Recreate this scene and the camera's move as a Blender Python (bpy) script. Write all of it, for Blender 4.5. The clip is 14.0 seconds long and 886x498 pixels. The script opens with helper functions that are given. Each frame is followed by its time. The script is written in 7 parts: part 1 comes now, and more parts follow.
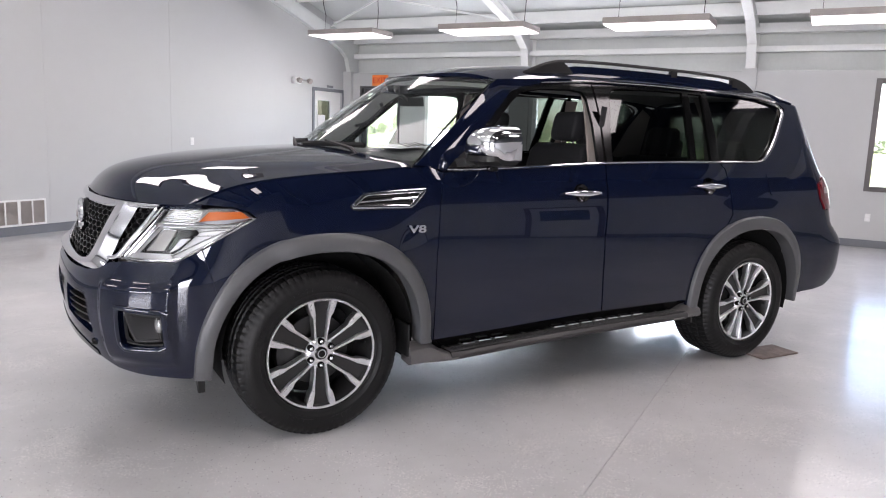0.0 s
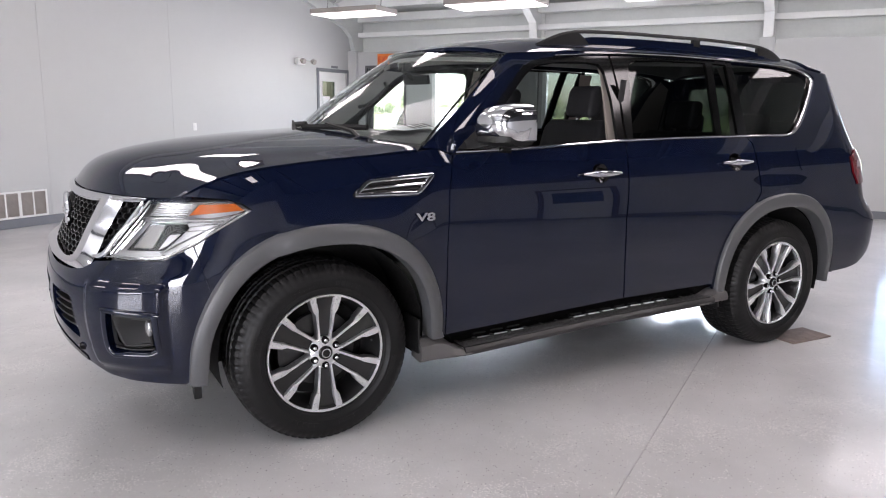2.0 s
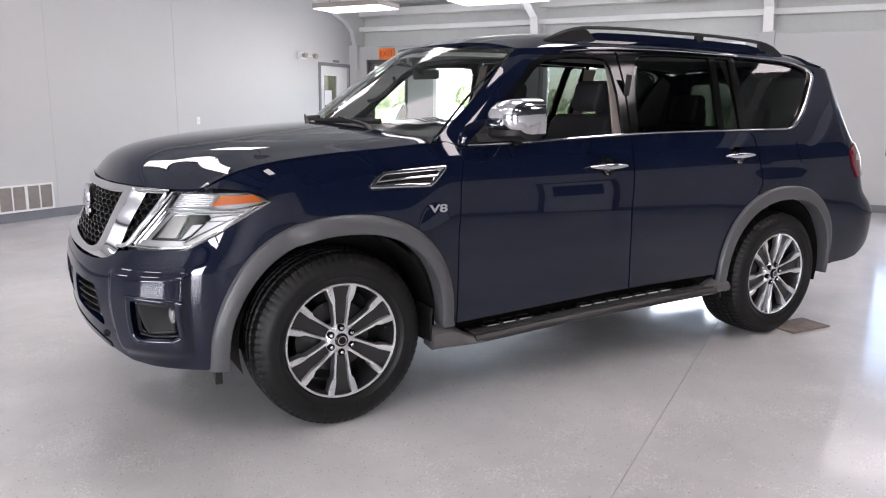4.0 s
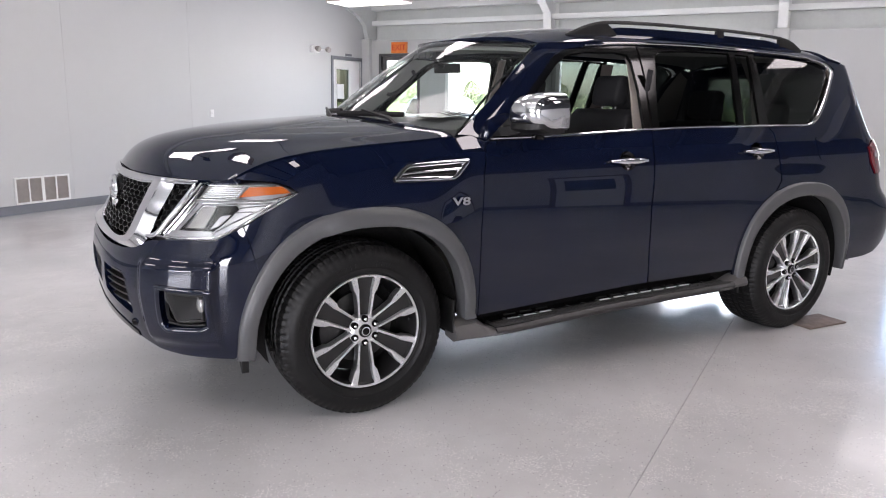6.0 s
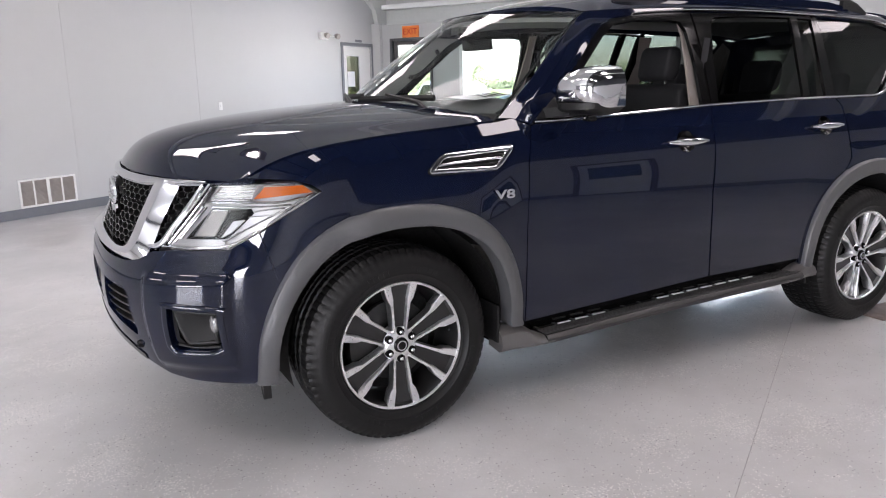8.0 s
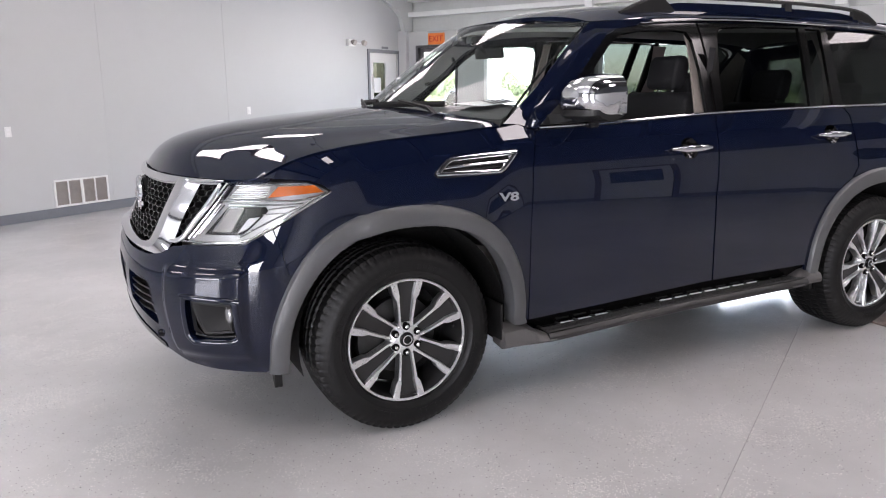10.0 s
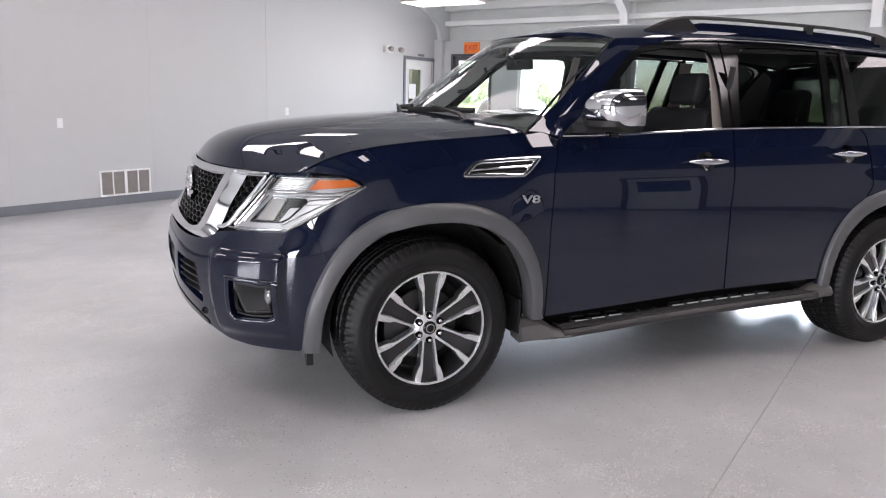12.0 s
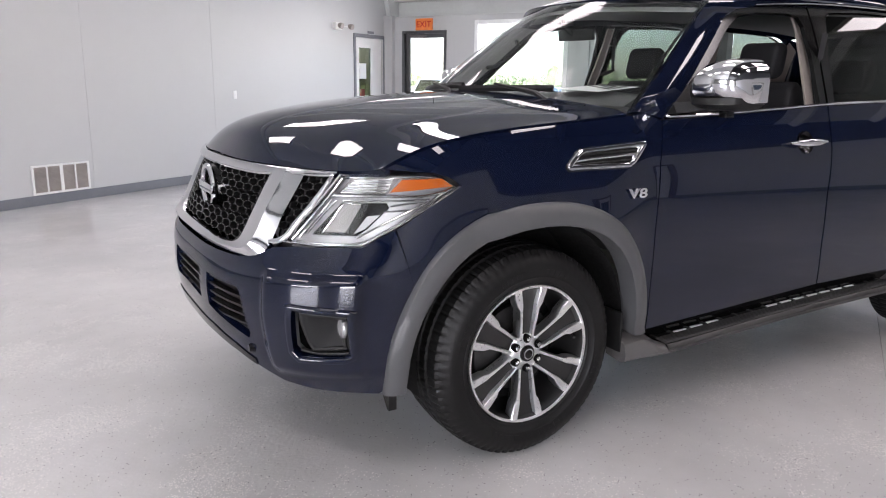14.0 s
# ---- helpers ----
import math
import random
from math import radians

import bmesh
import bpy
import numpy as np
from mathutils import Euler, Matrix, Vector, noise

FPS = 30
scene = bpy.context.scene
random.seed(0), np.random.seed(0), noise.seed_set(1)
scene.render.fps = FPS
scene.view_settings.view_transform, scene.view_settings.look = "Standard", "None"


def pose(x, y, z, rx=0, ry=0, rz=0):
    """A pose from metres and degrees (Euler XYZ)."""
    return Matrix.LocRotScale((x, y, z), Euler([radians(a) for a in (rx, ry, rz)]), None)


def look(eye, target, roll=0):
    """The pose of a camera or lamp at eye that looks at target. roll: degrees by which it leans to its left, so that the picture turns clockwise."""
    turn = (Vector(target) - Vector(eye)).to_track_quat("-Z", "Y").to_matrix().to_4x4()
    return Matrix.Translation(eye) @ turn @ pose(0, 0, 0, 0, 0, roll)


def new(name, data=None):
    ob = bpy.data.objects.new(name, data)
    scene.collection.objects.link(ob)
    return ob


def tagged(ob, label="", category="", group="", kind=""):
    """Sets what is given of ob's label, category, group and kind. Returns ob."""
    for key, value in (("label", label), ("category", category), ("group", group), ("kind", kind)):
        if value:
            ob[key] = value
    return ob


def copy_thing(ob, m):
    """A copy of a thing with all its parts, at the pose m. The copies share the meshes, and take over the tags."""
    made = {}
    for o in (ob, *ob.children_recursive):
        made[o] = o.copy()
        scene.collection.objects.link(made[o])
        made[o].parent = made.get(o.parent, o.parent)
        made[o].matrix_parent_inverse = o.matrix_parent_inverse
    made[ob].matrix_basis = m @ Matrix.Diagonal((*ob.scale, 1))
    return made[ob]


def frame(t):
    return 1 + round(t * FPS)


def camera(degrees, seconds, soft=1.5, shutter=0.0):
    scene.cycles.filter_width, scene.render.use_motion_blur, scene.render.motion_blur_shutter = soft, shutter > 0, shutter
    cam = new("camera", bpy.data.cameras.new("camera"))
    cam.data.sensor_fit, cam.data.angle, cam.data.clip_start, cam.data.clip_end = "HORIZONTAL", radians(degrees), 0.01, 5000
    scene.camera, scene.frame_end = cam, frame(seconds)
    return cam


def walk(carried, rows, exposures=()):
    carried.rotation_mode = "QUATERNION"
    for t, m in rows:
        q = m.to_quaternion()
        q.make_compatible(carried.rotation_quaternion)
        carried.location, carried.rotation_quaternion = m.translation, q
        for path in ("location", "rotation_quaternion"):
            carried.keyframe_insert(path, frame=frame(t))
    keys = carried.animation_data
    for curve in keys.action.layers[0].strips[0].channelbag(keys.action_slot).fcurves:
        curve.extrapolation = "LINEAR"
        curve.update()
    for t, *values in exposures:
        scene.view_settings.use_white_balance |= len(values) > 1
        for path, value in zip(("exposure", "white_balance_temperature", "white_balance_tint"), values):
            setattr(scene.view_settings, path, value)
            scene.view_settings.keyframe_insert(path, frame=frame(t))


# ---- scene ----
cam = camera(62.1, 14.0, 1.1)
PATH = [
    (0, (-3.262, -2.88, 1.47), (-1.51, -1.966, 1.159), 2.1),
    (0.5, (-3.254, -2.862, 1.465), (-1.503, -1.951, 1.143), 2.1),
    (1, (-3.228, -2.848, 1.47), (-1.48, -1.936, 1.135), 1.9),
    (1.5, (-3.127, -2.8, 1.475), (-1.389, -1.876, 1.124), 1.3),
    (2, (-3.031, -2.758, 1.474), (-1.301, -1.824, 1.107), 0.7),
    (2.5, (-3.012, -2.746, 1.472), (-1.285, -1.811, 1.095), 0.4),
    (5, (-3.231, -2.744, 1.475), (-1.5, -1.819, 1.09), 1.0),
    (5.5, (-3.232, -2.733, 1.477), (-1.509, -1.796, 1.085), 1.1),
    (6, (-3.217, -2.693, 1.467), (-1.498, -1.752, 1.071), 1.1),
    (6.5, (-3.155, -2.616, 1.46), (-1.439, -1.67, 1.058), 0.8),
    (7, (-3.001, -2.483, 1.469), (-1.29, -1.532, 1.06), 0.3),
    (7.5, (-2.906, -2.378, 1.443), (-1.2, -1.423, 1.017), -0.5),
    (10, (-2.981, -2.53, 1.442), (-1.319, -1.497, 1.027), -0.5),
    (10.5, (-3.114, -2.65, 1.436), (-1.462, -1.598, 1.033), 0.4),
    (11, (-3.17, -2.698, 1.447), (-1.525, -1.628, 1.059), 1.1),
    (11.5, (-3.172, -2.685, 1.438), (-1.538, -1.599, 1.049), 1.6),
    (12, (-3.176, -2.669, 1.436), (-1.551, -1.572, 1.041), 1.6),
    (12.5, (-3.172, -2.643, 1.431), (-1.551, -1.544, 1.023), 1.5),
    (13, (-3.082, -2.432, 1.417), (-1.45, -1.356, 0.996), 1.3),
    (13.5, (-3.0, -2.133, 1.41), (-1.337, -1.11, 0.978), 1.0),
    (14, (-2.999, -1.756, 1.41), (-1.276, -0.842, 0.969), 0.7),
]
walk(cam, [(t, look(eye, target, roll)) for t, eye, target, roll in PATH], [(0, 3.42, 6550, 22), (14, 3.42, 6550, 22)])

# ---- light ----
world = bpy.data.worlds.new("world")
scene.world = world
world.use_nodes = True
wn = world.node_tree.nodes
sky = wn.new("ShaderNodeTexSky")
sky.sky_type, sky.sun_disc = "NISHITA", False
sky.sun_elevation, sky.sun_rotation = radians(48), radians(200)
sky.air_density, sky.dust_density = 1.0, 1.5
wn["Background"].inputs[1].default_value = 0.1
world.node_tree.links.new(sky.outputs[0], wn["Background"].inputs[0])

sun_data = bpy.data.lights.new("sun", "SUN")
sun_data.energy, sun_data.angle, sun_data.color = 3.0, radians(3), (1.0, 0.95, 0.88)
sun = new("sun", sun_data)
sun.matrix_basis = pose(0, 0, 30, 42, 0, -20)


def window_light(x, y, z, turn, wide, high, watts):
    """Sky light that comes in at an opening."""
    d = bpy.data.lights.new("window_light", "AREA")
    d.shape, d.size, d.size_y, d.energy, d.color = "RECTANGLE", wide, high, watts, (0.93, 0.97, 1.0)
    ob = new("window_light", d)
    ob.matrix_basis = pose(x, y, z, 90, 0, turn)
    return ob


# ---- materials ----
def material(name, color, rough=0.5, metal=0.0, coat=0.0, spec=0.5):
    m = bpy.data.materials.new(name)
    m.use_nodes = True
    b = m.node_tree.nodes["Principled BSDF"]
    b.inputs["Base Color"].default_value = (*color, 1)
    b.inputs["Roughness"].default_value = rough
    b.inputs["Metallic"].default_value = metal
    b.inputs["Coat Weight"].default_value = coat
    b.inputs["Coat Roughness"].default_value = 0.01
    b.inputs["Specular IOR Level"].default_value = spec
    return m


def noise_node(m, scale, detail=4.0, rough=0.6, coord="Object"):
    n = m.node_tree.nodes
    tc, t = n.new("ShaderNodeTexCoord"), n.new("ShaderNodeTexNoise")
    t.inputs["Scale"].default_value, t.inputs["Detail"].default_value, t.inputs["Roughness"].default_value = scale, detail, rough
    m.node_tree.links.new(tc.outputs[coord], t.inputs["Vector"])
    return t


def ramp(m, src, stops):
    r = m.node_tree.nodes.new("ShaderNodeValToRGB")
    while len(r.color_ramp.elements) < len(stops):
        r.color_ramp.elements.new(0.5)
    for e, (p, c) in zip(r.color_ramp.elements, stops):
        e.position, e.color = p, (*c, 1) if len(c) == 3 else c
    m.node_tree.links.new(src, r.inputs[0])
    return r


def grey(v):
    return (v, v, v)


def varied(m, color, spread, scale, rough=None, bump=0.0, bump_scale=60.0):
    """Two scales of colour change, an uneven gloss and a fine relief."""
    nt, b = m.node_tree, m.node_tree.nodes["Principled BSDF"]
    a, f = noise_node(m, scale), noise_node(m, scale * 14, 3)
    mix = nt.nodes.new("ShaderNodeMix")
    mix.data_type = "FLOAT"
    mix.inputs[0].default_value = 0.35
    nt.links.new(a.outputs["Fac"], mix.inputs[2])
    nt.links.new(f.outputs["Fac"], mix.inputs[3])
    lo, hi = [max(c * (1 - spread), 0) for c in color], [min(c * (1 + spread), 1) for c in color]
    r = ramp(m, mix.outputs[0], [(0.3, lo), (0.7, hi)])
    nt.links.new(r.outputs[0], b.inputs["Base Color"])
    if rough:
        g = ramp(m, f.outputs["Fac"], [(0.3, grey(rough[0])), (0.7, grey(rough[1]))])
        nt.links.new(g.outputs[0], b.inputs["Roughness"])
    if bump:
        t = noise_node(m, bump_scale, 3)
        n = nt.nodes.new("ShaderNodeBump")
        n.inputs["Strength"].default_value, n.inputs["Distance"].default_value = bump, 0.004
        nt.links.new(t.outputs["Fac"], n.inputs["Height"])
        nt.links.new(n.outputs[0], b.inputs["Normal"])
    return m


def glass(name, tint, ior=1.45):
    """A thin pane: it lets light straight through, tinted, and mirrors at its face."""
    m = bpy.data.materials.new(name)
    m.use_nodes = True
    nt = m.node_tree
    nt.nodes.remove(nt.nodes["Principled BSDF"])
    tr, gl, mx, lw, pw, ad = (nt.nodes.new("ShaderNode" + k) for k in ("BsdfTransparent", "BsdfGlossy", "MixShader", "LayerWeight", "Math", "Math"))
    tr.inputs[0].default_value = (*tint, 1)
    gl.inputs["Roughness"].default_value = 0.0
    lw.inputs[0].default_value = 0.5
    f0 = ((ior - 1) / (ior + 1)) ** 2 * 1.6
    pw.operation, pw.inputs[1].default_value = "POWER", 5.0
    ad.operation, ad.inputs[1].default_value, ad.inputs[2].default_value = "MULTIPLY_ADD", 1 - f0, f0
    nt.links.new(lw.outputs["Facing"], pw.inputs[0])
    nt.links.new(pw.outputs[0], ad.inputs[0])
    nt.links.new(ad.outputs[0], mx.inputs[0])
    nt.links.new(tr.outputs[0], mx.inputs[1])
    nt.links.new(gl.outputs[0], mx.inputs[2])
    nt.links.new(mx.outputs[0], nt.nodes["Material Output"].inputs[0])
    return m


def glow(name, color, strength):
    m = bpy.data.materials.new(name)
    m.use_nodes = True
    b = m.node_tree.nodes["Principled BSDF"]
    b.inputs["Base Color"].default_value = (0.8, 0.8, 0.8, 1)
    b.inputs["Emission Color"].default_value = (*color, 1)
    b.inputs["Emission Strength"].default_value = strength
    return m


M_PAINT = material("dark_blue_paint", (0.0029, 0.0053, 0.0168), 0.4, 0.0, 1.0, 0.0)
M_PAINT.node_tree.nodes["Principled BSDF"].inputs["Coat IOR"].default_value = 1.53
M_FLARE = varied(material("grey_satin_paint", grey(0.09), 0.36), (0.072, 0.073, 0.076), 0.06, 3, (0.32, 0.42))
M_CHROME = material("chrome", (0.68, 0.68, 0.7), 0.06, 1.0)
M_DARKCHROME = material("dark_chrome", grey(0.55), 0.12, 1.0)
M_SATIN = material("satin_chrome", grey(0.6), 0.22, 1.0)
M_BLACK = varied(material("black_plastic", grey(0.008), 0.5, 0, 0, 0.35), grey(0.008), 0.2, 8, (0.4, 0.55), 0.15, 300)
M_GLOSSBLACK = material("gloss_black", grey(0.003), 0.1, 0.0, 0.0, 0.3)
M_UNDER = varied(material("dusty_underbody", grey(0.1), 0.7), grey(0.1), 0.4, 5, (0.55, 0.8))
M_LINER = varied(material("liner_black", grey(0.004), 0.8, 0, 0, 0.25), grey(0.004), 0.3, 6, (0.7, 0.9))
M_RUBBER = varied(material("tyre_rubber", grey(0.006), 0.55, 0, 0, 0.25), grey(0.006), 0.3, 7, (0.4, 0.55), 0.12, 220)
M_ALLOY = varied(material("machined_alloy", grey(0.85), 0.35, 1.0), (0.86, 0.86, 0.87), 0.04, 10, (0.26, 0.36))
M_DARKALLOY = material("dark_painted_alloy", grey(0.014), 0.3, 0.2, 0.25)
M_DISC = varied(material("brake_steel", grey(0.07), 0.5, 1.0), grey(0.07), 0.3, 14, (0.4, 0.55))
M_TINT = glass("tinted_glass", (0.1, 0.115, 0.11), 1.36)
M_CLEAR = glass("clear_glass", (0.8, 0.85, 0.83), 1.22)
M_PANE = glass("window_glass", (0.93, 0.96, 0.95), 1.3)
M_LENS = glass("lamp_lens", (0.93, 0.94, 0.94), 1.5)
M_AMBER = material("amber_plastic", (0.5, 0.1, 0.003), 0.25, 0.0, 0.5)
M_RED = material("red_plastic", (0.13, 0.008, 0.012), 0.15, 0.0, 0.8)
M_STEP = varied(material("satin_grey_step", grey(0.02), 0.4), (0.02, 0.0195, 0.0195), 0.1, 5, (0.3, 0.42))
M_RIB = varied(material("worn_black_tread", grey(0.035), 0.35), (0.035, 0.034, 0.034), 0.3, 18, (0.28, 0.45))
M_MESH = varied(material("satin_black_mesh", grey(0.03), 0.25), grey(0.03), 0.15, 9, (0.2, 0.32))
M_REFLECTOR = material("lamp_reflector", grey(0.38), 0.4, 0.6)
M_SILVER = material("silver_bezel", grey(0.4), 0.34, 0.7)
M_LAMPGREY = material("projector_glass", (0.3, 0.29, 0.28), 0.22, 0.5, 0.3)
M_FOGCONE = material("dark_cone_plastic", grey(0.01), 0.5, 0, 0, 0.2)
M_ENDCAP = varied(material("satin_dark_grey", grey(0.075), 0.36), (0.08, 0.076, 0.074), 0.08, 6, (0.28, 0.4))
# near-black that paints in the shade of deep recesses
M_DEPTHSHADE = material("depth_shade_black", grey(0.002), 0.9, 0, 0, 0.1)
M_CLOTH = varied(material("dark_upholstery", grey(0.009), 0.8), (0.009, 0.009, 0.011), 0.3, 20, (0.6, 0.85), 0.3, 150)
M_DASH = varied(material("dash_plastic", grey(0.045), 0.6), (0.045, 0.045, 0.047), 0.12, 25, (0.5, 0.65), 0.2, 200)
M_TRIM = varied(material("beige_trim", (0.25, 0.215, 0.195), 0.7), (0.25, 0.215, 0.195), 0.05, 12)
M_HEADLINER = varied(material("grey_headliner", (0.33, 0.33, 0.32), 0.9), (0.33, 0.33, 0.32), 0.05, 30)
M_PILLAR = varied(material("grey_pillar_trim", (0.25, 0.25, 0.24), 0.75), (0.25, 0.25, 0.24), 0.06, 30)
M_PAPER = material("white_paper", grey(0.75), 0.7)
M_INK = material("dark_ink", grey(0.03), 0.6)
M_WALL = varied(material("white_wall_paint", (0.455, 0.463, 0.463), 0.45), (0.455, 0.463, 0.463), 0.025, 0.6, (0.38, 0.5), 0.05, 90)
M_BASE = varied(material("grey_baseboard", (0.14, 0.15, 0.165), 0.5), (0.14, 0.15, 0.165), 0.1, 3)
M_METAL = varied(material("white_painted_steel", (0.7, 0.71, 0.7), 0.45), (0.78, 0.79, 0.78), 0.05, 2)
M_LINERWALL = varied(material("grey_insulation_sheet", (0.56, 0.58, 0.58), 0.55), (0.6, 0.62, 0.61), 0.08, 1.5, (0.45, 0.65), 0.25, 25)
M_FRAME = varied(material("brown_grey_frame", (0.11, 0.1, 0.1), 0.5), (0.11, 0.1, 0.1), 0.1, 6)
M_DOOR = varied(material("white_door_paint", grey(0.7), 0.4), (0.7, 0.7, 0.69), 0.04, 3)
M_LAMP = glow("lamp_diffuser", (1.0, 0.96, 0.94), 1.1)
M_LAMPEAVE = glow("eave_lamp_diffuser", (1.0, 0.97, 0.95), 0.4)
M_WIRE = material("black_cable", grey(0.02), 0.6)
M_EXIT = varied(material("exit_orange", (0.75, 0.2, 0.04), 0.5), (0.75, 0.2, 0.04), 0.15, 9)
M_EXITLIT = material("exit_letters", (0.5, 0.02, 0.01), 0.6)
M_DOORGLASS = glass("door_glass", (0.2, 0.21, 0.19), 1.5)
M_GRILLE = varied(material("vent_brown_grey", (0.32, 0.29, 0.27), 0.55), (0.32, 0.29, 0.27), 0.12, 8)
M_MAT = varied(material("brown_floor_pad", (0.17, 0.13, 0.11), 0.8), (0.17, 0.13, 0.11), 0.4, 14, None, 0.6, 90)


def floor_material():
    """Grey epoxy with scattered light and dark chips, worn to a soft gloss."""
    m = material("grey_epoxy_floor", (0.33, 0.325, 0.315), 0.2)
    nt, b = m.node_tree, m.node_tree.nodes["Principled BSDF"]
    L = nt.links.new
    big, mid = noise_node(m, 0.55, 5), noise_node(m, 5, 5)
    tone = nt.nodes.new("ShaderNodeMix")
    tone.data_type = "FLOAT"
    tone.inputs[0].default_value = 0.2
    L(big.outputs["Fac"], tone.inputs[2])
    L(mid.outputs["Fac"], tone.inputs[3])
    base = ramp(m, tone.outputs[0], [(0.34, (0.44, 0.438, 0.43)), (0.66, (0.64, 0.634, 0.626))])
    tc = nt.nodes.new("ShaderNodeTexCoord")

    def chips(scale, size, amount):
        v = nt.nodes.new("ShaderNodeTexVoronoi")
        v.inputs["Scale"].default_value = scale
        L(tc.outputs["Object"], v.inputs["Vector"])
        near = nt.nodes.new("ShaderNodeMath")
        near.operation, near.inputs[1].default_value = "LESS_THAN", size
        L(v.outputs["Distance"], near.inputs[0])
        sep = nt.nodes.new("ShaderNodeSeparateColor")
        L(v.outputs["Color"], sep.inputs[0])
        some = nt.nodes.new("ShaderNodeMath")
        some.operation = "LESS_THAN"
        L(sep.outputs[0], some.inputs[0])
        if isinstance(amount, float):
            some.inputs[1].default_value = amount
        else:
            L(amount, some.inputs[1])
        both = nt.nodes.new("ShaderNodeMath")
        both.operation = "MULTIPLY"
        L(near.outputs[0], both.inputs[0])
        L(some.outputs[0], both.inputs[1])
        return both.outputs[0]

    patch = noise_node(m, 1.9, 4, 0.65)
    dens = ramp(m, patch.outputs["Fac"], [(0.5, grey(0.01)), (0.66, grey(0.8))])
    light, dark = chips(150, 0.42, dens.outputs[0]), chips(100, 0.24, 0.09)
    m1, m2 = nt.nodes.new("ShaderNodeMix"), nt.nodes.new("ShaderNodeMix")
    for k in (m1, m2):
        k.data_type = "RGBA"
    L(light, m1.inputs[0])
    L(base.outputs[0], m1.inputs[6])
    m1.inputs[7].default_value = (0.8, 0.775, 0.745, 1)
    L(dark, m2.inputs[0])
    L(m1.outputs[2], m2.inputs[6])
    m2.inputs[7].default_value = (0.04, 0.04, 0.04, 1)
    L(m2.outputs[2], b.inputs["Base Color"])
    # a broad sheen from the stippled resin under a thin clear seal
    ro = ramp(m, mid.outputs["Fac"], [(0.3, grey(0.33)), (0.7, grey(0.46))])
    L(ro.outputs[0], b.inputs["Roughness"])
    seal = ramp(m, mid.outputs["Fac"], [(0.3, grey(0.08)), (0.7, grey(0.17))])
    L(seal.outputs[0], b.inputs["Coat Roughness"])
    b.inputs["Coat Weight"].default_value = 0.9
    add = nt.nodes.new("ShaderNodeMath")
    add.operation = "MULTIPLY_ADD"
    L(light, add.inputs[0])
    add.inputs[1].default_value = 0.16
    stipple = noise_node(m, 55, 3)
    L(stipple.outputs["Fac"], add.inputs[2])
    bu = nt.nodes.new("ShaderNodeBump")
    bu.inputs["Strength"].default_value, bu.inputs["Distance"].default_value = 0.55, 0.003
    L(add.outputs[0], bu.inputs["Height"])
    wave = noise_node(m, 2.2, 3)
    bw = nt.nodes.new("ShaderNodeBump")
    bw.inputs["Strength"].default_value, bw.inputs["Distance"].default_value = 0.25, 0.012
    L(wave.outputs["Fac"], bw.inputs["Height"])
    L(bw.outputs[0], bu.inputs["Normal"])
    L(bu.outputs[0], b.inputs["Normal"])
    seal_bump = nt.nodes.new("ShaderNodeBump")
    seal_bump.inputs["Strength"].default_value, seal_bump.inputs["Distance"].default_value = 0.14, 0.003
    L(add.outputs[0], seal_bump.inputs["Height"])
    L(bw.outputs[0], seal_bump.inputs["Normal"])
    L(seal_bump.outputs[0], b.inputs["Coat Normal"])
    return m


M_FLOOR = floor_material()


# ---- mesh tools ----
def mesh_of(name, verts, faces, mat, smooth=False):
    me = bpy.data.meshes.new(name)
    me.from_pydata([tuple(v) for v in verts], [], faces)
    me.validate()
    if smooth:
        me.polygons.foreach_set("use_smooth", [True] * len(me.polygons))
    if mat:
        me.materials.append(mat)
    me.update()
    return me


def put(name, me, parent=None, label="", m=None):
    ob = new(name, me)
    if parent:
        ob.parent = parent
    if m is not None:
        ob.matrix_basis = m
    if label:
        ob["label"] = label
    return ob


def part(name, bm, mat, parent=None, label="", smooth=False, m=None):
    me = bpy.data.meshes.new(name)
    bmesh.ops.recalc_face_normals(bm, faces=bm.faces)
    bm.to_mesh(me)
    bm.free()
    if smooth:
        me.polygons.foreach_set("use_smooth", [True] * len(me.polygons))
        me.set_sharp_from_angle(angle=radians(38))
    me.materials.append(mat)
    return put(name, me, parent, label, m)


def add_box(bm, x0, x1, y0, y1, z0, z1, bevel=0.0):
    r = bmesh.ops.create_cube(bm, size=1.0, matrix=Matrix.Translation(((x0 + x1) / 2, (y0 + y1) / 2, (z0 + z1) / 2))
                              @ Matrix.Diagonal((abs(x1 - x0), abs(y1 - y0), abs(z1 - z0), 1)))
    if bevel:
        es = list({e for v in r["verts"] for e in v.link_edges})
        bmesh.ops.bevel(bm, geom=es, offset=bevel, segments=2, affect="EDGES", profile=0.7)


def box(name, x0, x1, y0, y1, z0, z1, mat, parent=None, label="", bevel=0.0, m=None):
    bm = bmesh.new()
    add_box(bm, x0, x1, y0, y1, z0, z1, bevel)
    return part(name, bm, mat, parent, label, bevel > 0, m)


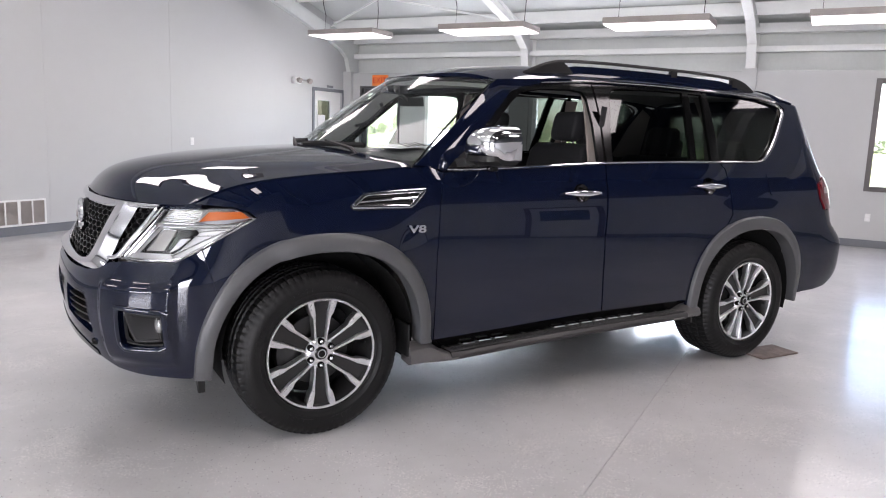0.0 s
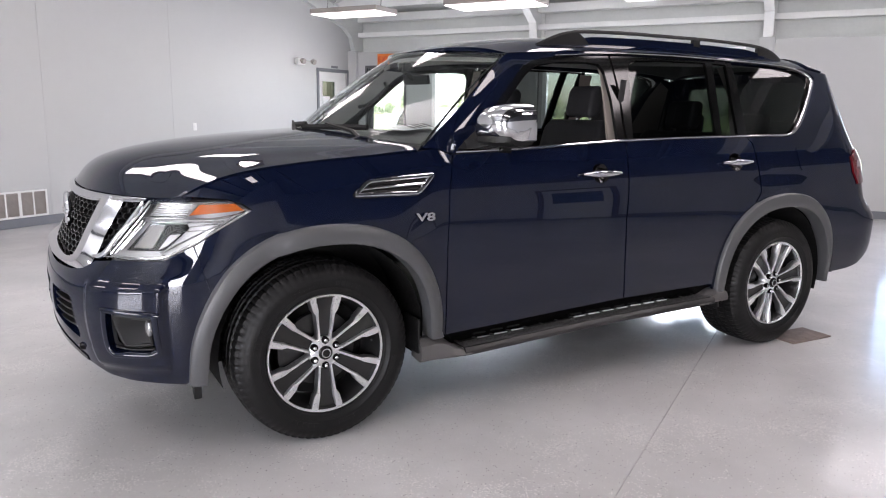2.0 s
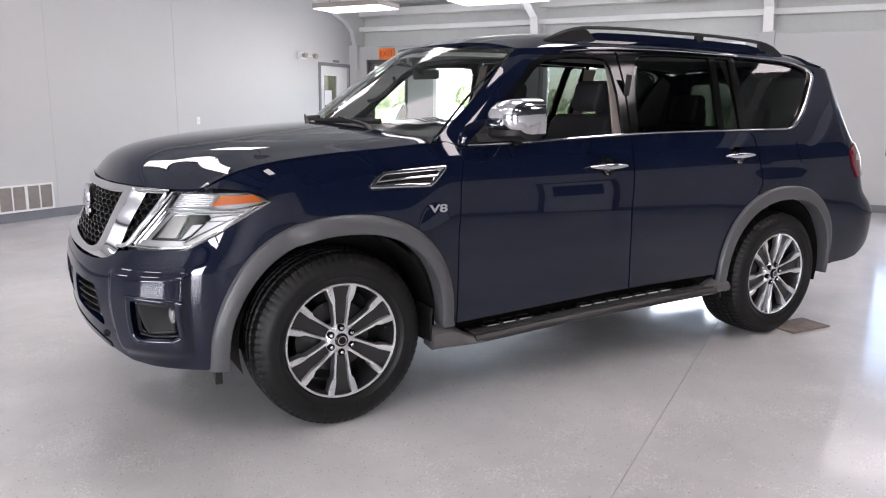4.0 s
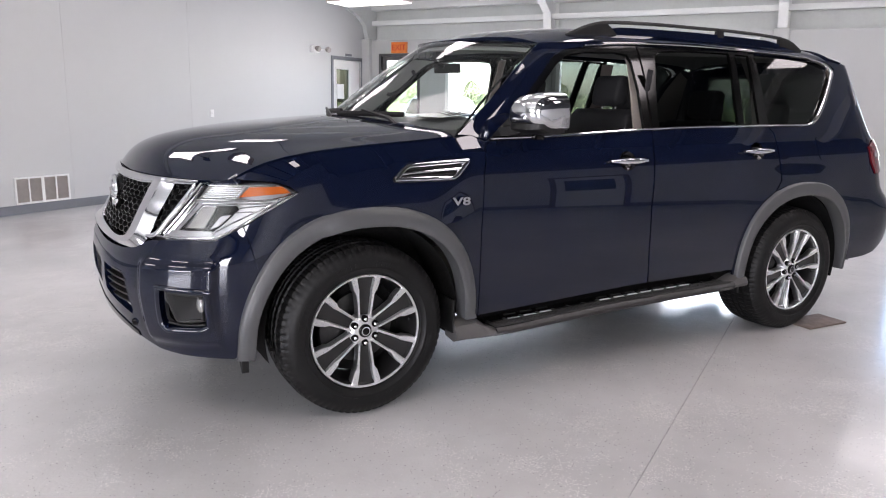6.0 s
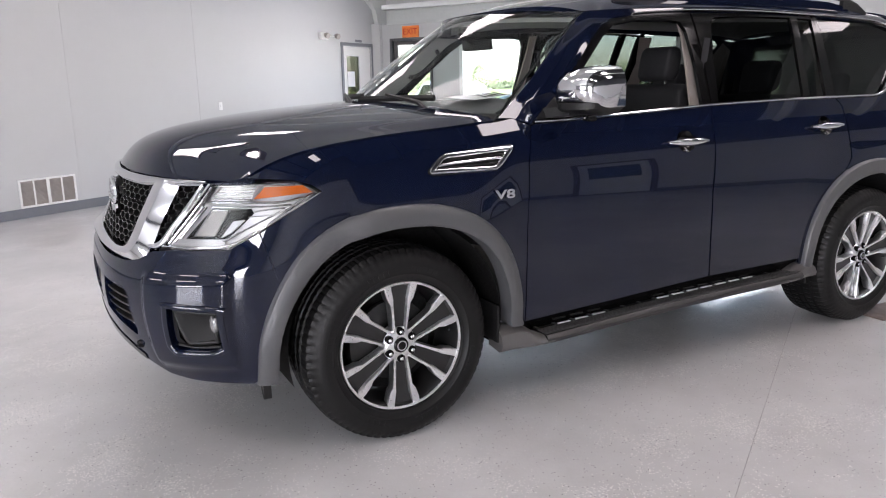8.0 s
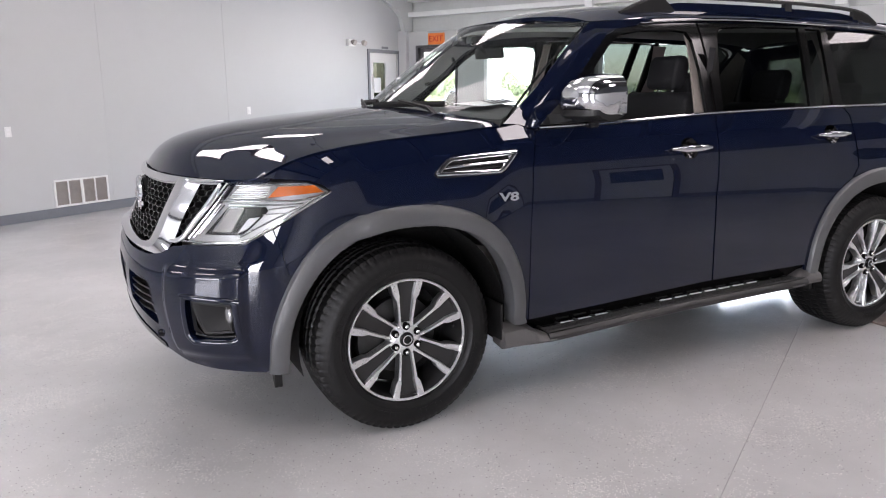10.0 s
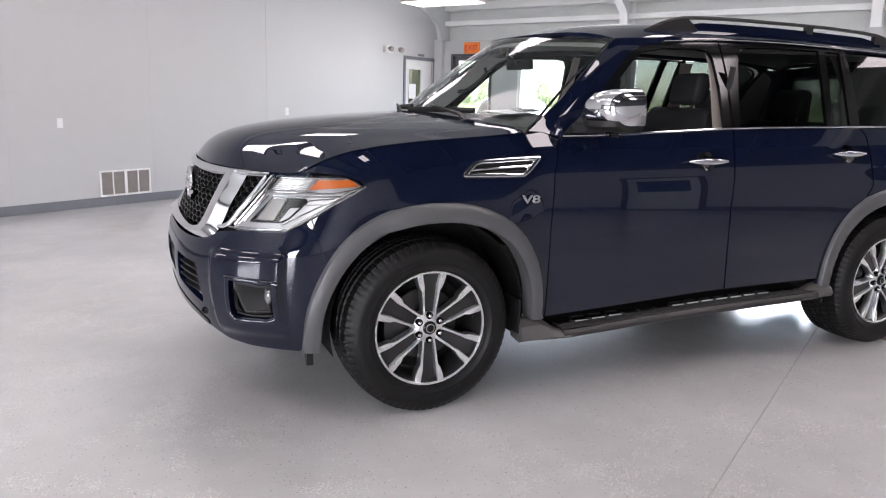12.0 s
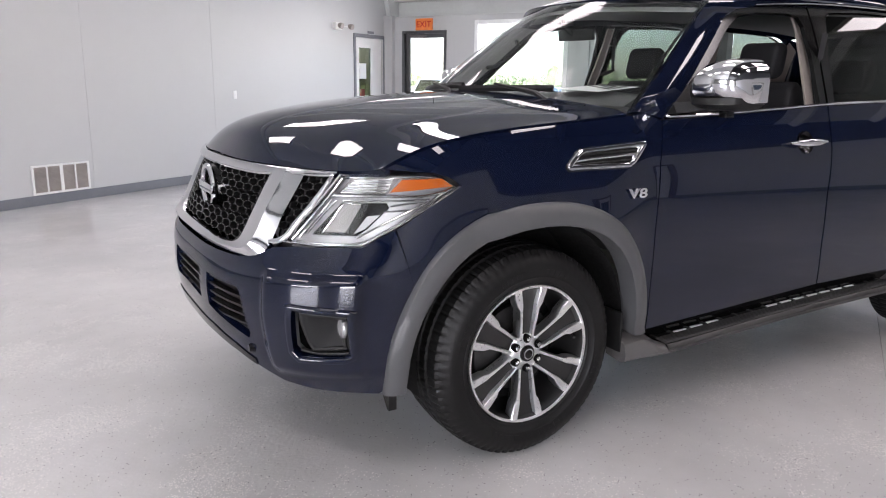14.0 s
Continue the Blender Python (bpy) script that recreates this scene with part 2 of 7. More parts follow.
def add_tube(bm, pts, r, n=8, flat=1.0, up=(0, 0, 1)):
    """A bar of round or flattened section along points."""
    pts = [Vector(p) for p in pts]
    rings = []
    for i, p in enumerate(pts):
        d = (pts[min(i + 1, len(pts) - 1)] - pts[max(i - 1, 0)]).normalized()
        s = d.cross(Vector(up))
        s = s.normalized() if s.length > 1e-4 else Vector((1, 0, 0))
        u = s.cross(d).normalized()
        rr = r[i] if isinstance(r, (list, tuple)) else r
        rings.append([bm.verts.new(p + s * math.cos(a) * rr + u * math.sin(a) * rr * flat) for a in (2 * math.pi * k / n for k in range(n))])
    for a, b in zip(rings, rings[1:]):
        for k in range(n):
            bm.faces.new((a[k], a[(k + 1) % n], b[(k + 1) % n], b[k]))
    bm.faces.new(rings[0][::-1])
    bm.faces.new(rings[-1])


def tube(name, pts, r, mat, parent=None, label="", n=8, flat=1.0, up=(0, 0, 1)):
    bm = bmesh.new()
    add_tube(bm, pts, r, n, flat, up)
    return part(name, bm, mat, parent, label, True)


def add_loft(bm, rings, closed=True, caps=True):
    """Skin over rings of points of one length; closed: each ring is a loop."""
    vs = [[bm.verts.new(p) for p in r] for r in rings]
    n = len(vs[0])
    for a, b in zip(vs, vs[1:]):
        for k in range(n if closed else n - 1):
            try:
                bm.faces.new((a[k], a[(k + 1) % n], b[(k + 1) % n], b[k]))
            except ValueError:
                pass
    if caps and closed:
        bm.faces.new(vs[0][::-1])
        bm.faces.new(vs[-1])


def loft(name, rings, mat, parent=None, label="", closed=True, caps=True, smooth=True):
    bm = bmesh.new()
    add_loft(bm, rings, closed, caps)
    return part(name, bm, mat, parent, label, smooth)


def add_prism(bm, poly, at, depth):
    """A plate: the outline poly put through at(u, v, w), from w = 0 to depth."""
    a = [bm.verts.new(at(u, v, 0)) for u, v in poly]
    b = [bm.verts.new(at(u, v, depth)) for u, v in poly]
    n = len(poly)
    bm.faces.new(a)
    bm.faces.new(b[::-1])
    for k in range(n):
        bm.faces.new((a[k], b[k], b[(k + 1) % n], a[(k + 1) % n]))


def clip_half(poly, ax, val, keep_less):
    out = []
    for i, p in enumerate(poly):
        q = poly[(i + 1) % len(poly)]
        pi, qi = (p[ax] <= val) == keep_less or p[ax] == val, (q[ax] <= val) == keep_less or q[ax] == val
        if pi:
            out.append(p)
        if pi != qi:
            t = (val - p[ax]) / (q[ax] - p[ax])
            c = [p[0] + t * (q[0] - p[0]), p[1] + t * (q[1] - p[1])]
            c[ax] = val
            out.append(tuple(c))
    return out


def no_spikes(poly):
    """poly less the corners at which its outline doubles back on itself."""
    pts = list(poly)
    k = 0
    while len(pts) > 2 and k < len(pts):
        a, p, b = pts[k - 1], pts[k], pts[(k + 1) % len(pts)]
        d, e = (p[0] - a[0], p[1] - a[1]), (b[0] - p[0], b[1] - p[1])
        ld, le = math.hypot(*d), math.hypot(*e)
        if ld < 1e-7 or (le > 1e-7 and d[0] * e[0] + d[1] * e[1] < 0 and abs(d[0] * e[1] - d[1] * e[0]) < 1e-6 * ld * le):
            pts.pop(k)
            k = max(k - 2, 0)
        else:
            k += 1
    return pts


def clip_line(poly, p, q, keep_left):
    """The part of poly on one side of the line from p to q."""
    out = []

    def side(v):
        d = (q[0] - p[0]) * (v[1] - p[1]) - (q[1] - p[1]) * (v[0] - p[0])
        return d if keep_left else -d
    for i, a in enumerate(poly):
        b = poly[(i + 1) % len(poly)]
        da, db = side(a), side(b)
        if da >= -1e-12:
            out.append(a)
        if (da > 1e-12 and db < -1e-12) or (da < -1e-12 and db > 1e-12):
            t = da / (da - db)
            out.append((a[0] + t * (b[0] - a[0]), a[1] + t * (b[1] - a[1])))
    return out


def cut_hole(poly, hole):
    """poly less a convex hole, in pieces."""
    us, vs = [p[0] for p in poly], [p[1] for p in poly]
    hu, hv = [p[0] for p in hole], [p[1] for p in hole]
    if not poly or max(us) <= min(hu) or min(us) >= max(hu) or max(vs) <= min(hv) or min(vs) >= max(hv):
        return [poly]
    area = sum(hole[k - 1][0] * hole[k][1] - hole[k][0] * hole[k - 1][1] for k in range(len(hole)))
    h = hole if area > 0 else hole[::-1]
    out, rest = [], poly
    for k in range(len(h)):
        p, q = h[k - 1], h[k]
        piece = clip_line(rest, p, q, False)
        if len(piece) > 2:
            out.append(piece)
        rest = clip_line(rest, p, q, True)
        if len(rest) < 3:
            break
    return out


def panel_mesh(name, poly, at, mat, du, dv, thick=0.012, lift=0.0, mirror=False, inside=(1.6, 0.0, 0.8), holes=()):
    """A sheet of an outline poly in (u, v), bent over the surface at(u, v), with edges turned inwards. holes: convex outlines cut out of it."""
    us, vs = [p[0] for p in poly], [p[1] for p in poly]
    index, verts, norms, faces, flat = {}, [], [], [], []
    inside = Vector(inside)

    def place(u, v):
        p = at(u, v)
        eu, ev = du * 0.05, dv * 0.05
        n = (at(u + eu, v) - at(u - eu, v)).cross(at(u, v + ev) - at(u, v - ev))
        n = n.normalized() if n.length > 1e-12 else (p - inside).normalized()
        if n.dot(p - inside) < 0:
            n = -n
        return p + n * lift, n

    def vert(u, v):
        k = (round(u, 5), round(v, 5))
        if k not in index:
            index[k] = len(verts)
            flat.append((u, v))
            p, n = place(u, v)
            verts.append(p)
            norms.append(n)
        return index[k]

    nu, nv = math.ceil((max(us) - min(us)) / du), math.ceil((max(vs) - min(vs)) / dv)
    for i in range(nu):
        u0 = min(us) + i * du
        strip = clip_half(clip_half(poly, 0, u0, False), 0, u0 + du, True)
        if len(strip) < 3:
            continue
        for j in range(nv):
            v0 = min(vs) + j * dv
            pieces = [clip_half(clip_half(strip, 1, v0, False), 1, v0 + dv, True)]
            for h in holes:
                pieces = [q for p in pieces for q in cut_hole(p, h)]
            for cell in pieces:
                cell = no_spikes(cell)
                if len(cell) < 3:
                    continue
                ids = []
                for u, v in cell:
                    k = vert(u, v)
                    if not ids or ids[-1] != k:
                        ids.append(k)
                ids = list(dict.fromkeys(ids))
                if len(ids) < 3:
                    continue
                area = sum(cell[a][0] * cell[a - 1][1] - cell[a - 1][0] * cell[a][1] for a in range(len(cell)))
                if abs(area) < 1e-9:
                    continue
                o = verts[ids[0]]
                nn = sum(((verts[ids[a]] - o).cross(verts[ids[a + 1]] - o) for a in range(1, len(ids) - 1)), Vector())
                faces.append(ids if nn.dot(norms[ids[0]]) > 0 else ids[::-1])
    if thick:
        count = {}
        for f in faces:
            for a in range(len(f)):
                e = (f[a], f[(a + 1) % len(f)])
                count[e] = count.get(e, 0) + 1
        def cut(a, b):
            """An edge on a line of the inner grid is a cut between cells, not the outline."""
            for c, all_c, d in ((0, us, du), (1, vs, dv)):
                p, q = flat[a][c], flat[b][c]
                k = (p - min(all_c)) / d
                if abs(p - q) < 1e-6 and abs(k - round(k)) < 1e-4 and round(k) > 0 and p < max(all_c) - 1e-6:
                    return True
            return False
        rim = [e for e in count if (e[1], e[0]) not in count and not cut(*e)]
        top, low = {}, {}
        for a, b in rim:
            side = (verts[b] - verts[a]).cross(norms[a])
            side = side.normalized() if side.length > 1e-9 else norms[a]
            for k in (a, b):
                if k not in top:
                    top[k] = len(verts)
                    verts.append(verts[k].copy())
                    norms.append(side.copy())
                    low[k] = len(verts)
                    verts.append(verts[k] - norms[k] * thick)
                    norms.append(side.copy())
        for a, b in rim:
            faces.append([top[b], top[a], low[a], low[b]])
    if mirror:
        verts = [Vector((v.x, -v.y, v.z)) for v in verts]
        norms = [Vector((n.x, -n.y, n.z)) for n in norms]
        faces = [f[::-1] for f in faces]
    me = bpy.data.meshes.new(name)
    me.from_pydata([tuple(v) for v in verts], [], faces)
    me.polygons.foreach_set("use_smooth", [True] * len(me.polygons))
    me.normals_split_custom_set_from_vertices([tuple(n) for n in norms])
    me.materials.append(mat)
    me.update()
    return me


def round_poly(pts, r=0.02, n=4):
    """The outline with its corners rounded; a point may carry its own radius as a third number."""
    out = []
    for i, p in enumerate(pts):
        rr = p[2] if len(p) > 2 else r
        p2, a, b = Vector(p[:2]), Vector(pts[i - 1][:2]), Vector(pts[(i + 1) % len(pts)][:2])
        la, lb = (a - p2).length, (b - p2).length
        k = min(rr, 0.45 * la, 0.45 * lb)
        if k < 1e-5:
            out.append(tuple(p2))
            continue
        s, e = p2 + (a - p2) / la * k, p2 + (b - p2) / lb * k
        for t in (j / n for j in range(n + 1)):
            out.append(tuple((1 - t) ** 2 * s + 2 * t * (1 - t) * p2 + t * t * e))
    return out


def text_mesh(name, words, size, depth, mat, parent, m, label="", bold=0.0):
    cu = bpy.data.curves.new(name, "FONT")
    cu.body, cu.size, cu.extrude, cu.align_x, cu.align_y = words, size, depth, "CENTER", "CENTER"
    cu.offset = bold
    tmp = new(name, cu)
    bpy.context.view_layer.update()
    me = bpy.data.meshes.new_from_object(tmp.evaluated_get(bpy.context.evaluated_depsgraph_get()))
    bpy.data.objects.remove(tmp)
    me.materials.clear()
    me.materials.append(mat)
    return put(name, me, parent, label, m)


# ---- the hall: left wall along x at y = 6.12, far wall along y at x = 9.42 ----
WX, WY, X0, Y0 = 9.42, 6.12, -11.0, -10.0   # inner faces of the four walls
LINER = 2.61                                # height of the far wall's white lining
T = 0.2


def structure(ob, label, category):
    return tagged(ob, label, category, kind="structure")


def wall_with_openings(name, axis, at, out, a0, a1, z1, openings, mat, label):
    """A thick wall in the plane axis = at, from a0 to a1, with openings (a, b, low, high) cut through it."""
    bm = bmesh.new()
    cuts = sorted(openings)
    edges = [a0]
    for a, b, _, _ in cuts:
        edges += [a, b]
    edges.append(a1)

    def add(a, b, lo, hi):
        if b - a > 1e-4 and hi - lo > 1e-4:
            if axis == "x":
                add_box(bm, at, at + out * T, a, b, lo, hi)
            else:
                add_box(bm, a, b, at, at + out * T, lo, hi)
    for k in range(0, len(edges), 2):
        add(edges[k], edges[k + 1], 0, z1)
    for a, b, lo, hi in cuts:
        add(a, b, 0, lo)
        add(a, b, hi, z1)
    return structure(part(name, bm, mat), label, "wall")


M_CARBLUE = material("blue_grey_car_paint", (0.06, 0.09, 0.14), 0.3, 0.4, 1.0)
JOINT = -2.1
bm = bmesh.new()
add_box(bm, X0 - T, WX + 0.5, Y0 - T, JOINT - 0.0013, -0.1, 0.0)
add_box(bm, X0 - T, WX + 0.5, JOINT + 0.0013, WY + T, -0.1, 0.0)
add_box(bm, X0 - T, WX + 0.5, Y0 - T, WY + T, -0.15, -0.006)
structure(part("floor", bm, M_FLOOR), "grey epoxy floor with scattered light chips and a saw joint", "floor")

LEFT_DOOR = (8.38, 9.3, 0.0, 2.2)
EXIT_DOOR = (4.86, 5.7, 0.0, 2.3)
WINDOWS = [(2.5, 4.22, 0.86, 2.49), (0.3, 2.0, 0.86, 2.49), (-1.25, -0.1, 0.86, 2.49), (-5.1, -3.33, 0.86, 2.47)]
wall_with_openings("wall_north", "y", WY, 1, X0 - T, WX + 0.5, 6.5, [LEFT_DOOR], M_WALL, "smooth white painted gable wall with faint panel seams")
wall_with_openings("wall_east", "x", WX, 1, Y0 - T, WY, LINER, [EXIT_DOOR] + WINDOWS, M_WALL, "white painted wall lining below the steel frame")
NEAR_WIN = [(1.17, 2.52, 0.0, 2.1)]
# unseen sheet above the south wall, dark in the car's reflections
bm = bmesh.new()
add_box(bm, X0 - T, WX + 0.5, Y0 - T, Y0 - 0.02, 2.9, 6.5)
structure(part("wall_south_upper", bm, material("unseen_dark_sheet", (0.05, 0.055, 0.065), 0.6)), "unseen dark sheet added above the wall to block light", "wall")
wall_with_openings("wall_south", "y", Y0, -1, X0 - T, WX + 0.5, 2.9, NEAR_WIN, M_WALL, "plain white painted wall behind the camera")
# unseen sheet added to stop sky light leaking in over the west wall
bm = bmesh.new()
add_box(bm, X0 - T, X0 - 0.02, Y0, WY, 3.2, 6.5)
structure(part("wall_west_upper", bm, bpy.data.materials["unseen_dark_sheet"]), "unseen dark sheet added above the wall to block light", "wall")
wall_with_openings("wall_west", "x", X0, -1, Y0, WY, 3.2, [(-7.5, -4.5, 0.0, 2.8), (-1.5, 2.5, 0.8, 2.6)], M_WALL, "white painted end wall")

# upper east wall: insulation sheets behind girts
bm = bmesh.new()
add_box(bm, WX + 0.33, WX + 0.43, Y0 - T, WY + 0.6, LINER - 0.05, 3.6)
add_box(bm, WX + 0.2, WX + 0.34, Y0 - T, WY + 0.6, LINER - 0.03, LINER + 0.0)
structure(part("wall_east_upper", bm, M_LINERWALL), "grey insulated sheet wall above the lining", "wall")
for z in (3.0,):
    structure(box("girt", WX + 0.14, WX + 0.33, Y0, WY + 0.2, z - 0.09, z, M_METAL, bevel=0.008), "white painted steel girt along the wall", "beam")

# sloping roof, rising from the eave to a ridge over the hall
RIDGE_X, EAVE_Z, SLOPE = -0.8, 3.36, 0.27


def roof_z(x):
    return EAVE_Z + SLOPE * (WX + 0.4 - x if x > RIDGE_X else WX + 0.4 - 2 * RIDGE_X + x)


DARK_X, DARK_Y = 5.0, -2.6                  # past both, the unseen roof is darkened for the car's reflections
# dark colour chosen to dim what side glass and paint mirror
M_DARKROOF = varied(material("unseen_dark_roof", (0.05, 0.052, 0.056), 0.6), (0.05, 0.052, 0.056), 0.25, 1.2, (0.5, 0.7))
for nm, mat, label, xs, y0, y1 in (("ceiling", M_LINERWALL, "sloped grey insulated steel roof underside", (WX + 0.5, DARK_X), Y0 - T, WY + T),
                                   ("ceiling_middle", M_LINERWALL, "sloped grey insulated steel roof underside", (DARK_X, RIDGE_X, X0 - T), DARK_Y, WY + T),
                                   ("ceiling_dark", M_DARKROOF, "unseen sloped roof part, dark for the car's reflections", (DARK_X, RIDGE_X, X0 - T), Y0 - T, DARK_Y)):
    bm = bmesh.new()
    ring = [(x, roof_z(x)) for x in xs] + [(x, roof_z(x) + 0.12) for x in xs[::-1]]
    add_loft(bm, [[(x, y, z) for x, z in ring] for y in (y0, y1)])
    structure(part(nm, bm, mat), label, "ceiling")
structure(box("eave_strut", WX + 0.12, WX + 0.33, Y0, WY, 3.2, 3.34, M_METAL, bevel=0.006), "white painted steel strut along the eave", "beam")
x = WX - 0.42
while x > -8:
    z = roof_z(x)
    if x > DARK_X:
        structure(box("purlin", x - 0.035, x + 0.035, Y0, WY, z - 0.2, z - 0.01, M_METAL, bevel=0.006), "white painted steel roof purlin", "beam")
    else:
        # out of view, dark like the roof part above it
        structure(box("purlin", x - 0.035, x + 0.035, Y0, DARK_Y, z - 0.2, z - 0.01, M_DARKROOF, bevel=0.006), "unseen roof purlin, dark for the car's reflections", "beam")
    x -= 1.25


def frame_bent(y):
    """A tapered steel column and rafter: flanges and web."""
    root = structure(new("steel_frame"), "white painted tapered steel column and rafter", "steel frame")
    root.matrix_basis = pose(WX + 0.1, y, LINER)
    w = 0.07

    def flange(name, pts):
        rings = [[(x - WX - 0.1, s * w, z - LINER) for s in (-1, 1)] + [(x - WX - 0.1 + 0.012 * nx, s * w, z - LINER + 0.012 * nz) for s in (1, -1)] for x, z, nx, nz in pts]
        loft(name, rings, M_METAL, root, smooth=False)
    flange("inner_flange", [(WX - 0.02, LINER, 1, 0), (WX - 0.12, 3.0, 1, 0.1), (WX - 0.62, 3.28, 0.4, 1), (4.5, roof_z(4.5) - 0.55, 0.2, 1), (RIDGE_X, roof_z(RIDGE_X) - 0.42, 0.2, 1)])
    flange("outer_flange", [(WX + 0.3, LINER, -1, 0), (WX + 0.3, 3.25, -1, 0), (8.6, roof_z(8.6) - 0.21, 0, -1), (RIDGE_X, roof_z(RIDGE_X) - 0.21, 0, -1)])
    bm = bmesh.new()
    web = [(WX - 0.01, LINER), (WX + 0.3, LINER), (WX + 0.3, 3.25), (8.6, roof_z(8.6) - 0.2), (RIDGE_X, roof_z(RIDGE_X) - 0.2), (RIDGE_X, roof_z(RIDGE_X) - 0.42),
           (4.5, roof_z(4.5) - 0.55), (WX - 0.62, 3.28), (WX - 0.12, 3.0)]
    add_prism(bm, [(a - WX - 0.1, b - LINER) for a, b in web], lambda u, v, k: (u, k - 0.006, v), 0.012)
    part("web", bm, M_METAL, root)
    return root


for y in (2.2, -1.57, -5.4):
    frame_bent(y)
    structure(box("column_casing", WX - 0.05, WX + 0.004, y - 0.11, y + 0.11, 0, LINER + 0.03, M_WALL, bevel=0.006), "white boxed-in column casing on the wall", "column")
structure(box("corner_casing", WX - 0.1, WX + 0.003, 5.93, WY - 0.003, 0, LINER + 0.02, M_WALL), "white boxed corner casing", "column")
# the gable's end rafter lies against the left wall
bm = bmesh.new()
pts = [(WX + 0.02, LINER), (WX - 0.08, 2.9), (WX - 0.3, 3.05), (8.0, 3.4), (4.0, roof_z(4.0) - 0.45), (RIDGE_X, roof_z(RIDGE_X) - 0.4), (RIDGE_X, roof_z(RIDGE_X) - 0.2), (4, roof_z(4) - 0.2), (8.6, roof_z(8.6) - 0.2), (WX + 0.3, 3.3), (WX + 0.3, LINER)]
add_prism(bm, pts, lambda u, v, k: (u, WY - 0.003 - k, v), 0.09)
structure(part("end_rafter", bm, M_LINERWALL), "grey painted end rafter against the gable wall", "beam")
for a, b in (((8.6, 5.9, 3.42), (6.6, 2.4, 3.95)), ((6.6, 5.9, 3.95), (8.6, 2.4, 3.42))):
    structure(tube("roof_brace", [a, b], 0.018, M_METAL, n=6), "thin white steel roof cross brace", "brace")

# baseboards and the seams of the wall sheets
structure(box("baseboard", X0, WX - 0.1, WY - 0.015, WY + 0.01, 0, 0.115, M_BASE, bevel=0.004), "dark grey painted baseboard", "baseboard")
for a, b in ((Y0, -1.69), (-1.45, 2.08), (2.32, 4.8), (5.76, 5.93)):
    structure(box("baseboard", WX - 0.015, WX + 0.01, a, b, 0, 0.115, M_BASE, bevel=0.004), "dark grey painted baseboard", "baseboard")
for a, b in ((X0, 1.17), (2.52, WX)):
    structure(box("baseboard", a, b, Y0 - 0.01, Y0 + 0.015, 0, 0.1, M_BASE, bevel=0.004), "dark grey painted baseboard", "baseboard")
structure(box("baseboard", X0 - 0.01, X0 + 0.015, -4.5, WY, 0, 0.14, M_BASE, bevel=0.004), "dark grey painted baseboard", "baseboard")
for x in (4.88, 2.85, 1.0, -1.2):
    structure(box("wall_seam", x - 0.012, x + 0.012, WY - 0.0035, WY + 0.01, 0.115, 4.3, M_WALL), "thin cover strip over a wall sheet joint", "trim")


# ---- windows and doors ----
def window(name, axis, at, out, a, b, lo, hi, mullions, frame_mat, depth=0.09):
    root = structure(new(name), "fixed window with a frame, showing grass and trees outside", "window")
    f = 0.055

    def piece(nm, a0, a1, z0, z1, d0, d1, mat, bevel=0.004):
        p, q = at + out * d0, at + out * d1
        bm = bmesh.new()
        if axis == "x":
            add_box(bm, min(p, q), max(p, q), a0, a1, z0, z1, bevel)
        else:
            add_box(bm, a0, a1, min(p, q), max(p, q), z0, z1, bevel)
        return part(nm, bm, mat, root, smooth=bevel > 0)
    piece("frame", a - 0.02, a + f, lo - 0.02, hi + 0.02, -0.012, depth, frame_mat)
    piece("frame", b - f, b + 0.02, lo - 0.02, hi + 0.02, -0.012, depth, frame_mat)
    piece("frame", a + f, b - f, hi - f, hi + 0.02, -0.011, depth, frame_mat)
    piece("frame", a + f, b - f, lo - 0.02, lo + f, -0.02, depth, frame_mat)
    stops = [a + f] + mullions + [b - f]
    for k in mullions:
        piece("mullion", k - 0.025, k + 0.025, lo + f, hi - f, 0.02, depth, frame_mat)
    for p, q in zip(stops, stops[1:]):
        g = piece("pane", p, q, lo + f, hi - f, 0.045, 0.051, M_PANE, 0)
        g.visible_shadow = False
    return root


for i, (a, b, lo, hi) in enumerate(WINDOWS):
    window(f"window_{i + 1}", "x", WX, 1, a, b, lo, hi, [(a + b) / 2] if b - a > 2 else [], M_FRAME if i > 2 else M_METAL)
window("window_9", "x", X0, -1, -7.5, -4.5, 0.0, 2.8, [-6.0], M_FRAME)
window("window_10", "x", X0, -1, -1.5, 2.5, 0.8, 2.6, [0.5], M_FRAME)

window_light(X0 + 0.06, -6.0, 1.4, -90, 2.9, 2.7, 52)
window_light(X0 + 0.06, 0.5, 1.7, -90, 3.9, 1.7, 42)
for a, b, lo, hi in WINDOWS[:3]:
    window_light(WX + 0.12, (a + b) / 2, 2.0, 90, b - a - 0.14, 0.84, 6.0)


